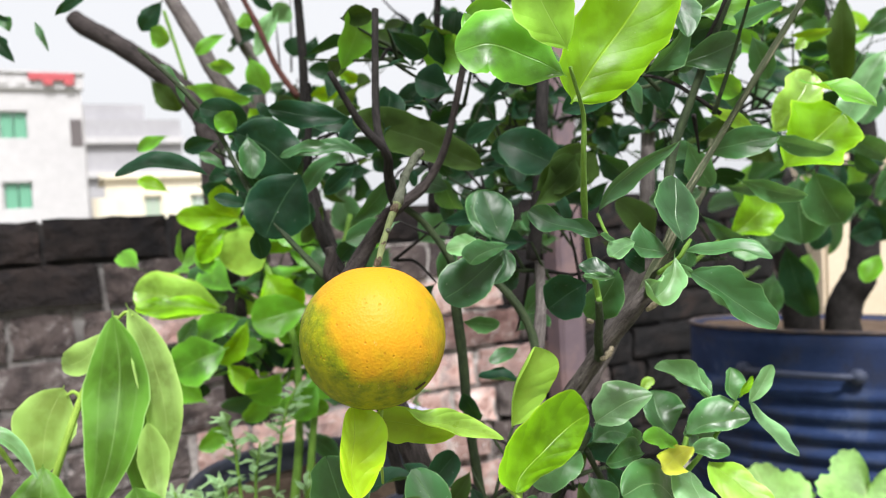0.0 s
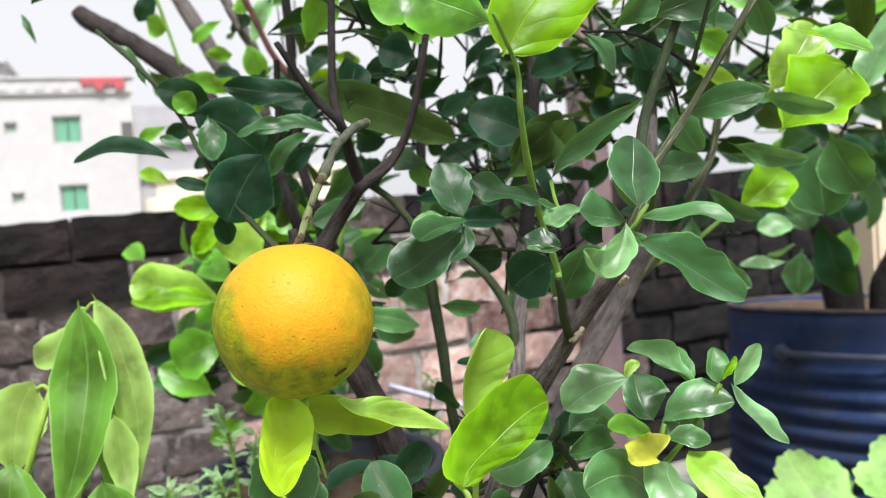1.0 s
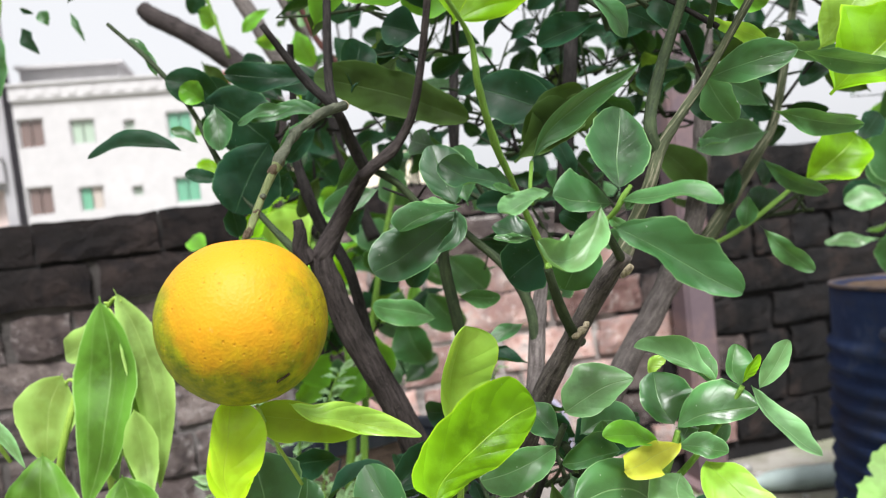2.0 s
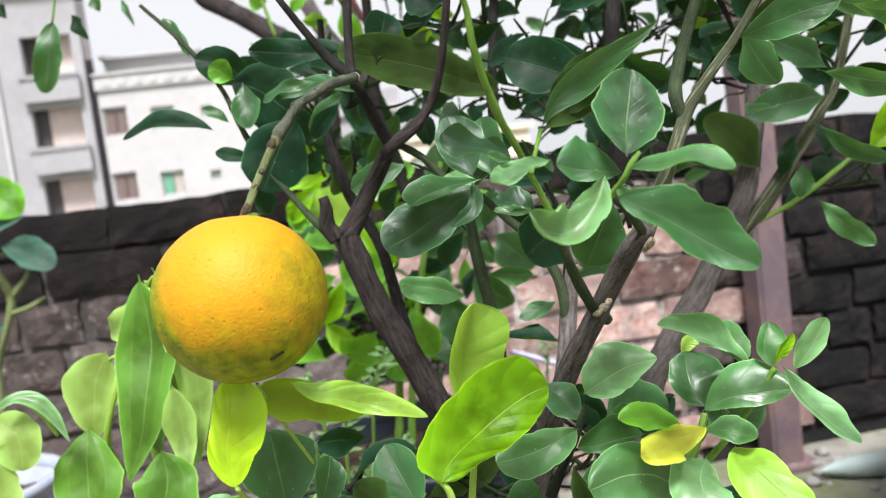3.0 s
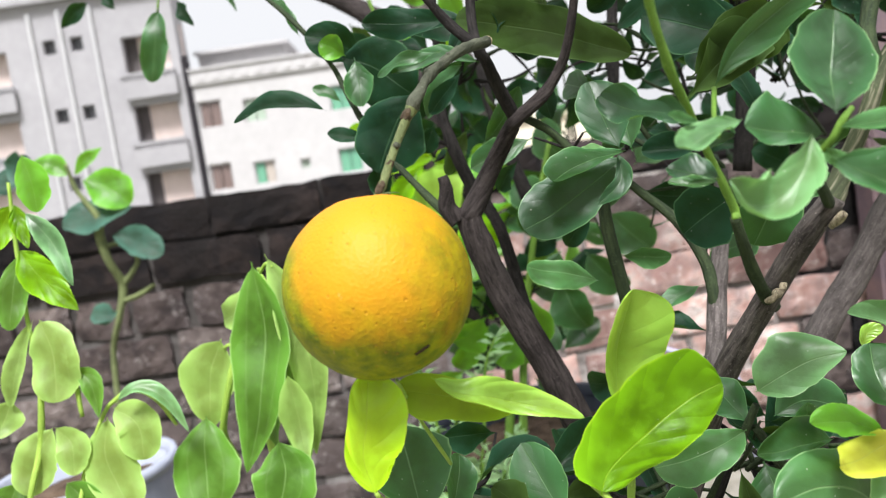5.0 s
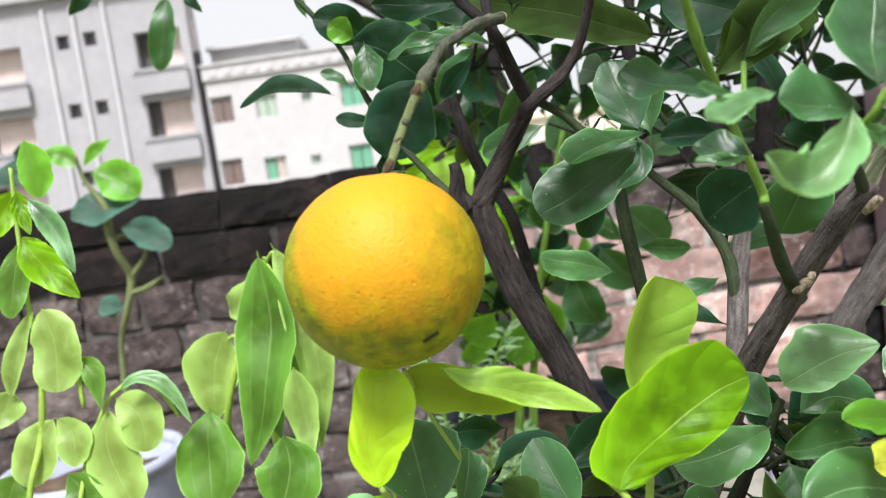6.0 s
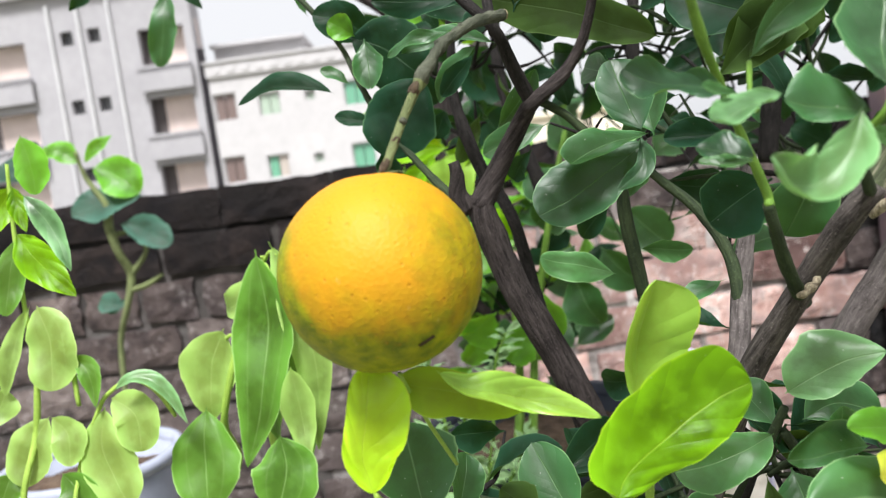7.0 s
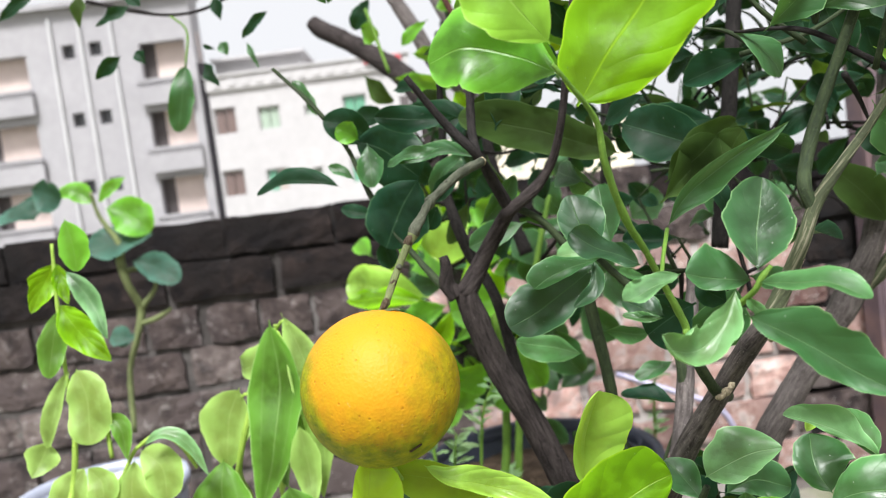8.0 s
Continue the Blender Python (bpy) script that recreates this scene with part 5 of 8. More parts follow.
leaf(citrus, (-0.0869, 0.4924, 0.7942), (-0.0936, 0.4887, 0.7791), 0.0121, (0.4662, -0.8846, 0.0072), LEAF_DARK_SHADED, fold=0.1)
leaf(citrus, (-0.1223, 0.4800, 0.7920), (-0.1440, 0.4731, 0.7985), 0.0093, (0.3728, -0.8709, 0.3203), LEAF_DARK_SHADED, fold=0.1)
leaf(citrus, (-0.1219, 0.4789, 0.7778), (-0.1175, 0.4787, 0.7587), 0.0136, (0.3146, -0.9457, 0.0814), LEAF_DARK_SHADED, fold=0.1)
leaf(citrus, (-0.0362, 0.4707, 0.8315), (-0.0313, 0.4858, 0.8627), 0.0207, (0.6206, -0.7398, 0.2600), LEAF_DARK_SHADED, fold=0.1)
leaf(citrus, (-0.0513, 0.4533, 0.8139), (-0.0724, 0.4552, 0.7970), 0.0103, (-0.0391, -0.9974, -0.0610), LEAF_DARK_SHADED, fold=0.1)
leaf(citrus, (-0.1070, 0.5096, 0.8275), (-0.1230, 0.5018, 0.8018), 0.0213, (0.3742, -0.9261, 0.0478), LEAF_DARK_SHADED, fold=0.1)
leaf(citrus, (-0.0875, 0.5452, 0.7935), (-0.1028, 0.5375, 0.7659), 0.0128, (0.2936, -0.9504, 0.1030), LEAF_OLIVE, fold=0.1)
leaf(citrus, (-0.1394, 0.4869, 0.8160), (-0.1546, 0.4826, 0.8268), 0.0079, (0.5236, -0.7221, 0.4522), LEAF_MID, fold=0.1)
leaf(citrus, (-0.1639, 0.4928, 0.8585), (-0.1776, 0.4906, 0.8868), 0.0091, (0.8298, -0.4169, 0.3709), LEAF_MID, fold=0.1)
# citrus: large leaves behind the shoot
leaf(citrus, (0.0789, 0.4988, 0.8213), (0.0295, 0.4923, 0.8195), 0.0250, (0.1267, -0.9850, 0.1168), LEAF_DARK_SHADED, fold=0.1, shape=OVAL)
blade(citrus, [(0.0265, 0.4953, 0.8098), (0.0013, 0.4859, 0.8211), (-0.0276, 0.4750, 0.8330), (-0.0549, 0.4644, 0.8405)], 0.0120, 0.0136, (0.3806, -0.9210, 0.0831), LEAF_OLIVE, fold=(0.1, 0.1), wave=0.012, shape=STRAP)
leaf(citrus, (0.0513, 0.4539, 0.7815), (0.0898, 0.4810, 0.8174), 0.0266, (0.5843, -0.8114, -0.0152), LEAF_OLIVE, fold=0.1, shape=OVAL)
leaf(citrus, (0.0907, 0.4598, 0.8138), (0.1122, 0.4765, 0.7989), 0.0162, (0.1509, -0.7595, -0.6328), LEAF_DARK_SHADED, fold=0.1)
leaf(citrus, (0.0942, 0.4717, 0.8153), (0.0808, 0.4760, 0.7960), 0.0208, (-0.2931, -0.9560, -0.0106), LEAF_OLIVE, fold=0.1, shape=OVAL)
leaf(citrus, (0.1660, 0.6070, 0.7458), (0.1361, 0.6003, 0.7859), 0.0266, (0.2956, -0.9534, 0.0602), LEAF_OLIVE, fold=0.1, shape=OVAL)
leaf(citrus, (-0.0660, 0.5043, 0.8769), (-0.0489, 0.5063, 0.9207), 0.0237, (0.4923, -0.8569, -0.1527), LEAF_YOUNG, fold=0.1, shape=OVAL)
leaf(citrus, (-0.0636, 0.5000, 0.7782), (-0.0355, 0.4913, 0.8042), 0.0146, (0.1991, -0.8446, -0.4970), LEAF_MID, bow=0.12, fold=0.2)
leaf(citrus, (0.0257, 0.4499, 0.7624), (0.0194, 0.4613, 0.7949), 0.0210, (-0.1116, -0.9443, 0.3096), LEAF_MID, fold=0.12, shape=OVAL)
leaf(citrus, (0.0073, 0.4739, 0.8571), (-0.0151, 0.4741, 0.8652), 0.0231, (0.0577, -0.9815, 0.1823), LEAF_DARK_SHADED, fold=0.1)
leaf(citrus, (-0.0146, 0.5056, 0.8985), (0.0198, 0.5050, 0.8800), 0.0264, (-0.1812, -0.9339, -0.3082), LEAF_YOUNG, fold=0.1, wave=0.05, shape=OVAL)
leaf(citrus, (-0.0228, 0.5034, 0.8487), (-0.0317, 0.5020, 0.8194), 0.0227, (-0.0742, -0.9949, 0.0686), LEAF_DARK_SHADED, fold=0.1, shape=OVAL)
leaf(citrus, (0.0781, 0.4721, 0.8045), (0.0336, 0.4727, 0.8242), 0.0298, (0.0846, -0.9724, 0.2174), LEAF_DARK_SHADED, fold=0.1, shape=OVAL)
leaf(citrus, (0.0535, 0.4613, 0.7914), (0.0802, 0.4624, 0.8106), 0.0218, (0.1976, -0.9545, -0.2236), LEAF_OLIVE, fold=0.1, shape=OVAL)
blade(citrus, [(-0.0513, 0.5026, 0.8367), (-0.0787, 0.5029, 0.8485), (-0.1125, 0.5031, 0.8574)], 0.0101, 0.0091, (0.0171, -0.9709, 0.2388), LEAF_DARK_SHADED, fold=(0.2, 0.1), wave=0.012, shape=LANCE)
blade(citrus, [(-0.0445, 0.4617, 0.8177), (-0.0651, 0.4569, 0.8238), (-0.0887, 0.4515, 0.8198)], 0.0028, 0.0064, (0.0257, -0.9111, 0.4114), LEAF_MID, fold=(0.3, 0.2), wave=0.012)
blade(citrus, [(-0.0617, 0.4819, 0.8215), (-0.0780, 0.4915, 0.8151), (-0.0946, 0.5007, 0.7995)], 0.0069, 0.0069, (0.0216, -0.9441, 0.3288), LEAF_MID, fold=(0.2, 0.2), wave=0.012)
leaf(citrus, (0.0219, 0.4398, 0.7630), (-0.0012, 0.4396, 0.7609), 0.0139, (-0.0243, -0.9240, 0.3815), LEAF_PALE, fold=0.1)
# dark citrus: pale trunk and limbs
branch(mid_tree, "trunk", [(0.0551, 0.5690, 0.5083, 0.0106), (0.0795, 0.5754, 0.6048, 0.0091), (0.0991, 0.5833, 0.6427, 0.0086), (0.1216, 0.5930, 0.6759, 0.0080), (0.1465, 0.6062, 0.7158, 0.0077), (0.1569, 0.6140, 0.7397, 0.0071), (0.1644, 0.6297, 0.7682, 0.0065), (0.1715, 0.6461, 0.8055, 0.0061), (0.1918, 0.6971, 0.9427, 0.0051)], BARK_PALE)
branch(mid_tree, "limb", [(0.1456, 0.6070, 0.7048, 0.0044), (0.1648, 0.6151, 0.7221, 0.0055), (0.1849, 0.6244, 0.7484, 0.0047), (0.2052, 0.6339, 0.7765, 0.0040), (0.2246, 0.6539, 0.8079, 0.0033), (0.2589, 0.6968, 0.9179, 0.0027)], BARK_STRIPED)
branch(mid_tree, "twig", [(0.1621, 0.6134, 0.7134, 0.0015), (0.1813, 0.6155, 0.7218, 0.0016), (0.1987, 0.6171, 0.7321, 0.0018), (0.2279, 0.6288, 0.7511, 0.0014)], TWIG_GREEN)
branch(mid_tree, "limb", [(0.0658, 0.5934, 0.7415, 0.0056), (0.0728, 0.6000, 0.7889, 0.0056), (0.0792, 0.6168, 0.8341, 0.0053), (0.0936, 0.6645, 0.9569, 0.0048)], BARK_DARK)
branch(mid_tree, "limb", [(-0.0110, 0.6237, 0.7830, 0.0037), (-0.0080, 0.6409, 0.8453, 0.0037), (0.0023, 0.6772, 0.9760, 0.0030)], BARK_DARK)
# dark citrus: leaves, the darkest with shade in their colour
leaf(mid_tree, (0.2102, 0.6212, 0.7885), (0.1615, 0.5976, 0.7834), 0.0232, (0.4128, -0.8923, 0.1829), LEAF_MID, fold=0.1, shape=OVAL)
leaf(mid_tree, (0.2133, 0.6232, 0.8045), (0.1779, 0.6052, 0.8275), 0.0196, (0.4072, -0.9094, -0.0849), LEAF_MID, fold=0.1)
leaf(mid_tree, (0.2062, 0.6142, 0.8488), (0.2618, 0.6173, 0.8328), 0.0151, (-0.1251, -0.7994, -0.5876), LEAF_SOFT, bow=0.12, fold=0.1)
leaf(mid_tree, (0.1974, 0.5958, 0.7713), (0.2369, 0.5937, 0.7428), 0.0139, (-0.3778, -0.7995, -0.4670), LEAF_MID, bow=0.12)
leaf(mid_tree, (0.2149, 0.6021, 0.7938), (0.2634, 0.6147, 0.7914), 0.0140, (0.1791, -0.7985, -0.5748), LEAF_MID, bow=0.12)
leaf(mid_tree, (0.1918, 0.5807, 0.7274), (0.2202, 0.5755, 0.6969), 0.0143, (-0.3250, -0.9346, -0.1448), LEAF_SOFT, bow=0.12, wave=0.06)
leaf(mid_tree, (0.1897, 0.6024, 0.7486), (0.1858, 0.5998, 0.7271), 0.0131, (-0.1422, -0.9792, 0.1449), LEAF_MID, fold=0.1)
leaf(mid_tree, (0.2297, 0.6235, 0.7503), (0.2706, 0.6364, 0.7795), 0.0372, (0.1059, -0.9557, 0.2747), LEAF_LIME, fold=0.1, wave=0.04, shape=BROAD)
leaf(mid_tree, (0.1879, 0.6137, 0.7674), (0.1782, 0.6093, 0.7425), 0.0112, (-0.0776, -0.9762, 0.2025), LEAF_DARK_SHADED, fold=0.1)
leaf(mid_tree, (0.2079, 0.4727, 0.7971), (0.2467, 0.4744, 0.8290), 0.0441, (-0.2175, -0.9246, 0.3127), LEAF_LIME, fold=0.12, wave=0.03, shape=BROAD, ragged=0.14)
leaf(mid_tree, (0.2063, 0.4837, 0.8199), (0.2362, 0.4856, 0.8576), 0.0276, (-0.0586, -0.9937, 0.0956), LEAF_LIME2, fold=0.12, wave=0.03, shape=BROAD, ragged=0.08)
leaf(mid_tree, (0.1889, 0.4535, 0.8193), (0.2259, 0.4432, 0.8055), 0.0130, (-0.4098, -0.7181, -0.5625), LEAF_SOFT)
leaf(mid_tree, (0.1463, 0.4340, 0.8376), (0.1714, 0.4234, 0.8204), 0.0095, (-0.5953, -0.6504, -0.4719), LEAF_FRESH)
leaf(mid_tree, (0.1613, 0.4650, 0.8560), (0.1813, 0.4646, 0.8447), 0.0151, (-0.1595, -0.9545, -0.2521), LEAF_YOUNG, fold=0.1, shape=OVAL)
leaf(mid_tree, (0.2516, 0.5575, 0.8978), (0.2853, 0.5578, 0.8989), 0.0096, (0.0248, -0.8560, -0.5164), LEAF_LIME, fold=0.1)
leaf(mid_tree, (0.2259, 0.5060, 0.8675), (0.2551, 0.5057, 0.8574), 0.0103, (-0.2430, -0.6806, -0.6912), LEAF_OLIVE, fold=0.1)
leaf(mid_tree, (0.2338, 0.5064, 0.8764), (0.2416, 0.5068, 0.8834), 0.0082, (-0.0871, -0.9852, 0.1478), LEAF_FRESH, fold=0.1)
leaf(mid_tree, (0.1791, 0.4724, 0.7940), (0.2174, 0.4620, 0.7796), 0.0137, (-0.3871, -0.8063, -0.4472), LEAF_SOFT, bow=0.12)
leaf(mid_tree, (0.1442, 0.4532, 0.8183), (0.1873, 0.4640, 0.8290), 0.0134, (0.3106, -0.8785, -0.3629), LEAF_OLIVE, fold=0.1)
leaf(mid_tree, (0.1473, 0.4632, 0.8174), (0.1613, 0.4620, 0.7893), 0.0177, (-0.4980, -0.8404, -0.2137), LEAF_SOFT, fold=0.1)
leaf(mid_tree, (0.1412, 0.4862, 0.8875), (0.1843, 0.4867, 0.8925), 0.0190, (0.0829, -0.7589, -0.6459), LEAF_DARK_SHADED, fold=0.1)
leaf(mid_tree, (0.1329, 0.4653, 0.8695), (0.1530, 0.4651, 0.8616), 0.0095, (-0.2201, -0.8112, -0.5417), LEAF_MID, fold=0.1)
leaf(mid_tree, (0.1422, 0.4840, 0.8375), (0.1329, 0.4852, 0.8665), 0.0222, (-0.0546, -0.9982, 0.0243), LEAF_DARK_SHADED, fold=0.1, shape=OVAL)
leaf(mid_tree, (0.1866, 0.5055, 0.8639), (0.1731, 0.5066, 0.8907), 0.0231, (-0.1251, -0.9919, -0.0232), LEAF_MID, fold=0.1)
leaf(mid_tree, (0.2147, 0.5270, 0.8933), (0.2247, 0.5257, 0.8618), 0.0176, (-0.6152, -0.7712, -0.1634), LEAF_MID, fold=0.1)
leaf(mid_tree, (0.1613, 0.4720, 0.7897), (0.1411, 0.4726, 0.8047), 0.0145, (0.0110, -0.9987, 0.0492), LEAF_DARK_SHADED, fold=0.1)
# lime-green shrub behind the fruit
branch(lime_shrub, "stem", [(-0.1633, 0.7274, 0.5029, 0.0044), (-0.1560, 0.7407, 0.5768, 0.0039), (-0.1591, 0.7545, 0.6646, 0.0034), (-0.1860, 0.7676, 0.7388, 0.0029), (-0.2150, 0.7795, 0.7861, 0.0023)], TWIG_GREEN)
branch(lime_shrub, "stem", [(-0.1496, 0.7274, 0.5022, 0.0039), (-0.1375, 0.7423, 0.6093, 0.0033), (-0.1172, 0.7567, 0.7077, 0.0028), (-0.0988, 0.7803, 0.7859, 0.0023)], TWIG_GREEN)
leaf(lime_shrub, (-0.2193, 0.7357, 0.7012), (-0.2992, 0.7161, 0.7238), 0.0441, (0.3012, -0.9139, 0.2722), LEAF_LIME2, bow=0.12, fold=0.16, wave=0.03, shape=BROAD)
leaf(lime_shrub, (-0.2165, 0.7256, 0.6996), (-0.2965, 0.7152, 0.7039), 0.0249, (0.1349, -0.7918, 0.5957), LEAF_LIME, bow=0.12, fold=0.16, wave=0.03, shape=OVAL)
leaf(lime_shrub, (-0.2091, 0.7796, 0.7870), (-0.2750, 0.7694, 0.7927), 0.0254, (0.1505, -0.9880, -0.0341), LEAF_LIME, bow=0.12, fold=0.16, wave=0.03, shape=OVAL)
leaf(lime_shrub, (-0.1782, 0.7694, 0.7785), (-0.2260, 0.7674, 0.7409), 0.0481, (0.1119, -0.9897, -0.0896), LEAF_LIME2, bow=0.12, fold=0.16, wave=0.03, shape=BROAD)
leaf(lime_shrub, (-0.2185, 0.7340, 0.6626), (-0.2683, 0.7228, 0.6425), 0.0466, (0.1079, -0.9574, 0.2680), LEAF_YOUNG, bow=0.12, fold=0.16, wave=0.03, shape=BROAD)
leaf(lime_shrub, (-0.1378, 0.7362, 0.6998), (-0.1911, 0.7252, 0.6863), 0.0422, (0.1284, -0.9541, 0.2706), LEAF_YOUNG, bow=0.12, fold=0.16, wave=0.03, shape=BROAD)
leaf(lime_shrub, (-0.1838, 0.7574, 0.7337), (-0.1579, 0.7555, 0.6871), 0.0430, (0.1894, -0.9712, 0.1443), LEAF_LIME, bow=0.12, fold=0.16, wave=0.03, shape=BROAD)
leaf(lime_shrub, (-0.1333, 0.7689, 0.7590), (-0.1722, 0.7697, 0.7840), 0.0349, (-0.0463, -0.9981, -0.0394), LEAF_YOUNG, bow=0.12, fold=0.16, wave=0.03, shape=OVAL)
leaf(lime_shrub, (-0.2307, 0.7479, 0.7536), (-0.2427, 0.7471, 0.7375), 0.0258, (-0.2165, -0.9538, 0.2082), LEAF_YOUNG, bow=0.12, fold=0.16, wave=0.03, shape=OVAL)
leaf(lime_shrub, (-0.1139, 0.7772, 0.7170), (-0.1353, 0.7786, 0.7530), 0.0370, (0.4080, -0.8698, 0.2776), LEAF_MID, bow=0.12, fold=0.16, wave=0.03, shape=OVAL)
leaf(lime_shrub, (-0.0906, 0.7993, 0.7617), (-0.1123, 0.8011, 0.8045), 0.0380, (-0.2260, -0.9712, -0.0751), LEAF_MID, bow=0.12, fold=0.16, wave=0.03, shape=OVAL)
leaf(lime_shrub, (-0.1676, 0.7332, 0.6352), (-0.2017, 0.7320, 0.6150), 0.0431, (0.3270, -0.7984, -0.5056), LEAF_YOUNG, bow=0.12, fold=0.16, wave=0.03, shape=OVAL)
leaf(lime_shrub, (-0.2087, 0.7553, 0.6898), (-0.2663, 0.7540, 0.6701), 0.0287, (-0.0441, -0.9802, 0.1930), LEAF_YOUNG, bow=0.12, fold=0.16, wave=0.03, shape=OVAL)
leaf(lime_shrub, (-0.1353, 0.7442, 0.6538), (-0.1153, 0.7424, 0.6081), 0.0416, (-0.1239, -0.9922, -0.0137), LEAF_YOUNG, bow=0.12, fold=0.16, wave=0.03, shape=OVAL)
leaf(lime_shrub, (-0.2506, 0.7451, 0.6932), (-0.2687, 0.7438, 0.6663), 0.0170, (0.0509, -0.9986, 0.0145), LEAF_PALE, bow=0.12, fold=0.16, wave=0.03, shape=OVAL)
leaf(lime_shrub, (-0.1040, 0.7647, 0.6601), (-0.0834, 0.7628, 0.6132), 0.0427, (-0.1646, -0.9858, -0.0318), LEAF_MID, bow=0.12, fold=0.16, wave=0.03, shape=OVAL)
leaf(lime_shrub, (-0.1351, 0.7328, 0.6226), (-0.1588, 0.7313, 0.5907), 0.0330, (0.0392, -0.9990, 0.0201), LEAF_YOUNG, bow=0.12, fold=0.16, wave=0.03, shape=OVAL)
leaf(lime_shrub, (-0.0615, 0.7990, 0.7483), (-0.0931, 0.7972, 0.7142), 0.0481, (-0.3259, -0.8798, 0.3460), LEAF_MID, bow=0.12, fold=0.16, wave=0.03, shape=OVAL)
leaf(lime_shrub, (-0.0574, 0.7974, 0.7124), (-0.0236, 0.7960, 0.6749), 0.0417, (0.0628, -0.9936, 0.0940), LEAF_MID, bow=0.12, fold=0.16, wave=0.03, shape=OVAL)
leaf(lime_shrub, (-0.0830, 0.7957, 0.6780), (-0.0492, 0.7943, 0.6405), 0.0380, (-0.1564, -0.9822, -0.1044), LEAF_MID, bow=0.12, fold=0.16, wave=0.03, shape=OVAL)
leaf(lime_shrub, (-0.0323, 0.8194, 0.7520), (-0.0006, 0.8206, 0.7748), 0.0423, (-0.2720, -0.8632, 0.4253), LEAF_MID, bow=0.12, fold=0.16, wave=0.03, shape=OVAL)
leaf(lime_shrub, (-0.1044, 0.7977, 0.7267), (-0.1412, 0.7965, 0.7048), 0.0380, (0.2022, -0.9361, -0.2879), LEAF_MID, bow=0.12, fold=0.16, wave=0.03, shape=OVAL)
leaf(lime_shrub, (-0.2080, 0.7578, 0.7862), (-0.2173, 0.7386, 0.8203), 0.0379, (-0.3786, -0.7595, -0.5290), LEAF_LIME, bow=0.15, fold=0.2, wave=0.03, shape=OVAL)
leaf(lime_shrub, (-0.2026, 0.7507, 0.6862), (-0.2306, 0.7439, 0.6448), 0.0229, (0.5071, -0.8373, -0.2043), LEAF_LIME, bow=0.15, fold=0.2, wave=0.03, shape=OVAL)
leaf(lime_shrub, (-0.1835, 0.7512, 0.6172), (-0.2123, 0.7500, 0.5851), 0.0230, (0.3351, -0.9039, -0.2660), LEAF_YOUNG, bow=0.15, fold=0.2, wave=0.03, shape=OVAL)
leaf(lime_shrub, (-0.2227, 0.7402, 0.6449), (-0.1865, 0.7316, 0.6221), 0.0240, (-0.1721, -0.9804, 0.0955), LEAF_LIME, bow=0.15, fold=0.2, wave=0.03, shape=OVAL)
leaf(lime_shrub, (-0.1479, 0.7669, 0.6562), (-0.1639, 0.7586, 0.6869), 0.0310, (-0.2442, -0.8963, -0.3702), LEAF_YOUNG, bow=0.15, fold=0.2, wave=0.03, shape=OVAL)
leaf(lime_shrub, (-0.1628, 0.7581, 0.6142), (-0.1275, 0.7473, 0.5925), 0.0265, (-0.3158, -0.9478, -0.0447), LEAF_YOUNG, bow=0.15, fold=0.2, wave=0.03, shape=OVAL)
leaf(lime_shrub, (-0.1758, 0.7694, 0.7926), (-0.2076, 0.7773, 0.7687), 0.0272, (-0.3316, -0.9343, 0.1312), LEAF_LIME, bow=0.15, fold=0.2, wave=0.03, shape=OVAL)
leaf(lime_shrub, (-0.2195, 0.7530, 0.7769), (-0.2440, 0.7428, 0.7472), 0.0228, (0.2376, -0.9623, 0.1326), LEAF_LIME, bow=0.15, fold=0.2, wave=0.03)
leaf(lime_shrub, (-0.1032, 0.7847, 0.6828), (-0.1112, 0.7597, 0.6544), 0.0307, (-0.3057, -0.6695, 0.6770), LEAF_MID, bow=0.15, fold=0.2, wave=0.03)
leaf(lime_shrub, (-0.1038, 0.7884, 0.7270), (-0.0884, 0.8037, 0.7014), 0.0314, (0.8659, -0.4233, 0.2666), LEAF_MID, bow=0.15, fold=0.2, wave=0.03, shape=OVAL)
leaf(lime_shrub, (-0.1450, 0.7659, 0.6337), (-0.1525, 0.7532, 0.5924), 0.0268, (0.8156, -0.5778, 0.0297), LEAF_YOUNG, bow=0.15, fold=0.2, wave=0.03, shape=OVAL)
# young bay tree with drooping leaves
branch(bay_plant, "stem", [(-0.4371, 0.5220, 0.4538, 0.0028), (-0.2913, 0.5092, 0.5711, 0.0023), (-0.2568, 0.4739, 0.6270, 0.0022), (-0.2396, 0.4770, 0.6724, 0.0022), (-0.2270, 0.4813, 0.6982, 0.0018), (-0.2165, 0.4844, 0.7219, 0.0015), (-0.2152, 0.4846, 0.7262, 0.0022)], TWIG_LIME)
branch(bay_plant, "leaf_stalk", [(-0.2154, 0.4845, 0.7233, 0.0011), (-0.2084, 0.4827, 0.7287, 0.0011), (-0.2031, 0.4817, 0.7260, 0.0011)], TWIG_LIME)
branch(bay_plant, "leaf_stalk", [(-0.2170, 0.4843, 0.7202, 0.0011), (-0.2116, 0.4804, 0.7215, 0.0011), (-0.2069, 0.4772, 0.7174, 0.0011)], TWIG_LIME)
branch(bay_plant, "leaf_stalk", [(-0.2376, 0.4772, 0.6759, 0.0014), (-0.2417, 0.4754, 0.6806, 0.0011), (-0.2458, 0.4753, 0.6786, 0.0011)], TWIG_LIME)
branch(bay_plant, "leaf_stalk", [(-0.2376, 0.4772, 0.6752, 0.0014), (-0.2299, 0.4781, 0.6728, 0.0011), (-0.2248, 0.4798, 0.6637, 0.0011)], TWIG_LIME)
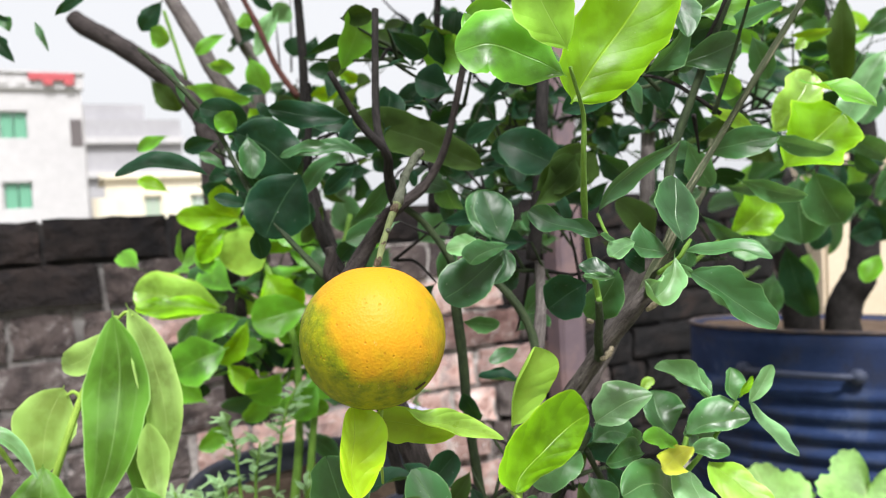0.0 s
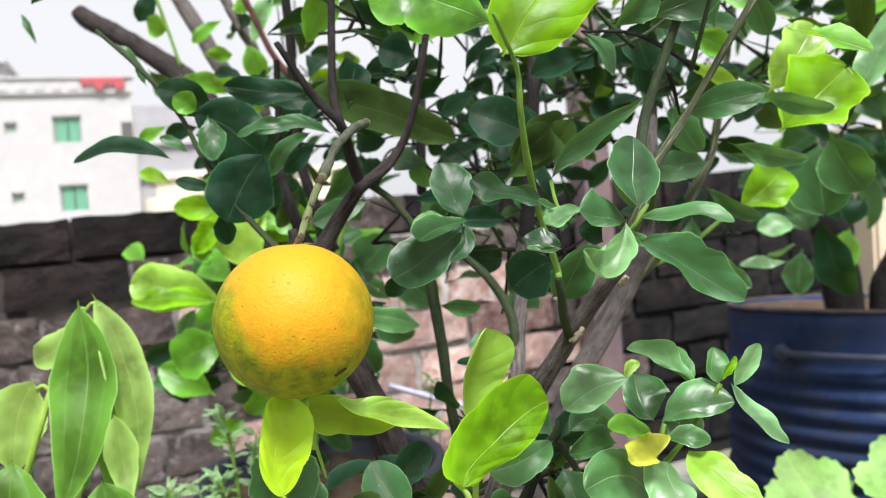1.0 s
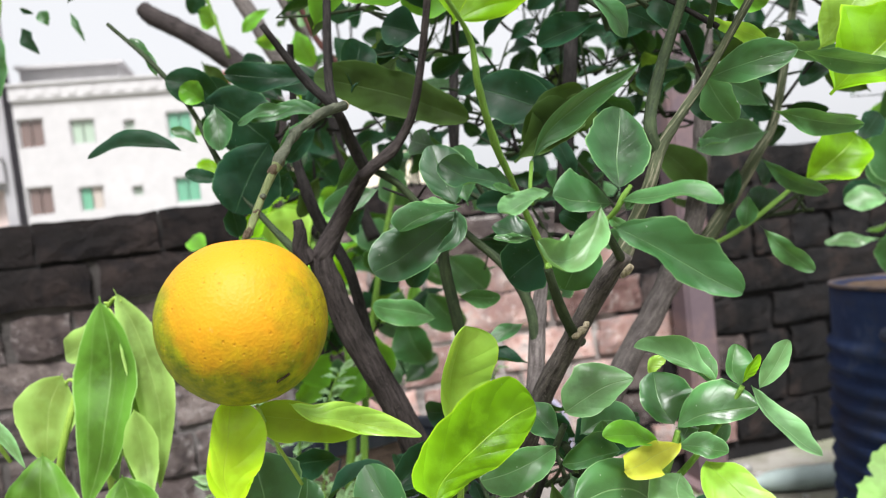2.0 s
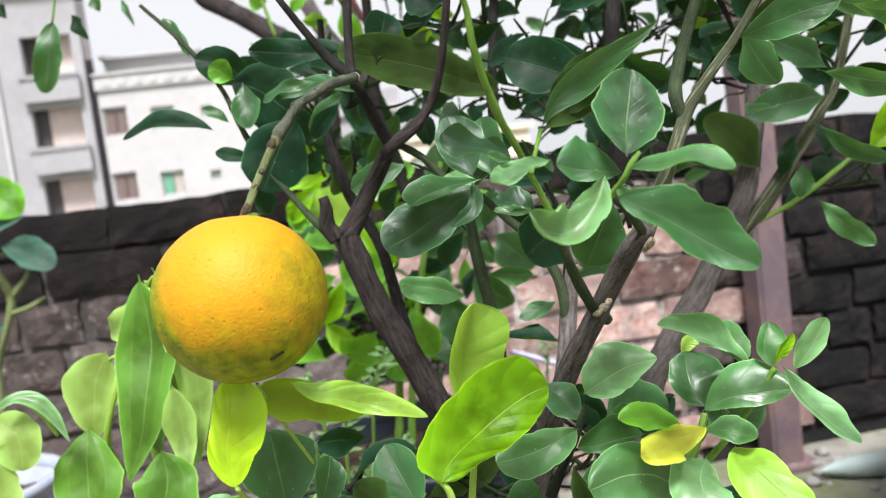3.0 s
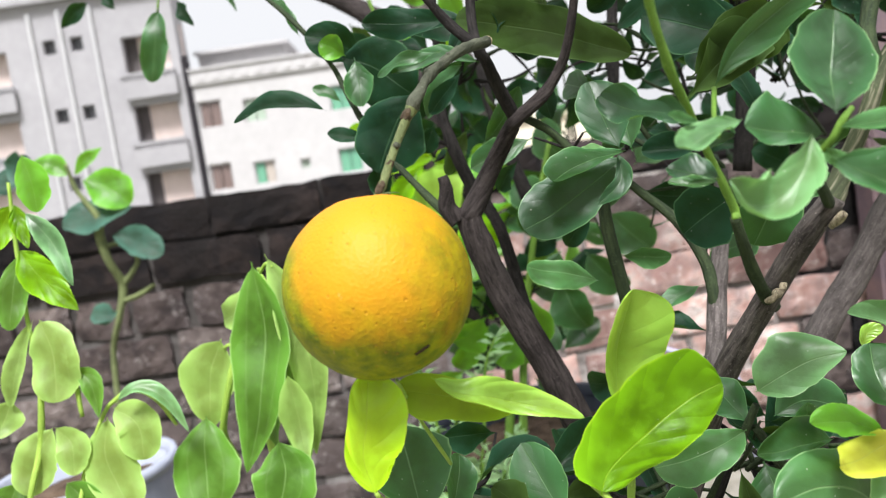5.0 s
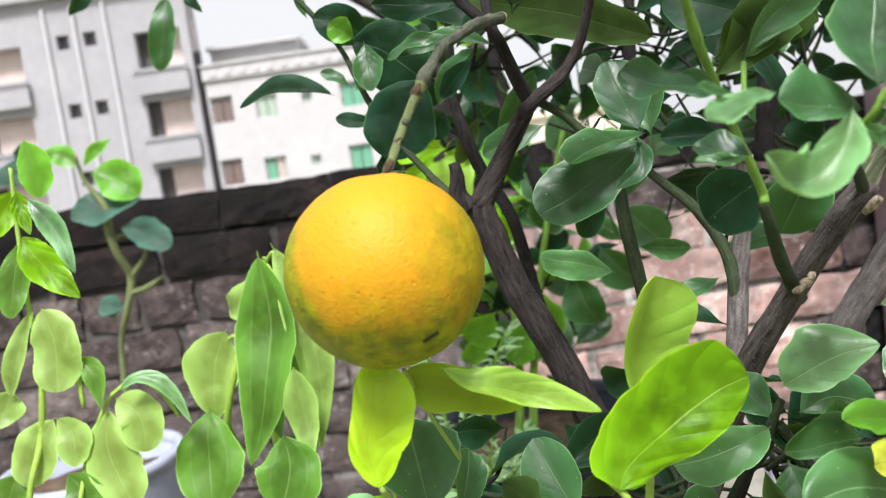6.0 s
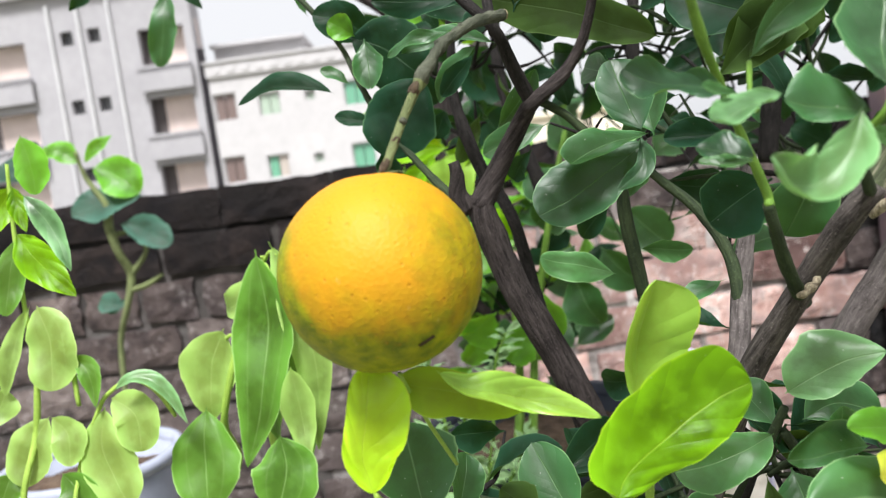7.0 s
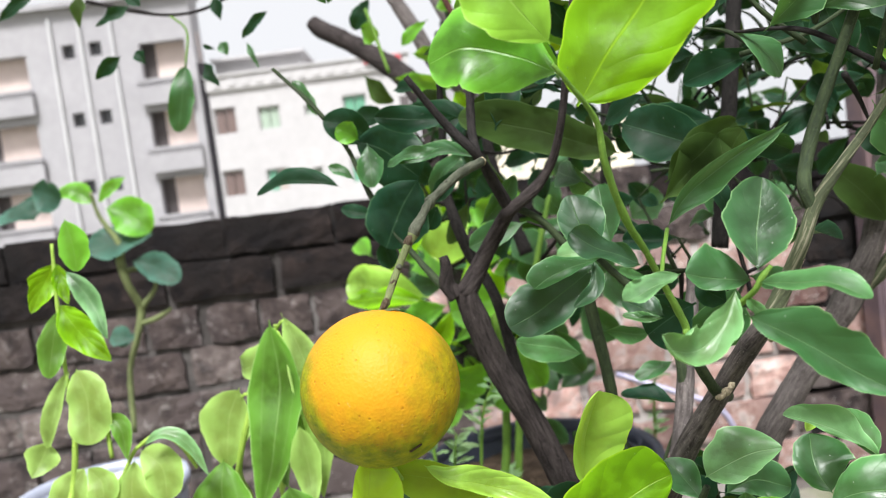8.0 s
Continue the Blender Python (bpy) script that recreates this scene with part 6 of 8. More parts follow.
blade(bay_plant, [(-0.2136, 0.4755, 0.7313), (-0.2101, 0.4716, 0.6917), (-0.2144, 0.4635, 0.6462), (-0.2251, 0.4530, 0.6066)], 0.0203, 0.0222, (0.3342, -0.9100, 0.2455), LEAF_BAY, fold=(0.35, 0.3), roll=(0.3, -0.2), wave=0.012, shape=BAY)
blade(bay_plant, [(-0.2070, 0.4807, 0.7348), (-0.1946, 0.4824, 0.7022), (-0.1868, 0.4809, 0.6576), (-0.1891, 0.4743, 0.6098)], 0.0126, 0.0146, (0.5111, -0.8423, 0.1712), LEAF_BAY2, fold=(0.1, 0.1), shape=BAY, wave=0.008)
leaf(bay_plant, (-0.2198, 0.4902, 0.7176), (-0.2355, 0.4869, 0.6007), 0.0191, (0.1423, -0.9898, 0.0084), LEAF_BAY2, bow=-0.03, fold=0.1, wave=0.01, shape=BAY)
leaf(bay_plant, (-0.2173, 0.4883, 0.7192), (-0.2569, 0.4929, 0.6937), 0.0203, (-0.2352, -0.9527, 0.1926), LEAF_BAY2, bow=0.16, fold=0.1, wave=0.02, shape=OVAL, curve=-0.14)
blade(bay_plant, [(-0.2477, 0.4762, 0.6848), (-0.2588, 0.4731, 0.6616), (-0.2638, 0.4717, 0.6275)], 0.0184, 0.0194, (0.4253, -0.8745, 0.2332), LEAF_BAY2, fold=(0.15, 0.1), wave=0.01, shape=BAY)
blade(bay_plant, [(-0.2556, 0.4592, 0.6401), (-0.2541, 0.4507, 0.6157), (-0.2505, 0.4425, 0.5844)], 0.0210, 0.0210, (0.4245, -0.8274, 0.3677), LEAF_BAY, fold=(0.2, 0.2), roll=(-0.4, -0.4), wave=0.012)
leaf(bay_plant, (-0.2271, 0.4847, 0.6632), (-0.2262, 0.4824, 0.6095), 0.0223, (0.2595, -0.9646, 0.0467), LEAF_BAY, bow=-0.05, fold=0.12, wave=0.01, shape=BAY)
blade(bay_plant, [(-0.2102, 0.4892, 0.6736), (-0.2060, 0.4859, 0.6389), (-0.2034, 0.4811, 0.5961)], 0.0130, 0.0140, (0.5862, -0.8080, 0.0594), LEAF_BAY, fold=(0.2, 0.2), shape=BAY, wave=0.01)
blade(bay_plant, [(-0.1955, 0.4486, 0.6279), (-0.1921, 0.4456, 0.6094), (-0.1966, 0.4387, 0.5876)], 0.0189, 0.0196, (0.5088, -0.7852, 0.3530), LEAF_BAY, fold=(0.2, 0.2), roll=(-0.4, -0.4), wave=0.012)
leaf(bay_plant, (-0.1899, 0.4601, 0.6635), (-0.1846, 0.4572, 0.6083), 0.0195, (0.4599, -0.8833, 0.0908), LEAF_BAY2, bow=-0.05, fold=0.12, wave=0.01, shape=BAY)
# smaller bay tree with yellow-green leaves
branch(bay_plant_small, "stem", [(-0.4147, 0.5234, 0.4447, 0.0022), (-0.3398, 0.3943, 0.5818, 0.0016), (-0.3325, 0.4039, 0.6461, 0.0020), (-0.3299, 0.4089, 0.6850, 0.0016), (-0.3329, 0.4107, 0.7182, 0.0013), (-0.3347, 0.4144, 0.7643, 0.0013), (-0.3350, 0.4177, 0.8004, 0.0010)], TWIG_LIME)
branch(bay_plant_small, "stem", [(-0.4107, 0.5252, 0.4441, 0.0022), (-0.3132, 0.4062, 0.5777, 0.0013), (-0.3126, 0.4102, 0.6169, 0.0013), (-0.2989, 0.4200, 0.6525, 0.0013), (-0.2905, 0.4248, 0.6626, 0.0013), (-0.2796, 0.4303, 0.6669, 0.0016), (-0.2682, 0.4347, 0.6593, 0.0016), (-0.2587, 0.4374, 0.6421, 0.0010)], TWIG_LIME)
branch(bay_plant_small, "leaf_stalk", [(-0.3287, 0.4097, 0.6881, 0.0007), (-0.3181, 0.4147, 0.6891, 0.0010), (-0.3115, 0.4167, 0.6789, 0.0016), (-0.3091, 0.4156, 0.6557, 0.0013)], TWIG_LIME)
blade(bay_plant_small, [(-0.3264, 0.4135, 0.7166), (-0.3193, 0.4121, 0.6971), (-0.3173, 0.4074, 0.6676)], 0.0158, 0.0135, (0.4260, -0.8604, 0.2796), LEAF_BAY2, fold=(0.15, 0.15), roll=(-0.2, -0.2), wave=0.015, shape=STRAP)
blade(bay_plant_small, [(-0.3300, 0.4120, 0.7171), (-0.3365, 0.4045, 0.6997), (-0.3429, 0.3958, 0.6688)], 0.0045, 0.0068, (0.5922, -0.7667, 0.2482), LEAF_BAY2, fold=(0.2, 0.2), wave=0.01)
blade(bay_plant_small, [(-0.3256, 0.4077, 0.6520), (-0.3331, 0.4000, 0.6370), (-0.3375, 0.3931, 0.6153)], 0.0128, 0.0150, (0.4257, -0.8447, 0.3245), LEAF_BAY2, fold=(0.15, 0.15), roll=(-0.2, -0.2), wave=0.01)
blade(bay_plant_small, [(-0.3243, 0.4082, 0.6518), (-0.3142, 0.4090, 0.6401), (-0.3129, 0.4052, 0.6233)], 0.0105, 0.0098, (0.4260, -0.8604, 0.2796), LEAF_BAY2, fold=(0.1, 0.2), wave=0.01)
blade(bay_plant_small, [(-0.2958, 0.4215, 0.6534), (-0.2966, 0.4159, 0.6283), (-0.2832, 0.4162, 0.5954)], 0.0173, 0.0150, (0.4245, -0.8274, 0.3677), LEAF_BAY2, fold=(0.15, 0.15), roll=(-0.2, -0.2), wave=0.01)
blade(bay_plant_small, [(-0.2918, 0.4238, 0.6581), (-0.2776, 0.4265, 0.6467), (-0.2745, 0.4231, 0.6260)], 0.0135, 0.0128, (0.4257, -0.8447, 0.3245), LEAF_BAY2, fold=(0.1, 0.15), wave=0.01, shape=STRAP)
blade(bay_plant_small, [(-0.3215, 0.4062, 0.6185), (-0.3123, 0.4067, 0.6071), (-0.3107, 0.4027, 0.5875)], 0.0143, 0.0135, (0.4236, -0.8867, 0.1856), LEAF_BAY, fold=(0.2, 0.2), wave=0.01)
blade(bay_plant_small, [(-0.3340, 0.4143, 0.7605), (-0.3196, 0.4162, 0.7403), (-0.3007, 0.4201, 0.7197)], 0.0114, 0.0114, (0.4260, -0.8604, 0.2796), LEAF_LIME, fold=(0.1, 0.1), wave=0.01, shape=BAY)
blade(bay_plant_small, [(-0.3284, 0.4189, 0.7820), (-0.3135, 0.4211, 0.7617), (-0.3024, 0.4208, 0.7343)], 0.0076, 0.0066, (0.4196, -0.7894, 0.4480), LEAF_PALE, fold=(0.2, 0.2), wave=0.01, shape=BAY)
blade(bay_plant_small, [(-0.3324, 0.4147, 0.7576), (-0.3354, 0.4091, 0.7420), (-0.3386, 0.4022, 0.7137)], 0.0090, 0.0090, (0.5920, -0.7908, 0.1554), LEAF_BAY, fold=(0.2, 0.2), wave=0.01)
leaf(bay_plant_small, (-0.3332, 0.4172, 0.7870), (-0.3236, 0.4135, 0.7600), 0.0109, (0.6129, -0.7234, 0.3179), LEAF_LIME, bow=-0.08, fold=0.14, wave=0.012, shape=BAY)
leaf(bay_plant_small, (-0.3482, 0.3944, 0.6223), (-0.3510, 0.3860, 0.6056), 0.0218, (0.6800, -0.6943, 0.2358), LEAF_BAY, bow=-0.08, fold=0.14, wave=0.012, shape=BAY)
blade(bay_plant_small, [(-0.3111, 0.4175, 0.6853), (-0.3008, 0.4185, 0.6754), (-0.2958, 0.4161, 0.6546)], 0.0076, 0.0057, (0.5922, -0.7667, 0.2482), LEAF_BAY, fold=(0.3, 0.3), wave=0.01, shape=BAY)
leaf(bay_plant_small, (-0.3338, 0.4170, 0.7871), (-0.3461, 0.4029, 0.7570), 0.0182, (0.7094, -0.7037, 0.0393), LEAF_LIME, bow=-0.08, fold=0.14, wave=0.012, shape=BAY)
leaf(bay_plant_small, (-0.3467, 0.3998, 0.6712), (-0.3528, 0.3896, 0.6512), 0.0218, (0.6847, -0.7117, 0.1573), LEAF_BAY2, bow=-0.08, fold=0.14, wave=0.012, shape=BAY)
blade(bay_plant_small, [(-0.2802, 0.4163, 0.6644), (-0.2683, 0.4224, 0.6703), (-0.2544, 0.4279, 0.6612), (-0.2436, 0.4308, 0.6403)], 0.0056, 0.0042, (0.3918, -0.6631, 0.6378), LEAF_PALE, fold=(0.3, 0.3), wave=0.008, shape=BAY)
blade(bay_plant_small, [(-0.3247, 0.4216, 0.8157), (-0.3208, 0.4217, 0.7987), (-0.3194, 0.4206, 0.7805)], 0.0113, 0.0090, (0.4245, -0.8274, 0.3677), LEAF_YOUNG, wave=0.015)
# squash seedling rooted in the wall
branch(wall_vine, "stem", [(-0.8969, 0.9619, 0.4776, 0.0045), (-0.8957, 0.9718, 0.5757, 0.0045), (-0.8734, 0.9764, 0.6325, 0.0053), (-0.8641, 0.9850, 0.6780, 0.0062), (-0.8638, 0.9669, 0.7184, 0.0061), (-0.8646, 0.9594, 0.7589, 0.0069), (-0.8567, 0.9548, 0.7889, 0.0051), (-0.8821, 0.9477, 0.8357, 0.0034), (-0.8840, 0.9395, 0.8748, 0.0025)], STALK)
branch(wall_vine, "leaf_stalk", [(-0.8641, 0.9850, 0.6780, 0.0044), (-0.8321, 0.9918, 0.7118, 0.0035), (-0.8403, 0.9903, 0.7350, 0.0026)], STALK)
branch(wall_vine, "leaf_stalk", [(-0.8681, 0.9809, 0.6538, 0.0035), (-0.8376, 0.9899, 0.6607, 0.0044), (-0.8116, 0.9975, 0.6734, 0.0026)], STALK)
branch(wall_vine, "leaf_stalk", [(-0.8720, 0.9654, 0.7414, 0.0044), (-0.8556, 0.9732, 0.7449, 0.0035), (-0.8396, 0.9805, 0.7450, 0.0026)], STALK)
blade(wall_vine, [(-0.8888, 0.9466, 0.8572), (-0.9142, 0.9372, 0.8798), (-0.9496, 0.9208, 0.8783)], 0.0174, 0.0174, (0.4196, -0.7894, 0.4480), LEAF_YOUNG, shape=BAY)
blade(wall_vine, [(-0.8825, 0.9496, 0.8579), (-0.8651, 0.9594, 0.8775), (-0.8402, 0.9723, 0.8925)], 0.0116, 0.0116, (0.4196, -0.7894, 0.4480), LEAF_YOUNG, shape=BAY)
blade(wall_vine, [(-0.8724, 0.9532, 0.8479), (-0.8439, 0.9652, 0.8351), (-0.8093, 0.9780, 0.8026)], 0.0325, 0.0325, (0.4196, -0.7894, 0.4480), LEAF_YOUNG)
blade(wall_vine, [(-0.8066, 0.9788, 0.7979), (-0.8553, 0.9559, 0.7941), (-0.9047, 0.9320, 0.7828)], 0.0290, 0.0290, (0.4121, -0.7483, 0.5198), LEAF_SQUASH)
blade(wall_vine, [(-0.8412, 0.9591, 0.7596), (-0.8088, 0.9728, 0.7462), (-0.7730, 0.9867, 0.7186)], 0.0244, 0.0244, (0.4196, -0.7894, 0.4480), LEAF_SQUASH)
blade(wall_vine, [(-0.8436, 0.9470, 0.6457), (-0.8579, 0.9395, 0.6350), (-0.8716, 0.9329, 0.6311)], 0.0093, 0.0093, (0.4196, -0.7894, 0.4480), LEAF_SQUASH)
leaf(wall_vine, (-0.8448, 0.9455, 0.6346), (-0.8798, 0.9307, 0.6470), 0.0335, (0.4825, -0.6986, 0.5284), LEAF_SQUASH, fold=0.1, wave=0.02, shape=BROAD, ragged=0.05)
leaf(wall_vine, (-0.9758, 0.9054, 0.8419), (-0.9966, 0.8987, 0.8709), 0.0942, (0.7653, -0.4696, 0.4403), LEAF_SQUASH, fold=0.1, wave=0.02, shape=BROAD, ragged=0.05)
leaf(wall_vine, (-0.9787, 0.9091, 0.8938), (-0.9339, 0.9272, 0.8696), 0.0523, (0.2893, -0.9417, -0.1717), LEAF_SQUASH, fold=0.1, wave=0.02, shape=BROAD, ragged=0.05)
# branch of a taller tree hanging in from above
branch(hanging_branch, "branch", [(-0.5205, 0.6515, 1.0413, 0.0021), (-0.4713, 0.6669, 1.0235, 0.0021), (-0.4415, 0.6764, 1.0149, 0.0016), (-0.4083, 0.6878, 1.0143, 0.0016), (-0.3739, 0.7006, 1.0254, 0.0016)], BARK_DARK)
branch(hanging_branch, "leaf_stalk", [(-0.4390, 0.6773, 1.0145, 0.0011), (-0.4231, 0.6810, 0.9950, 0.0011), (-0.4278, 0.6762, 0.9592, 0.0011)], TWIG_GREEN)
leaf(hanging_branch, (-0.4276, 0.6764, 0.9613), (-0.4409, 0.6661, 0.8967), 0.0239, (0.5806, -0.8141, 0.0102), LEAF_MID, bow=0.06, fold=0.12, shape=STRAP)
leaf(hanging_branch, (-0.4910, 0.6563, 0.9807), (-0.5187, 0.6450, 0.9606), 0.0163, (0.5068, -0.8310, -0.2291), LEAF_DARK_SHADED, shape=LANCE)
leaf(hanging_branch, (-0.4754, 0.6620, 0.9838), (-0.4667, 0.6637, 0.9691), 0.0131, (0.3649, -0.9246, 0.1096), LEAF_DARK_SHADED, shape=LANCE)
leaf(hanging_branch, (-0.3914, 0.6905, 0.9797), (-0.3852, 0.6915, 0.9659), 0.0131, (0.3336, -0.9386, 0.0880), LEAF_MID, shape=LANCE)
leaf(hanging_branch, (-0.3663, 0.6989, 0.9760), (-0.3554, 0.7001, 0.9476), 0.0068, (0.1768, -0.9839, 0.0254), LEAF_MID, shape=LANCE)
leaf(hanging_branch, (-0.4815, 0.6080, 1.0319), (-0.4843, 0.6042, 1.0001), 0.0137, (0.4993, -0.8646, 0.0571), LEAF_OLIVE, shape=LANCE)
leaf(hanging_branch, (-0.4388, 0.6261, 1.0151), (-0.4697, 0.6108, 0.9991), 0.0124, (0.3845, -0.9139, 0.1302), LEAF_DARK_SHADED, shape=LANCE)
leaf(hanging_branch, (-0.5204, 0.5907, 1.0374), (-0.5519, 0.5747, 1.0150), 0.0161, (0.4223, -0.9048, 0.0542), LEAF_DARK_SHADED, shape=LANCE)
leaf(hanging_branch, (-0.3652, 0.6594, 1.0128), (-0.3613, 0.6594, 0.9903), 0.0125, (0.2686, -0.9622, 0.0449), LEAF_DARK_SHADED, shape=LANCE)
leaf(hanging_branch, (-0.4292, 0.6303, 1.0127), (-0.4451, 0.6241, 1.0268), 0.0125, (0.5550, -0.7807, 0.2873), LEAF_DARK_SHADED, shape=LANCE)
leaf(hanging_branch, (-0.2720, 0.6071, 0.9710), (-0.3020, 0.6061, 0.9533), 0.0114, (0.0807, -0.9934, -0.0811), LEAF_DARK_SHADED, shape=LANCE)
leaf(hanging_branch, (-0.3611, 0.6254, 0.9469), (-0.3449, 0.6244, 0.9221), 0.0128, (-0.0337, -0.9993, 0.0172), LEAF_DARK_SHADED, shape=LANCE)
leaf(hanging_branch, (-0.3603, 0.6261, 0.9630), (-0.3468, 0.6259, 0.9563), 0.0049, (-0.1656, -0.9374, -0.3065), LEAF_DARK_SHADED, shape=LANCE)
# larger citrus further back
branch(rear_tree, "cut_limb", [(-0.4740, 1.0001, 1.0633, 0.0103), (-0.4585, 0.9996, 1.0492, 0.0125), (-0.4135, 0.9937, 1.0222, 0.0125), (-0.3464, 0.9820, 0.9730, 0.0138), (-0.3104, 0.9755, 0.9342, 0.0159), (-0.2933, 0.9640, 0.8961, 0.0157), (-0.2879, 0.9511, 0.8312, 0.0155), (-0.2792, 0.9465, 0.7247, 0.0170), (-0.2660, 0.9397, 0.5685, 0.0212)], BARK_PLUM)
branch(rear_tree, "limb", [(-0.3373, 0.9618, 1.0811, 0.0085), (-0.2998, 0.9590, 1.0121, 0.0099), (-0.2741, 0.9570, 0.9612, 0.0099), (-0.2343, 0.9550, 0.9097, 0.0099), (-0.2244, 0.9514, 0.8279, 0.0113), (-0.2453, 0.9454, 0.6947, 0.0141)], BARK_PALE)
branch(rear_tree, "limb", [(-0.2607, 0.9115, 1.0623, 0.0060), (-0.2397, 0.9095, 1.0143, 0.0060), (-0.2186, 0.9077, 0.9697, 0.0067), (-0.2138, 0.9049, 0.9058, 0.0080), (-0.2129, 0.9193, 0.7782, 0.0096)], BARK_PALE)
branch(rear_tree, "limb", [(-0.2080, 0.8103, 1.0297, 0.0024), (-0.1892, 0.8087, 0.9900, 0.0030), (-0.1707, 0.8068, 0.9444, 0.0030), (-0.1497, 0.8056, 0.9124, 0.0036)], BARK_RED)
branch(rear_tree, "limb", [(-0.1274, 0.7093, 0.9957, 0.0036), (-0.1251, 0.7068, 0.9382, 0.0042), (-0.1255, 0.7042, 0.8810, 0.0042), (-0.1255, 0.7019, 0.8289, 0.0047), (-0.1126, 0.6997, 0.7761, 0.0052), (-0.1014, 0.6982, 0.7391, 0.0062)], BARK_DARK)
branch(rear_tree, "twig", [(-0.2865, 0.8089, 1.0099, 0.0018), (-0.2764, 0.8073, 0.9737, 0.0018), (-0.2664, 0.8058, 0.9374, 0.0018)], TWIG_GREEN)
leaf(rear_tree, (-0.3050, 0.8600, 1.0370), (-0.3308, 0.8583, 1.0035), 0.0229, (0.0914, -0.9956, -0.0211), LEAF_DARK_SHADED, fold=0.12, wave=0.03)
leaf(rear_tree, (-0.3230, 0.8585, 1.0063), (-0.2997, 0.8580, 0.9911), 0.0269, (-0.2086, -0.9338, -0.2906), LEAF_YOUNG, fold=0.12, wave=0.03)
leaf(rear_tree, (-0.2362, 0.8586, 0.9955), (-0.2721, 0.8575, 0.9752), 0.0161, (0.0194, -0.9996, 0.0223), LEAF_YOUNG, fold=0.12, wave=0.03)
leaf(rear_tree, (-0.2601, 0.8570, 0.9619), (-0.2287, 0.8570, 0.9571), 0.0175, (-0.0733, -0.8719, -0.4842), LEAF_YOUNG, fold=0.12, wave=0.03)
leaf(rear_tree, (-0.3240, 0.8560, 0.9494), (-0.2911, 0.8546, 0.9129), 0.0242, (-0.1658, -0.9797, -0.1130), LEAF_OLIVE, fold=0.12, wave=0.03)
leaf(rear_tree, (-0.2897, 0.8558, 0.9400), (-0.2148, 0.8554, 0.9185), 0.0229, (-0.1213, -0.9068, -0.4036), LEAF_YOUNG, fold=0.12, wave=0.03)
leaf(rear_tree, (-0.2123, 0.8576, 0.9689), (-0.1954, 0.8559, 0.9270), 0.0296, (-0.1989, -0.9792, -0.0395), LEAF_YOUNG, fold=0.12, wave=0.03)
leaf(rear_tree, (-0.3052, 0.8533, 0.8852), (-0.3439, 0.8524, 0.8713), 0.0161, (-0.0196, -0.9928, 0.1184), LEAF_YOUNG, fold=0.12, wave=0.03)
leaf(rear_tree, (-0.3084, 0.8505, 0.8221), (-0.3425, 0.8509, 0.8365), 0.0175, (0.1587, -0.9027, 0.4000), LEAF_LIME, fold=0.12, wave=0.03)
leaf(rear_tree, (-0.2152, 0.8551, 0.9122), (-0.2003, 0.8544, 0.8924), 0.0202, (-0.2082, -0.9709, -0.1187), LEAF_LIME, fold=0.12, wave=0.03)
leaf(rear_tree, (-0.1711, 0.8606, 1.0301), (-0.2028, 0.8577, 0.9684), 0.0202, (-0.0220, -0.9980, 0.0589), LEAF_PALE, fold=0.12, wave=0.03)
leaf(rear_tree, (-0.1541, 0.8590, 0.9912), (-0.1617, 0.8579, 0.9663), 0.0269, (-0.0905, -0.9932, 0.0735), LEAF_DARK_SHADED, fold=0.12, wave=0.03)
leaf(rear_tree, (-0.1482, 0.8560, 0.9214), (-0.1132, 0.8565, 0.9259), 0.0202, (0.0758, -0.8614, -0.5022), LEAF_LIME, fold=0.12, wave=0.03)
leaf(rear_tree, (-0.2160, 0.8599, 1.0197), (-0.2106, 0.8590, 1.0005), 0.0202, (-0.1839, -0.9829, -0.0097), LEAF_YOUNG, fold=0.12, wave=0.03)
leaf(rear_tree, (-0.1185, 0.8573, 0.9451), (-0.0873, 0.8571, 0.9372), 0.0161, (-0.1214, -0.8772, -0.4644), LEAF_LIME, fold=0.12, wave=0.03)
leaf(rear_tree, (-0.2765, 0.8509, 0.8268), (-0.2328, 0.8507, 0.8150), 0.0296, (-0.0852, -0.9499, -0.3007), LEAF_DARK_SHADED, fold=0.12, wave=0.03)
leaf(rear_tree, (-0.2333, 0.8503, 0.8056), (-0.2717, 0.8497, 0.7981), 0.0202, (-0.0361, -0.9644, 0.2621), LEAF_DARK_SHADED, fold=0.12, wave=0.03)
leaf(rear_tree, (-0.2032, 0.8492, 0.7756), (-0.2364, 0.8476, 0.7456), 0.0296, (-0.1043, -0.9805, 0.1667), LEAF_DARK_SHADED, fold=0.12, wave=0.03)
leaf(rear_tree, (-0.2126, 0.8519, 0.8393), (-0.1623, 0.8493, 0.7703), 0.0538, (-0.1697, -0.9818, -0.0856), LEAF_DARK_SHADED, fold=0.12, wave=0.03)
leaf(rear_tree, (-0.2292, 0.8538, 0.8844), (-0.1650, 0.8523, 0.8400), 0.0606, (-0.1814, -0.9562, -0.2299), LEAF_DARK_SHADED, fold=0.12, wave=0.03)
leaf(rear_tree, (-0.1851, 0.8594, 1.0055), (-0.1651, 0.8604, 1.0234), 0.0269, (0.4392, -0.7794, -0.4468), LEAF_PALE, fold=0.12, wave=0.03)
leaf(rear_tree, (-0.1352, 0.8591, 0.9903), (-0.1431, 0.8577, 0.9590), 0.0161, (-0.1219, -0.9896, 0.0763), LEAF_DARK_SHADED, fold=0.12, wave=0.03)
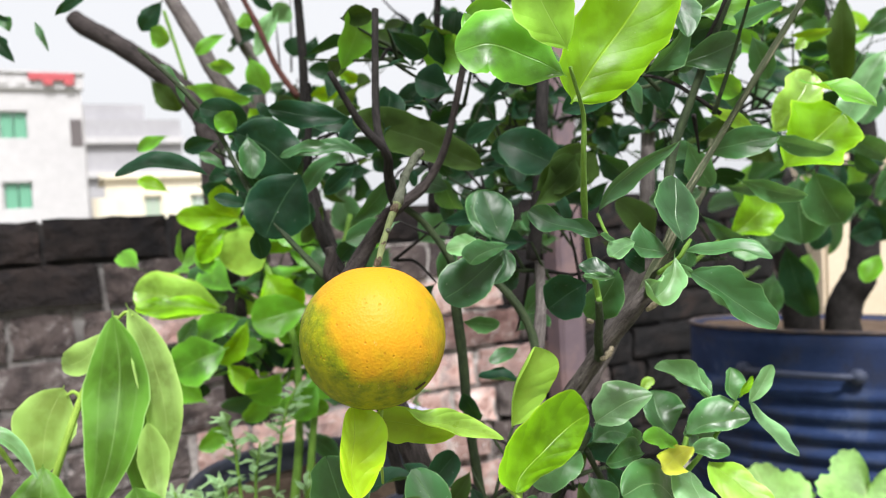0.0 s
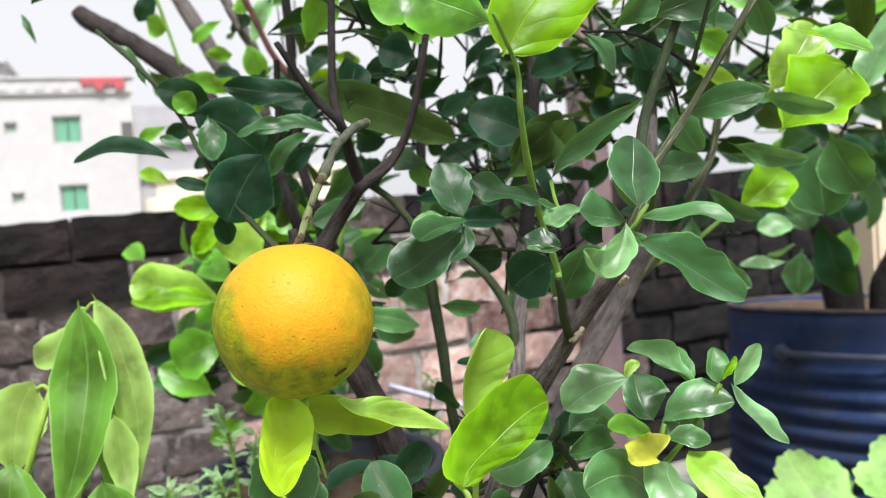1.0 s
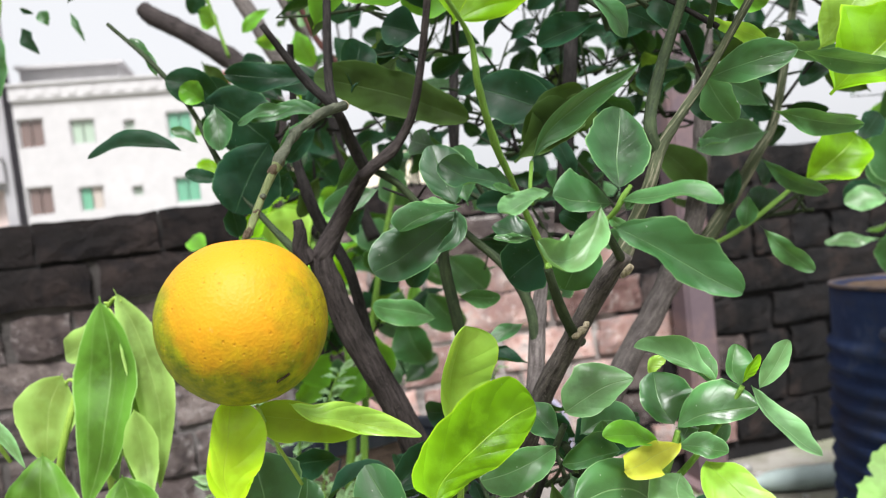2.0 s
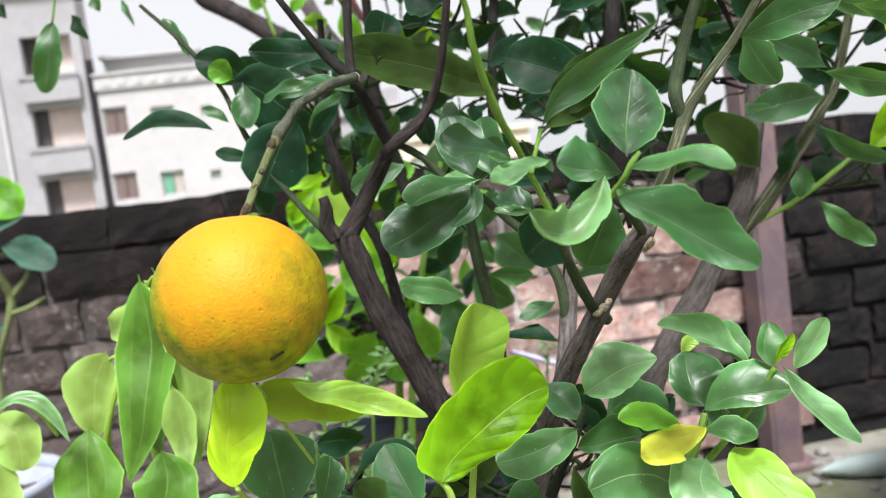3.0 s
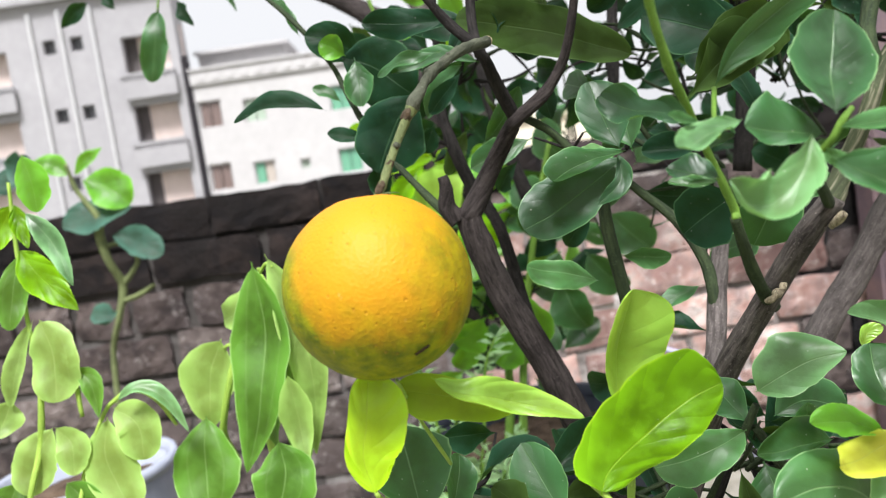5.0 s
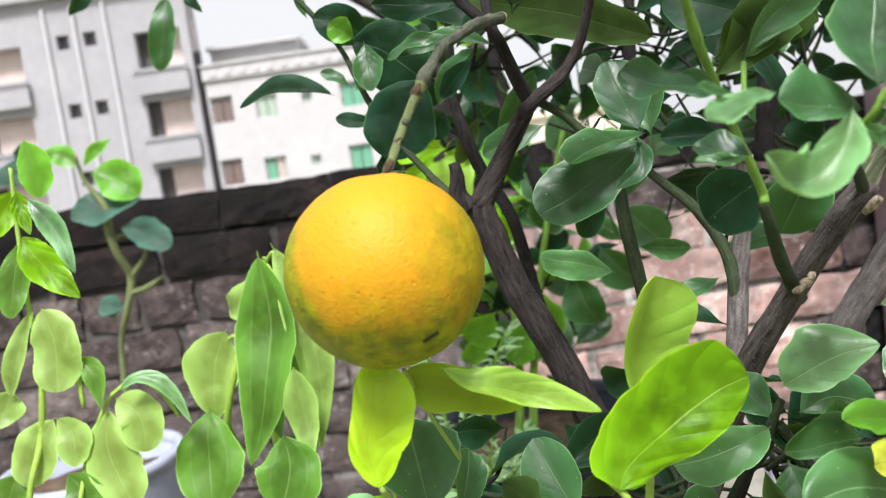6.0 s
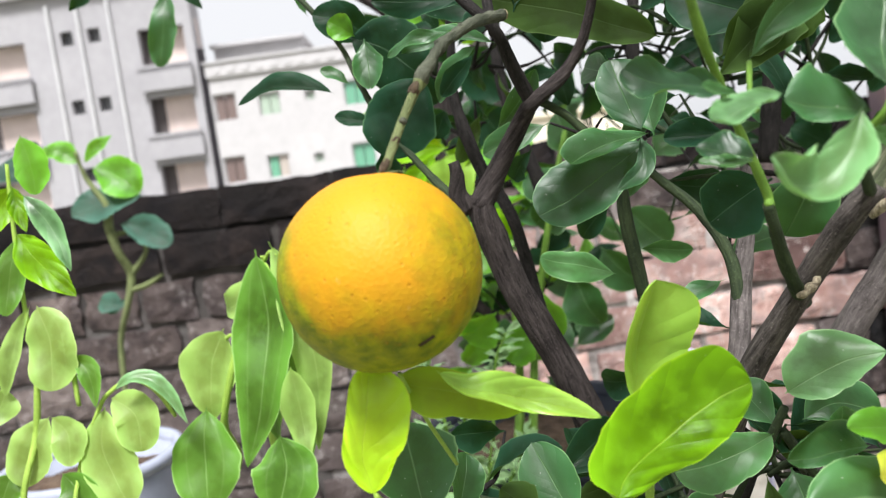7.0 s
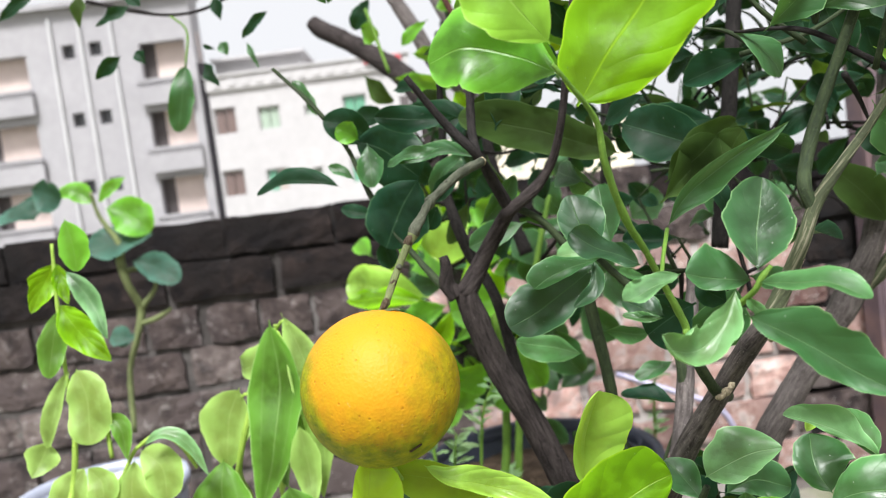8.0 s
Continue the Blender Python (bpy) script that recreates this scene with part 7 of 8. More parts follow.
# tree in the drum
branch(drum_tree, "trunk", [(0.6461, 1.3927, 0.4774, 0.0333), (0.6379, 1.3991, 0.6236, 0.0312), (0.6214, 1.4027, 0.7078, 0.0292), (0.6070, 1.4081, 0.8336, 0.0271)], BARK_DARK)
branch(drum_tree, "trunk", [(0.7137, 1.3930, 0.4739, 0.0312), (0.7242, 1.3977, 0.5775, 0.0292), (0.7478, 1.3806, 0.6403, 0.0267), (0.7581, 1.3851, 0.7424, 0.0246), (0.7573, 1.3933, 0.9273, 0.0246), (0.6829, 1.3689, 1.0677, 0.0221), (0.6629, 1.3732, 1.1692, 0.0221)], BARK_DARK)
leaf(drum_tree, (0.3010, 0.6237, 0.8021), (0.3219, 0.6220, 0.7586), 0.0401, (-0.5813, -0.7752, -0.2472), LEAF_MID, fold=0.12, wave=0.02, shape=OVAL)
leaf(drum_tree, (0.3182, 0.7531, 0.7812), (0.3383, 0.7513, 0.7383), 0.0347, (-0.5428, -0.8100, -0.2220), LEAF_MID, fold=0.12, wave=0.02, shape=OVAL)
leaf(drum_tree, (0.3530, 0.6711, 0.9590), (0.3487, 0.6673, 0.8747), 0.0244, (-0.6721, -0.7374, 0.0672), LEAF_OLIVE, fold=0.12, wave=0.02, shape=OVAL)
leaf(drum_tree, (0.3684, 0.6285, 0.9001), (0.3239, 0.6253, 0.8341), 0.0258, (-0.4711, -0.8067, 0.3569), LEAF_PALE, fold=0.12, wave=0.02, shape=OVAL)
leaf(drum_tree, (0.3879, 0.7100, 0.9275), (0.4201, 0.7110, 0.9466), 0.0216, (0.1056, -0.9868, -0.1224), LEAF_MID, fold=0.12, wave=0.02, shape=OVAL)
leaf(drum_tree, (0.4646, 0.8094, 0.8998), (0.4444, 0.8072, 0.8532), 0.0246, (-0.5815, -0.7606, 0.2888), LEAF_MID, fold=0.12, wave=0.02, shape=OVAL)
leaf(drum_tree, (0.5256, 1.0023, 0.7242), (0.5709, 1.0032, 0.7368), 0.0385, (0.0363, -0.9975, -0.0614), LEAF_DARK_SHADED, fold=0.12, wave=0.02, shape=OVAL)
leaf(drum_tree, (0.5040, 1.0028, 0.7402), (0.4802, 1.0014, 0.7117), 0.0308, (-0.4491, -0.7917, 0.4142), LEAF_DARK_SHADED, fold=0.12, wave=0.02, shape=OVAL)
leaf(drum_tree, (0.5690, 1.0015, 0.6997), (0.5448, 0.9998, 0.6637), 0.0277, (-0.5446, -0.7360, 0.4022), LEAF_YOUNG, fold=0.12, wave=0.02, shape=OVAL)
leaf(drum_tree, (0.4305, 0.9113, 0.9463), (0.4622, 0.9100, 0.9112), 0.0277, (-0.4933, -0.7634, -0.4169), LEAF_DARK_SHADED, fold=0.12, wave=0.02, shape=OVAL)
leaf(drum_tree, (0.4878, 1.1017, 0.7151), (0.5232, 1.0972, 0.6069), 0.0508, (-0.5790, -0.8002, -0.1561), LEAF_DARK_SHADED, fold=0.12, wave=0.02, shape=OVAL)
leaf(drum_tree, (0.4067, 1.0017, 0.7304), (0.3684, 1.0005, 0.7100), 0.0385, (-0.2017, -0.8801, 0.4299), LEAF_DARK_SHADED, fold=0.12, wave=0.02, shape=OVAL)
leaf(drum_tree, (0.5576, 1.0044, 0.7672), (0.5850, 1.0026, 0.7212), 0.0462, (-0.5655, -0.7658, -0.3064), LEAF_DARK_SHADED, fold=0.12, wave=0.02, shape=OVAL)
leaf(drum_tree, (0.4792, 0.9074, 0.8500), (0.5246, 0.9064, 0.8209), 0.0347, (-0.3155, -0.8273, -0.4649), LEAF_MID, fold=0.12, wave=0.02, shape=OVAL)
leaf(drum_tree, (0.4884, 0.9549, 0.7912), (0.5300, 0.9545, 0.7749), 0.0366, (-0.1682, -0.8979, -0.4068), LEAF_DARK_SHADED, fold=0.12, wave=0.02, shape=OVAL)
leaf(drum_tree, (0.3802, 0.9025, 0.7182), (0.3359, 0.8994, 0.7187), 0.0292, (0.0636, -0.8346, 0.5471), LEAF_PALE, fold=0.1)
leaf(drum_tree, (0.3845, 0.9014, 0.6926), (0.3756, 0.8982, 0.6426), 0.0321, (-0.5091, -0.8481, 0.1467), LEAF_MID, fold=0.1)
leaf(drum_tree, (0.3707, 0.8997, 0.6779), (0.3139, 0.8958, 0.6793), 0.0161, (0.0709, -0.8113, 0.5804), LEAF_PALE, fold=0.1)
leaf(drum_tree, (0.3302, 0.7127, 0.8014), (0.3302, 0.7093, 0.7374), 0.0548, (-0.5415, -0.8395, 0.0450), LEAF_MID, fold=0.1, shape=OVAL)

# ---- the fruit ----
orange = thing("orange", (-0.0318, 0.3010, 0.733), "ripe orange citrus fruit with greenish lower flank hanging from its stalk", "fruit")
bm = bmesh.new()
bmesh.ops.create_uvsphere(bm, u_segments=96, v_segments=64, radius=0.0290)
for v in bm.verts:
    d = v.co.normalized()
    k = 1 + 0.008 * noise.noise(d * 1.6) + 0.003 * noise.noise(d * 7.0)
    dent = 0.0005 * math.exp(-((d.x**2 + d.y**2) / 0.03)) if d.z > 0 else 0.0006 * math.exp(-((d.x**2 + d.y**2) / 0.02))
    v.co = Vector((d.x, d.y, d.z * 0.975)) * (0.0290 * k - dent)
peel = part("peel", bm, PEEL, orange, smooth=True)
# small star of the calyx under the stalk
bm = bmesh.new()
c = bm.verts.new((0, 0, 0.0006))
ring = []
for k in range(20):
    r = 0.0042 if k % 4 == 0 else (0.0026 if k % 2 == 0 else 0.0034)
    a = 2 * math.pi * k / 20
    ring.append(bm.verts.new((r * math.cos(a), r * math.sin(a), -0.0004 if k % 4 == 0 else 0.0)))
for k in range(20):
    bm.faces.new((c, ring[k], ring[(k + 1) % 20]))
bmesh.ops.solidify(bm, geom=bm.faces[:], thickness=0.0009)
calyx = part("calyx", bm, STALK, orange, "pale green star-shaped calyx")
calyx.location = (0.0055, 0.0045, 0.0275)
stalk = branch(orange, "stalk", [(-0.0307, 0.3055, 0.7578, 0.00175), (-0.0298, 0.3063, 0.7602, 0.00135), (-0.0284, 0.3075, 0.7632, 0.00125), (-0.0269, 0.3111, 0.7693, 0.00130), (-0.0236, 0.3169, 0.7795, 0.00145), (-0.0214, 0.3191, 0.7840, 0.00160), (-0.0204, 0.3201, 0.7860, 0.00200)], STALK, knots=0.26)
branch(orange, "stalk", [(-0.0206, 0.3199, 0.7856, 0.00170), (-0.0203, 0.3205, 0.7864, 0.00245), (-0.0199, 0.3220, 0.7882, 0.00235), (-0.0190, 0.3257, 0.7916, 0.00160), (-0.0182, 0.3300, 0.7950, 0.00175), (-0.0175, 0.3335, 0.7973, 0.00215), (-0.0169, 0.3362, 0.7991, 0.00170), (-0.0141, 0.3559, 0.8067, 0.00195), (-0.0115, 0.3775, 0.8116, 0.00215)], STALK_GREY, knots=0.34)
for k, (x, y, z, ex, ey, ez) in enumerate([(-0.0199, 0.3212, 0.7872, -0.0016, -0.0014, 0.0016), (-0.0200, 0.3214, 0.7868, 0.0020, -0.0012, 0.0004), (-0.0176, 0.3330, 0.7970, -0.0014, -0.0010, 0.0020), (-0.0252, 0.3140, 0.7745, 0.0016, -0.0008, 0.0008), (-0.0155, 0.3460, 0.8030, 0.0003, -0.0012, 0.0020)]):
    branch(orange, "bud", [(x, y, z, 0.0012), (x + ex * 0.7, y + ey * 0.7, z + ez * 0.7, 0.0011), (x + ex, y + ey, z + ez, 0.0005)], STALK_GREY, sides=8, knots=0.3)
CORK = bark_material("corky_stalk", (0.155, 0.118, 0.080), (0.050, 0.036, 0.024), 0.6, 0.9, depth=0.003, speck=0.9)
for ring_r, run in [(0.00134, [(-0.0296, 0.3062, 0.7608), (-0.0288, 0.3070, 0.7622), (-0.0279, 0.3080, 0.7644)]), (0.00138, [(-0.0268, 0.3108, 0.7690), (-0.0262, 0.3118, 0.7704)]), (0.00172, [(-0.0222, 0.3180, 0.7824), (-0.0214, 0.3190, 0.7840), (-0.0206, 0.3198, 0.7856)])]:
    branch(orange, "corky_patch", [(p[0] - 0.0002, p[1] - 0.0002, p[2], ring_r * (0.80 if k in (0, len(run) - 1) else 1.0)) for k, p in enumerate(run)], CORK, sides=14, knots=0.55)
branch(orange, "cut_end", [(-0.0115, 0.3775, 0.8116, 0.00213), (-0.0113, 0.3786, 0.8119, 0.00197)], CUT_WOOD)
SCAR = bark_material("dry_scar", (0.05, 0.03, 0.016), (0.012, 0.009, 0.006), 0.3, 0.9)
branch(orange, "scar", [(-0.01521, 0.28579, 0.71471, 0.0002), (-0.01386, 0.28659, 0.71535, 0.0004), (-0.01252, 0.28742, 0.71612, 0.00035), (-0.01154, 0.28827, 0.71662, 0.0002)], SCAR, sides=8).name = "scar"

# ---- containers and other things on the terrace ----
def drum_at(x, y, r, top):
    d = thing("oil_drum", (x, y, 0), "dark blue painted steel drum with ribs and a rusty rim", "drum")
    prof = [(r * 0.985, 0.0), (r, 0.01)]
    z = 0.03
    while z < top - 0.098:
        prof += [(r, z), (r * 1.028, z + 0.006), (r * 1.038, z + 0.013), (r * 1.028, z + 0.020), (r, z + 0.026), (r, z + 0.031)]
        z += 0.0345
    prof += [(r, top - 0.03), (r, top), (r * 0.975, top), (r * 0.975, top - 0.06)]
    part("body", lathe(prof, 72, 0.002, 3), DRUM_BLUE, d, smooth=True)
    rim = [(r * 0.985, top - 0.004), (r * 1.008, top - 0.003), (r * 1.012, top + 0.001), (r * 1.004, top + 0.004), (r * 0.985, top + 0.003), (r * 0.985, top - 0.004)]
    part("rim", lathe(rim, 72, 0.002, 4), DRUM_RUST, d, "rusty rolled rim", smooth=True)
    bm = lathe([(0.0001, top - 0.012), (r * 0.5, top - 0.012), (r * 0.974, top - 0.007)], 48, 0.0)
    for v in bm.verts:
        v.co.z += 0.006 * noise.noise(v.co * 30)
    part("soil", bm, SOIL, d, "dry brown soil", smooth=True)
    # carrying handle on the flank that faces the terrace
    h = []
    for k in range(9):
        a = radians(212 + k * 4.6)
        lift = 0.012 + (0.016 if 0 < k < 8 else 0.0)
        h.append((x + (r + lift) * math.cos(a), y + (r + lift) * math.sin(a), top - 0.072, 0.0062))
    branch(d, "handle", h, STEEL, knots=0.0)
    for k in (0, 8):
        bm = bmesh.new()
        bmesh.ops.create_uvsphere(bm, u_segments=16, v_segments=10, radius=0.015, matrix=Matrix.Translation((h[k][0] - x, h[k][1] - y, h[k][2])) @ Matrix.Diagonal((1, 1, 0.9, 1)))
        part("handle_boss", bm, STEEL, d, smooth=True)
    # the drum leans back a little on the uneven roof
    away = Vector((x, y, 0)).normalized()
    lean = radians(5)
    d.matrix_basis = Matrix.Translation((x - away.x * top * math.sin(lean), y - away.y * top * math.sin(lean), r * math.sin(lean))) @ Matrix.Rotation(lean, 4, Vector((-away.y, away.x, 0)))
    return d


oil_drum = drum_at(0.786, 1.55, 0.285, 0.497)


def tub(name, x, y, r, top, mat, rimmat, label, category, soil=True, taper=0.86, z0=0.0):
    t = thing(name, (x, y, z0), label, category)
    h = top - z0
    prof = [(r * taper, 0.0), (r * (taper + 0.01), 0.006), (r * 0.97, h - 0.035), (r * 0.975, h - 0.03), (r * 0.985, h), (r * 0.94, h), (r * 0.93, h - 0.08)]
    part("body", lathe(prof, 56, 0.003, 7), mat, t, smooth=True)
    lip = [(r * 0.935, h - 0.010), (r * 1.02, h - 0.012), (r * 1.035, h - 0.004), (r * 1.02, h + 0.004), (r * 0.94, h + 0.003), (r * 0.935, h - 0.010)]
    part("rim", lathe(lip, 56, 0.003, 8), rimmat, t, smooth=True)
    if soil:
        bm = lathe([(0.0001, h - 0.022), (r * 0.3, h - 0.018), (r * 0.65, h - 0.026), (r * 0.931, h - 0.03)], 40)
        for v in bm.verts:
            v.co.z += 0.008 * noise.noise(v.co * 35)
        part("soil", bm, SOIL, t, "crumbly brown soil", smooth=True)
    return t


tub("plant_pot", -0.17, 0.86, 0.135, 0.49, POT_NAVY, POT_NAVY, "navy plastic plant pot filled with brown soil", "pot")
tub("plant_pot", 0.045, 0.50, 0.13, 0.46, POT_NAVY, POT_NAVY, "dark navy tub holding the citrus tree", "pot")
tub("bucket", -0.755, 0.77, 0.108, 0.468, BUCKET, BUCKET, "white plastic bucket used as a planter with soil", "bucket")
tub("plant_pot", -0.33, 0.60, 0.09, 0.40, CLAY, CLAY, "brown clay pot with the bay saplings", "pot")
tub("plant_pot", -0.33, 1.12, 0.15, 0.34, POT_NAVY, POT_NAVY, "dark pot of the taller citrus tree", "pot")

# square steel post against the parapet
post = thing("steel_post", (0, 0, 0), "maroon-primed square steel post standing against the parapet", "post")
bm = bmesh.new()
block(bm, (1.295, -0.105, 0.012), (1.372, -0.028, 1.62))
bmesh.ops.bevel(bm, geom=[e for e in bm.edges if abs(e.verts[0].co.z - e.verts[1].co.z) > 1], offset=0.008, segments=3, affect="EDGES")
part("shaft", bm, RUST_POST, post)
bm = bmesh.new()
block(bm, (1.265, -0.135, 0.002), (1.402, -0.012, 0.012))
part("base_plate", bm, RUST_POST, post)
post.matrix_basis = WALL

# pale pipe with a slanting cut end on the floor
floor_pipe = thing("plastic_pipe", (0.40, 2.02, 0.035), "pale green plastic pipe lying on the floor", "pipe")
branch(floor_pipe, "barrel", [(0.365, 1.89, 0.022, 0.003), (0.40, 1.90, 0.024, 0.016), (0.45, 1.91, 0.026, 0.025), (0.60, 1.94, 0.026, 0.026), (0.80, 1.98, 0.026, 0.026), (1.1, 2.04, 0.026, 0.026)], PALE_SHEET, knots=0.0)

rnd = random.Random(21)
for k in range(26):
    bm = bmesh.new()
    bmesh.ops.create_icosphere(bm, subdivisions=2, radius=1.0)
    r = rnd.uniform(0.006, 0.022)
    for v in bm.verts:
        v.co = Vector((v.co.x * r, v.co.y * r * rnd.uniform(0.9, 1.1), v.co.z * r * 0.6)) * (1 + 0.25 * noise.noise(v.co * 1.7 + Vector((k, 0, 0))))
    ob = part("pebble", bm, PEBBLE, None, smooth=True)
    ob.location = (rnd.uniform(0.24, 0.62), rnd.uniform(1.82, 2.05), r * 0.4)
    tagged(ob, "small pale rubble stone on the mossy floor", "stone", "rubble on the floor")

# thin conduit bent over behind the trunks
CONDUIT = rough_material("lavender_plastic", [(0.36, 0.34, 0.48), (0.46, 0.44, 0.58)], 60.0, 0.45, 0.0004)
plastic_conduit = thing("plastic_conduit", (0.025, 1.1, 0.0), "thin pale lavender plastic conduit bent over behind the trunks", "conduit")
branch(plastic_conduit, "pipe", [(-0.125, 1.1, 0.5225, 0.004), (-0.048, 1.1, 0.496, 0.004), (-0.005, 1.1, 0.480, 0.004), (0.018, 1.1, 0.455, 0.004), (0.025, 1.1, 0.40, 0.004), (0.025, 1.1, 0.2, 0.004), (0.025, 1.1, 0.0, 0.004)], CONDUIT, sides=12, knots=0.0)

# ---- narrow-leaved herbs in the pots ----
herb_mat = leaf_material("leaf_herb", (0.20, 0.34, 0.16), (0.34, 0.48, 0.28), 0.5, 0.25, (0.25, 0.45, 0.1))


def herb(x, y, z, tall, lean, seed, label):
    """A weedy sprig: thin stem with whorls of narrow leaves."""
    rnd = random.Random(seed)
    h = thing("herb", (x, y, z), label, "herb", "herbs in the pots")
    pts = [(x, y, z - 0.03, 0.0016), (x + lean[0] * 0.4, y + lean[1] * 0.4, z + tall * 0.5, 0.0014), (x + lean[0], y + lean[1], z + tall, 0.0009)]
    branch(h, "stem", pts, TWIG_GREEN, sides=8)
    line = spline(pts, 6)
    for q in line[3:]:
        for k in range(rnd.choice((0, 2, 3, 4))):
            a = rnd.uniform(0, 6.28)
            d = Vector((math.cos(a), math.sin(a), rnd.uniform(-0.1, 0.9))).normalized()
            b = Vector(q[:3])
            ln = rnd.uniform(0.009, 0.024)
            leaf(h, b, b + d * ln, ln * rnd.uniform(0.2, 0.34), (rnd.uniform(-0.5, 0.5), -0.6, 0.8), herb_mat, bow=0.15, shape=LANCE)
    return h


def lobed_leaf(parent, centre, size, normal, turn, seed):
    """A broad leaf with pointed lobes and a toothed margin."""
    rnd = random.Random(seed)
    up = Vector(normal).normalized()
    side = up.cross(Vector((0, 0, 1))).normalized()
    fwd = side.cross(up)
    verts, faces, uvs = [Vector(centre)], [], [(0.5, 0.02)]
    n = 70
    for frac in (0.35, 0.7, 1.0):
        for k in range(n):
            a = 2 * math.pi * k / n
            lobes = 0.74 + 0.26 * abs(math.cos(2.5 * a)) ** 0.8 + (0.035 * math.sin(24 * a + seed) if frac == 1.0 else 0)
            gap = 1 - 0.75 * math.exp(-((a - math.pi) / 0.22) ** 2)
            r = size * frac * (1 + (lobes * gap - 1) * frac)
            c = a + turn
            z = 0.10 * size * math.sin(3 * a + seed) * frac**2 + 0.12 * size * frac**2
            verts.append(Vector(centre) + side * r * math.sin(c) + fwd * r * math.cos(c) + up * z)
            uvs.append((0.5 + 0.4 * frac * math.sin(a), 0.5 + 0.45 * frac * math.cos(a)))
    for k in range(n):
        faces.append((0, 1 + k, 1 + (k + 1) % n))
        for g in (0, 1):
            o = 1 + g * n
            faces.append((o + k, o + n + k, o + n + (k + 1) % n, o + (k + 1) % n))
    ob = mesh_object("leaf", verts, faces, LEAF_LOBED, parent, smooth=True)
    layer = ob.data.uv_layers.new(name="blade")
    for loop in ob.data.loops:
        layer.data[loop.index].uv = uvs[loop.vertex_index]
    return ob


lobed_plant = thing("lobed_herb", (0.33, 0.97, 0.0), "pale green plant with toothed lobed leaves", "plant")
lobed_leaf(lobed_plant, (0.383, 0.907, 0.405), 0.056, (0.05, -0.75, 0.65), 0.3, 3)
lobed_leaf(lobed_plant, (0.488, 0.908, 0.411), 0.06, (0.05, -0.75, 0.65), 2.6, 4)
lobed_leaf(lobed_plant, (0.564, 0.957, 0.377), 0.05, (0.05, -0.75, 0.65), 1.2, 5)
lobed_leaf(lobed_plant, (0.353, 0.935, 0.353), 0.05, (0.05, -0.75, 0.65), 0.9, 6)
branch(lobed_plant, "leaf_stalk", [(0.383, 0.907, 0.405, 0.0016), (0.412, 0.920, 0.361, 0.002), (0.441, 0.932, 0.278, 0.0025)], TWIG_LIME)
branch(lobed_plant, "leaf_stalk", [(0.488, 0.908, 0.411, 0.0016), (0.464, 0.920, 0.364, 0.002), (0.441, 0.932, 0.278, 0.0025)], TWIG_LIME)
branch(lobed_plant, "leaf_stalk", [(0.564, 0.957, 0.377, 0.0016), (0.503, 0.945, 0.347, 0.002), (0.441, 0.932, 0.278, 0.0025)], TWIG_LIME)
branch(lobed_plant, "leaf_stalk", [(0.353, 0.935, 0.353, 0.0016), (0.397, 0.933, 0.335, 0.002), (0.441, 0.932, 0.278, 0.0025)], TWIG_LIME)
branch(lobed_plant, "stem", [(0.441, 0.932, 0.288, 0.003), (0.441, 0.942, 0.25, 0.0035), (0.33, 0.97, 0.002, 0.004)], TWIG_GREEN)
herb(-0.191, 0.652, 0.564, 0.05, (-0.01, 0), 1, "weedy herb sprig with narrow pale green leaves")
herb(-0.204, 0.649, 0.485, 0.07, (0, 0), 2, "weedy herb sprig with narrow pale green leaves")
herb(-0.190, 0.688, 0.440, 0.09, (0.02, 0), 3, "weedy herb sprig with narrow pale green leaves")
herb(-0.170, 0.693, 0.563, 0.06, (0.02, 0.01), 4, "weedy herb sprig with narrow pale green leaves")
herb(-0.229, 0.649, 0.487, 0.06, (-0.02, 0), 5, "weedy herb sprig with narrow pale green leaves")
herb(-0.147, 0.709, 0.471, 0.06, (0, 0), 6, "weedy herb sprig with narrow pale green leaves")
herb(-0.185, 0.663, 0.518, 0.07, (0.01, 0), 7, "weedy herb sprig with narrow pale green leaves")
herb(-0.198, 0.634, 0.489, 0.06, (-0.02, 0), 8, "weedy herb sprig with narrow pale green leaves")
herb(-0.164, 0.624, 0.473, 0.07, (0.02, 0), 9, "weedy herb sprig with narrow pale green leaves")
herb(-0.150, 0.632, 0.474, 0.06, (0.02, 0), 10, "weedy herb sprig with narrow pale green leaves")
herb(-0.192, 0.659, 0.495, 0.06, (-0.02, 0), 11, "weedy herb sprig with narrow pale green leaves")
herb(-0.058, 0.959, 0.479, 0.08, (0.01, 0), 12, "weedy herb sprig with narrow pale green leaves")
herb(-0.117, 0.632, 0.460, 0.06, (0, 0), 13, "weedy herb sprig with narrow pale green leaves")
herb(-0.224, 0.610, 0.516, 0.05, (-0.01, 0), 14, "weedy herb sprig with narrow pale green leaves")

# ---- inner foliage of the trees, its shade put into the dark leaf colour ----
spray(lime_shrub, (-0.239, 0.858, 0.755), (0.07, 0.056, 0.056), 8, 0.055, [LEAF_LIME, LEAF_YOUNG, LEAF_YOUNG, LEAF_MID], 100)
spray(lime_shrub, (-0.285, 0.876, 0.717), (0.07, 0.056, 0.056), 7, 0.055, [LEAF_LIME, LEAF_YOUNG, LEAF_YOUNG, LEAF_MID], 101)
spray(lime_shrub, (-0.203, 0.856, 0.702), (0.07, 0.056, 0.056), 9, 0.055, [LEAF_LIME, LEAF_YOUNG, LEAF_YOUNG, LEAF_MID], 102)
spray(lime_shrub, (-0.249, 0.893, 0.646), (0.07, 0.056, 0.056), 9, 0.055, [LEAF_DARK_SHADED, LEAF_YOUNG, LEAF_MID], 103)
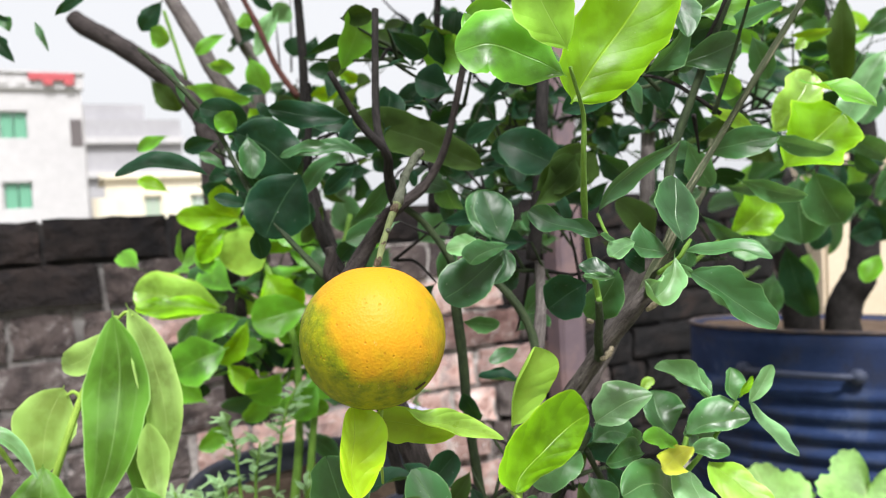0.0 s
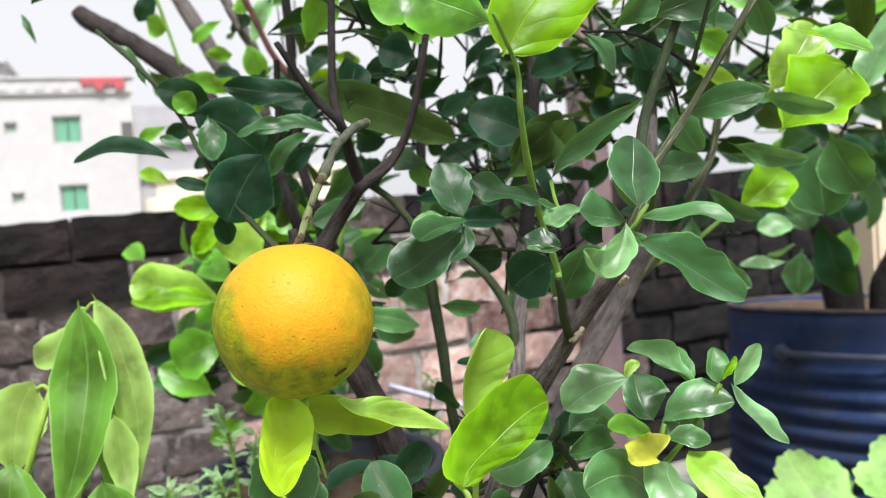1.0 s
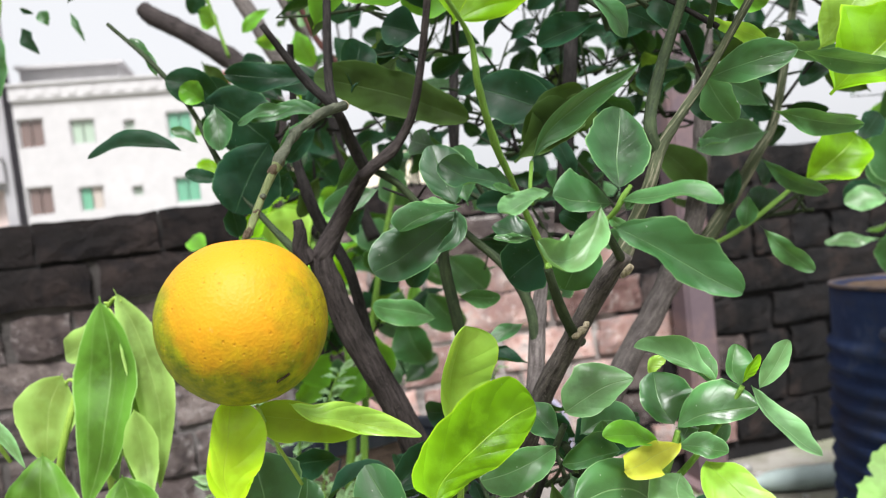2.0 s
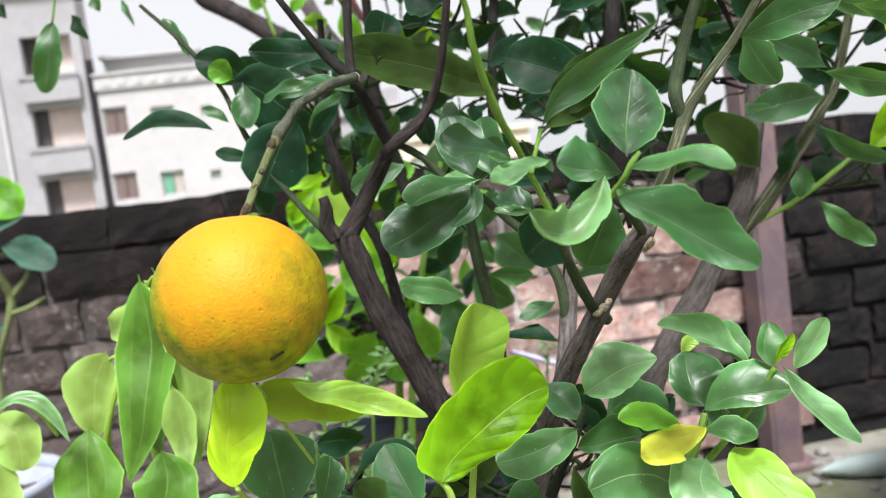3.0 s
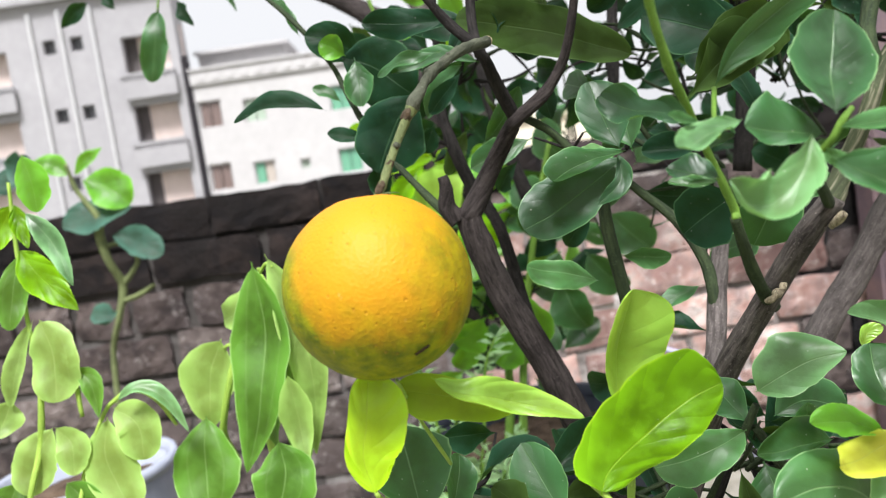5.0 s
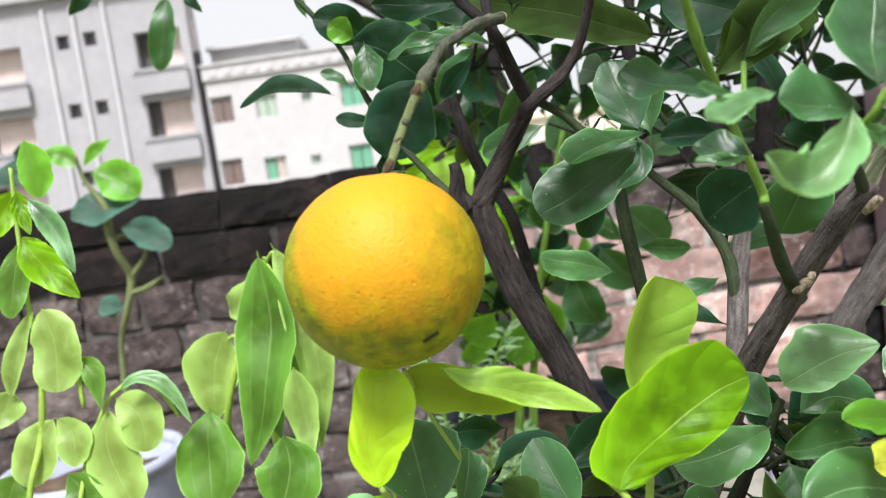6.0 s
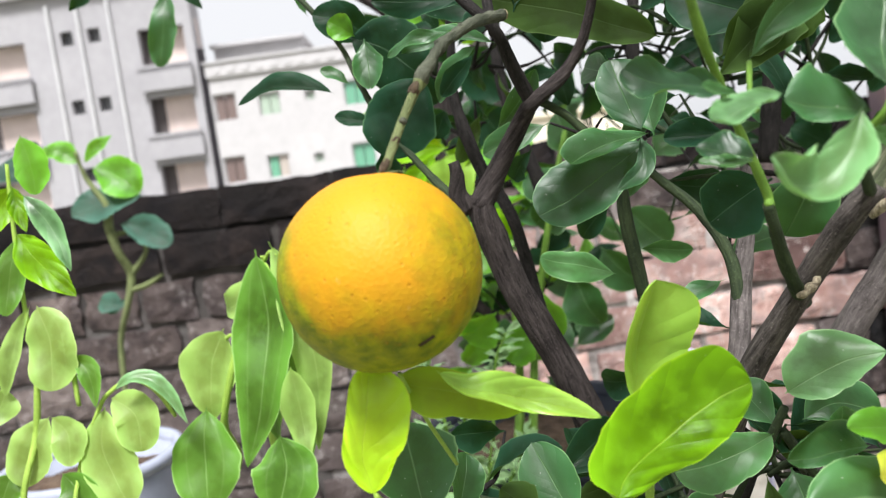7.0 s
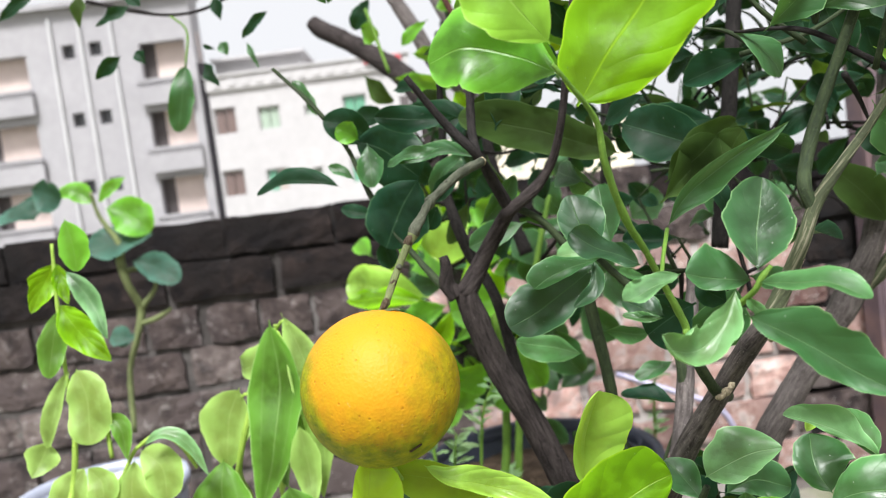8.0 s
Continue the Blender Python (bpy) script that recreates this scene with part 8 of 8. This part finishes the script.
spray(lime_shrub, (-0.297, 0.892, 0.622), (0.07, 0.056, 0.056), 8, 0.055, [LEAF_DARK_SHADED, LEAF_YOUNG, LEAF_MID], 104)
spray(lime_shrub, (-0.199, 0.872, 0.621), (0.07, 0.056, 0.056), 8, 0.055, [LEAF_DARK_SHADED, LEAF_YOUNG, LEAF_MID], 105)
spray(lime_shrub, (-0.231, 0.910, 0.560), (0.07, 0.056, 0.056), 8, 0.055, [LEAF_DARK_SHADED, LEAF_YOUNG, LEAF_MID], 106)
spray(lime_shrub, (-0.161, 0.894, 0.655), (0.07, 0.056, 0.056), 8, 0.055, [LEAF_DARK_SHADED, LEAF_YOUNG, LEAF_MID], 107)
spray(lime_shrub, (-0.255, 0.880, 0.794), (0.07, 0.056, 0.056), 6, 0.055, [LEAF_LIME, LEAF_YOUNG, LEAF_YOUNG, LEAF_MID], 108)
spray(lime_shrub, (-0.172, 0.878, 0.751), (0.07, 0.056, 0.056), 8, 0.055, [LEAF_DARK_SHADED, LEAF_YOUNG, LEAF_MID], 109)
spray(lime_shrub, (-0.106, 0.918, 0.732), (0.07, 0.056, 0.056), 7, 0.055, [LEAF_DARK_SHADED, LEAF_YOUNG, LEAF_MID], 110)
spray(lime_shrub, (-0.169, 0.910, 0.571), (0.07, 0.056, 0.056), 7, 0.055, [LEAF_DARK_SHADED, LEAF_YOUNG, LEAF_MID], 111)
spray(citrus, (-0.149, 0.623, 0.848), (0.05, 0.040, 0.040), 9, 0.033, [LEAF_DARK_SHADED], 112)
spray(citrus, (-0.182, 0.643, 0.861), (0.05, 0.040, 0.040), 5, 0.033, [LEAF_DARK_SHADED], 113)
spray(citrus, (-0.133, 0.620, 0.797), (0.05, 0.040, 0.040), 8, 0.033, [LEAF_DARK_SHADED], 114)
spray(citrus, (-0.100, 0.603, 0.844), (0.05, 0.040, 0.040), 7, 0.033, [LEAF_DARK_SHADED, LEAF_DARK_SHADED, LEAF_DARK_SHADED, LEAF_OLIVE], 115)
spray(citrus, (-0.028, 0.506, 0.901), (0.05, 0.040, 0.040), 8, 0.033, [LEAF_DARK_SHADED, LEAF_DARK_SHADED, LEAF_DARK_SHADED, LEAF_OLIVE], 116)
spray(citrus, (0.001, 0.524, 0.870), (0.05, 0.040, 0.040), 8, 0.033, [LEAF_DARK_SHADED, LEAF_DARK_SHADED, LEAF_DARK_SHADED, LEAF_OLIVE], 117)
spray(citrus, (0.035, 0.543, 0.839), (0.05, 0.040, 0.040), 8, 0.033, [LEAF_DARK_SHADED, LEAF_DARK_SHADED, LEAF_DARK_SHADED, LEAF_OLIVE], 118)
spray(citrus, (0.126, 0.546, 0.895), (0.05, 0.040, 0.040), 8, 0.033, [LEAF_DARK_SHADED, LEAF_DARK_SHADED, LEAF_DARK_SHADED, LEAF_OLIVE], 119)
spray(citrus, (0.015, 0.501, 0.780), (0.05, 0.040, 0.040), 5, 0.033, [LEAF_DARK_SHADED, LEAF_DARK_SHADED, LEAF_MID], 120)
spray(citrus, (-0.037, 0.540, 0.766), (0.05, 0.040, 0.040), 5, 0.033, [LEAF_DARK_SHADED, LEAF_DARK_SHADED, LEAF_MID], 121)
spray(citrus, (0.051, 0.500, 0.756), (0.05, 0.040, 0.040), 5, 0.033, [LEAF_DARK_SHADED, LEAF_DARK_SHADED, LEAF_MID], 122)
spray(citrus, (0.076, 0.499, 0.743), (0.05, 0.040, 0.040), 4, 0.033, [LEAF_DARK_SHADED, LEAF_DARK_SHADED, LEAF_MID], 123)
spray(citrus, (0.058, 0.474, 0.619), (0.05, 0.040, 0.040), 11, 0.033, [LEAF_DARK_SHADED, LEAF_DARK_SHADED, LEAF_DARK_SHADED, LEAF_OLIVE], 124)
spray(citrus, (-0.067, 0.414, 0.634), (0.05, 0.040, 0.040), 5, 0.033, [LEAF_DARK_SHADED, LEAF_DARK_SHADED, LEAF_DARK_SHADED, LEAF_OLIVE], 126)
spray(citrus, (0.052, 0.595, 0.818), (0.05, 0.040, 0.040), 8, 0.033, [LEAF_DARK_SHADED, LEAF_DARK_SHADED, LEAF_DARK_SHADED, LEAF_OLIVE], 128)
spray(citrus, (0.009, 0.456, 0.608), (0.05, 0.040, 0.040), 7, 0.033, [LEAF_DARK_SHADED, LEAF_DARK_SHADED, LEAF_DARK_SHADED, LEAF_OLIVE], 129)
spray(citrus, (0.025, 0.483, 0.610), (0.05, 0.040, 0.040), 7, 0.033, [LEAF_DARK_SHADED], 130)
spray(mid_tree, (0.085, 0.663, 0.816), (0.065, 0.052, 0.052), 9, 0.035, [LEAF_DARK_SHADED, LEAF_DARK_SHADED, LEAF_DARK_SHADED, LEAF_OLIVE], 131)
spray(mid_tree, (0.036, 0.663, 0.818), (0.065, 0.052, 0.052), 9, 0.035, [LEAF_DARK_SHADED], 132)
spray(mid_tree, (0.186, 0.666, 0.874), (0.065, 0.052, 0.052), 9, 0.035, [LEAF_DARK_SHADED, LEAF_DARK_SHADED, LEAF_DARK_SHADED, LEAF_OLIVE], 133)
spray(mid_tree, (0.145, 0.664, 0.832), (0.065, 0.052, 0.052), 9, 0.035, [LEAF_DARK_SHADED], 134)
spray(mid_tree, (0.226, 0.648, 0.921), (0.065, 0.052, 0.052), 9, 0.035, [LEAF_DARK_SHADED, LEAF_MID, LEAF_YOUNG], 135)
spray(mid_tree, (0.270, 0.667, 0.880), (0.065, 0.052, 0.052), 9, 0.035, [LEAF_DARK_SHADED, LEAF_MID, LEAF_YOUNG], 136)
spray(mid_tree, (0.212, 0.671, 0.986), (0.065, 0.052, 0.052), 9, 0.035, [LEAF_DARK_SHADED, LEAF_MID, LEAF_YOUNG], 137)
spray(mid_tree, (0.064, 0.670, 0.984), (0.065, 0.052, 0.052), 9, 0.035, [LEAF_DARK_SHADED, LEAF_MID, LEAF_YOUNG], 138)
spray(mid_tree, (0.003, 0.668, 0.938), (0.065, 0.052, 0.052), 9, 0.035, [LEAF_DARK_SHADED, LEAF_DARK_SHADED, LEAF_DARK_SHADED, LEAF_OLIVE], 139)
spray(mid_tree, (-0.032, 0.650, 1.006), (0.065, 0.052, 0.052), 7, 0.035, [LEAF_DARK_SHADED, LEAF_MID, LEAF_YOUNG], 140)
spray(mid_tree, (-0.012, 0.663, 0.845), (0.065, 0.052, 0.052), 7, 0.035, [LEAF_DARK_SHADED], 141)
spray(mid_tree, (0.109, 0.667, 0.903), (0.065, 0.052, 0.052), 9, 0.035, [LEAF_DARK_SHADED], 142)
spray(mid_tree, (0.223, 0.664, 0.828), (0.065, 0.052, 0.052), 7, 0.035, [LEAF_DARK_SHADED, LEAF_DARK_SHADED, LEAF_DARK_SHADED, LEAF_OLIVE], 143)
spray(mid_tree, (0.087, 0.621, 0.767), (0.065, 0.052, 0.052), 4, 0.035, [LEAF_DARK_SHADED, LEAF_DARK_SHADED, LEAF_MID], 144)
spray(mid_tree, (0.238, 0.701, 0.748), (0.065, 0.052, 0.052), 7, 0.035, [LEAF_DARK_SHADED], 145)
spray(mid_tree, (0.013, 0.659, 0.751), (0.065, 0.052, 0.052), 4, 0.035, [LEAF_DARK_SHADED, LEAF_DARK_SHADED, LEAF_MID], 146)
spray(mid_tree, (0.111, 0.718, 0.775), (0.065, 0.052, 0.052), 6, 0.035, [LEAF_DARK_SHADED, LEAF_DARK_SHADED, LEAF_DARK_SHADED, LEAF_OLIVE], 147)
spray(mid_tree, (-0.078, 0.662, 0.878), (0.065, 0.052, 0.052), 6, 0.035, [LEAF_DARK_SHADED, LEAF_DARK_SHADED, LEAF_DARK_SHADED, LEAF_OLIVE], 148)
spray(mid_tree, (0.309, 0.671, 0.971), (0.065, 0.052, 0.052), 7, 0.035, [LEAF_DARK_SHADED, LEAF_MID, LEAF_YOUNG], 149)
spray(mid_tree, (0.139, 0.671, 0.999), (0.065, 0.052, 0.052), 7, 0.035, [LEAF_DARK_SHADED, LEAF_MID, LEAF_YOUNG], 150)
spray(mid_tree, (0.064, 0.705, 0.869), (0.065, 0.052, 0.052), 10, 0.035, [LEAF_DARK_SHADED], 151)
spray(mid_tree, (0.096, 0.726, 0.878), (0.065, 0.052, 0.052), 9, 0.035, [LEAF_DARK_SHADED, LEAF_DARK_SHADED, LEAF_DARK_SHADED, LEAF_OLIVE], 152)
spray(mid_tree, (0.207, 0.705, 0.848), (0.065, 0.052, 0.052), 9, 0.035, [LEAF_DARK_SHADED, LEAF_DARK_SHADED, LEAF_DARK_SHADED, LEAF_OLIVE], 153)
spray(mid_tree, (0.155, 0.726, 0.885), (0.065, 0.052, 0.052), 9, 0.035, [LEAF_DARK_SHADED, LEAF_DARK_SHADED, LEAF_DARK_SHADED, LEAF_OLIVE], 155)
spray(mid_tree, (0.358, 0.759, 0.902), (0.065, 0.052, 0.052), 10, 0.035, [LEAF_DARK_SHADED], 156)
spray(mid_tree, (0.388, 0.756, 0.833), (0.065, 0.052, 0.052), 9, 0.035, [LEAF_DARK_SHADED], 157)
spray(mid_tree, (0.274, 0.710, 0.944), (0.065, 0.052, 0.052), 9, 0.035, [LEAF_DARK_SHADED, LEAF_DARK_SHADED, LEAF_DARK_SHADED, LEAF_OLIVE], 158)
spray(citrus, (0.110, 0.425, 0.859), (0.05, 0.040, 0.040), 5, 0.033, [LEAF_DARK_SHADED, LEAF_DARK_SHADED, LEAF_DARK_SHADED, LEAF_OLIVE], 159)
spray(citrus, (0.124, 0.405, 0.869), (0.05, 0.040, 0.040), 5, 0.033, [LEAF_MID, LEAF_YOUNG], 160)
spray(citrus, (0.137, 0.404, 0.842), (0.05, 0.040, 0.040), 5, 0.033, [LEAF_MID, LEAF_YOUNG], 161)
spray(rear_tree, (-0.153, 0.958, 0.973), (0.09, 0.072, 0.072), 9, 0.051, [LEAF_DARK_SHADED, LEAF_DARK_SHADED, LEAF_MID], 162)
spray(rear_tree, (-0.075, 1.007, 0.919), (0.09, 0.072, 0.072), 9, 0.051, [LEAF_DARK_SHADED, LEAF_DARK_SHADED, LEAF_MID], 163)
spray(rear_tree, (0.047, 1.010, 0.987), (0.09, 0.072, 0.072), 9, 0.051, [LEAF_DARK_SHADED, LEAF_DARK_SHADED, LEAF_MID], 164)
spray(rear_tree, (0.171, 1.059, 0.929), (0.09, 0.072, 0.072), 9, 0.051, [LEAF_DARK_SHADED, LEAF_DARK_SHADED, LEAF_MID], 165)
spray(rear_tree, (0.286, 1.057, 0.868), (0.09, 0.072, 0.072), 7, 0.051, [LEAF_DARK_SHADED, LEAF_DARK_SHADED, LEAF_MID], 166)
spray(rear_tree, (0.256, 1.065, 1.049), (0.09, 0.072, 0.072), 9, 0.051, [LEAF_DARK_SHADED, LEAF_DARK_SHADED, LEAF_MID], 167)
spray(rear_tree, (0.398, 1.067, 1.073), (0.09, 0.072, 0.072), 7, 0.051, [LEAF_DARK_SHADED, LEAF_DARK_SHADED, LEAF_MID], 168)
spray(rear_tree, (-0.105, 0.952, 0.815), (0.09, 0.072, 0.072), 7, 0.051, [LEAF_DARK_SHADED, LEAF_DARK_SHADED, LEAF_MID], 169)
spray(rear_tree, (-0.191, 0.903, 0.851), (0.09, 0.072, 0.072), 5, 0.051, [LEAF_DARK_SHADED, LEAF_DARK_SHADED, LEAF_MID], 170)
spray(rear_tree, (0.010, 1.004, 0.840), (0.09, 0.072, 0.072), 7, 0.051, [LEAF_DARK_SHADED, LEAF_DARK_SHADED, LEAF_MID], 171)
spray(rear_tree, (-0.119, 0.964, 1.098), (0.09, 0.072, 0.072), 7, 0.051, [LEAF_DARK_SHADED, LEAF_DARK_SHADED, LEAF_MID], 172)
spray(rear_tree, (0.108, 1.051, 0.760), (0.09, 0.072, 0.072), 6, 0.051, [LEAF_DARK_SHADED, LEAF_DARK_SHADED, LEAF_MID], 173)
spray(rear_tree, (-0.220, 1.009, 1.008), (0.09, 0.072, 0.072), 4, 0.051, [LEAF_DARK_SHADED, LEAF_DARK_SHADED, LEAF_MID], 174)
spray(rear_tree, (-0.053, 1.013, 1.067), (0.09, 0.072, 0.072), 7, 0.051, [LEAF_DARK_SHADED, LEAF_DARK_SHADED, LEAF_MID], 175)
spray(rear_tree, (0.091, 1.056, 0.886), (0.09, 0.072, 0.072), 7, 0.051, [LEAF_DARK_SHADED, LEAF_DARK_SHADED, LEAF_MID], 177)
spray(rear_tree, (0.329, 1.061, 0.959), (0.09, 0.072, 0.072), 6, 0.051, [LEAF_DARK_SHADED, LEAF_DARK_SHADED, LEAF_MID], 178)
spray(drum_tree, (0.489, 1.110, 0.903), (0.13, 0.1, 0.11), 12, 0.085, [LEAF_DARK_SHADED, LEAF_MID, LEAF_MID, LEAF_YOUNG], 200, shape=OVAL)
spray(drum_tree, (0.592, 1.114, 0.980), (0.13, 0.1, 0.11), 14, 0.085, [LEAF_DARK_SHADED, LEAF_MID, LEAF_MID, LEAF_YOUNG], 201, shape=OVAL)
spray(drum_tree, (0.670, 1.206, 0.791), (0.13, 0.1, 0.11), 12, 0.085, [LEAF_DARK_SHADED, LEAF_MID, LEAF_MID, LEAF_YOUNG], 202, shape=OVAL)
spray(drum_tree, (0.520, 1.254, 0.755), (0.13, 0.1, 0.11), 8, 0.085, [LEAF_DARK_SHADED, LEAF_MID, LEAF_MID, LEAF_YOUNG], 203, shape=OVAL)
spray(drum_tree, (0.556, 1.119, 1.088), (0.13, 0.1, 0.11), 10, 0.085, [LEAF_DARK_SHADED, LEAF_MID, LEAF_MID, LEAF_YOUNG], 204, shape=OVAL)
spray(drum_tree, (0.565, 1.174, 0.860), (0.13, 0.1, 0.11), 10, 0.085, [LEAF_DARK_SHADED, LEAF_MID, LEAF_MID, LEAF_YOUNG], 205, shape=OVAL)

spray(mid_tree, (0.099, 0.735, 0.872), (0.04, 0.03, 0.03), 9, 0.030, [LEAF_DARK_SHADED, LEAF_DARK_SHADED, LEAF_MID], 291)
# upper crowns of the trees, added out of view to shade the inner foliage
for k, (tree, x, y, z, n, size, reach) in enumerate([
        (citrus, -0.12, 0.47, 1.00, 16, 0.048, 0.07), (citrus, -0.03, 0.46, 1.01, 16, 0.048, 0.07), (citrus, 0.06, 0.46, 1.01, 16, 0.048, 0.07),
        (citrus, 0.15, 0.46, 1.02, 16, 0.048, 0.07), (citrus, 0.24, 0.47, 1.02, 14, 0.048, 0.07),
        (mid_tree, -0.06, 0.62, 1.09, 16, 0.052, 0.09), (mid_tree, 0.06, 0.62, 1.09, 16, 0.052, 0.09), (mid_tree, 0.18, 0.62, 1.10, 16, 0.052, 0.09),
        (mid_tree, 0.30, 0.63, 1.10, 16, 0.052, 0.09), (rear_tree, -0.12, 0.92, 1.20, 16, 0.06, 0.11), (rear_tree, 0.08, 0.94, 1.21, 16, 0.06, 0.11), (rear_tree, 0.28, 0.96, 1.22, 16, 0.06, 0.11)]):
    spray(tree, (x, y, z), (reach, reach * 0.8, reach * 0.45), n, size, [LEAF_DARK_SHADED, LEAF_MID, LEAF_MID], 300 + k)

# ---- bricks of the parapet, course by course ----
def brick_mesh(name, length, height, seed):
    """A worn brick: front face a little bowed and chipped, edges rounded."""
    rnd = random.Random(seed)
    nx, nz = (7, 4) if length > 0.15 else (4, 4)
    verts, faces = [], []
    for k in range(nz + 1):
        for i in range(nx + 1):
            u, w = i / nx, k / nz
            x, z = u * length, w * height
            rim = min(u * length, (1 - u) * length, w * height, (1 - w) * height)
            y = rnd.uniform(-0.002, 0.002)
            if rim == 0:
                x += rnd.uniform(-0.0045, 0.0035)
                z += rnd.uniform(-0.0035, 0.0035)
                y += rnd.uniform(0.001, 0.0035) + (0.004 if rnd.random() < 0.05 else 0)
            verts.append((x, y, z))
    for k in range(nz):
        for i in range(nx):
            q = k * (nx + 1) + i
            faces.append((q, q + 1, q + nx + 2, q + nx + 1))
    ring = [i for i in range(nx + 1)] + [k * (nx + 1) + nx for k in range(1, nz + 1)] + [nz * (nx + 1) + i for i in range(nx - 1, -1, -1)] + [k * (nx + 1) for k in range(nz - 1, 0, -1)]
    n0 = len(verts)
    for q in ring:
        verts.append((verts[q][0], 0.10, verts[q][2]))
    for m in range(len(ring)):
        m2 = (m + 1) % len(ring)
        faces.append((ring[m2], ring[m], n0 + m, n0 + m2))
    me = bpy.data.meshes.new(name)
    me.from_pydata(verts, [], faces)
    return me


STRETCHER = [brick_mesh("stretcher", 0.234, 0.083, s) for s in range(8)]
HEADER = [brick_mesh("header", 0.112, 0.083, 20 + s) for s in range(6)]
rnd = random.Random(4)
for row in range(8):
    z = TOP - 0.0805 - row * COURSE
    if row == 0:
        z = TOP - 0.083
    x = -2.6 + (0.12 if row % 2 else 0.0)
    while x < 2.2:
        short = (row % 3 == 2)
        pool, ln = (HEADER, 0.112) if short else (STRETCHER, 0.234)
        me = rnd.choice(pool).copy()
        middle = 0.35 < x + rnd.uniform(-0.1, 0.1) < 1.15 and 2 <= row
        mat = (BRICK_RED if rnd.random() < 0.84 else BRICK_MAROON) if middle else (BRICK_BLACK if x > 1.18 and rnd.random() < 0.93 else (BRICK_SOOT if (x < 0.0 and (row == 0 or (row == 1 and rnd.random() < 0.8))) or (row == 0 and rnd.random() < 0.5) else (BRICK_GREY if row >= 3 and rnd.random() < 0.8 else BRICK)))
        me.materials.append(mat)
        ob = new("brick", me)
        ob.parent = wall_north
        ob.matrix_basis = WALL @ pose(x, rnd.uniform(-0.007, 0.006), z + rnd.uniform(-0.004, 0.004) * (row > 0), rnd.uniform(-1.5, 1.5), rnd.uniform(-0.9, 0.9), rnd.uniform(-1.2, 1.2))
        x += ln + rnd.uniform(0.008, 0.020)
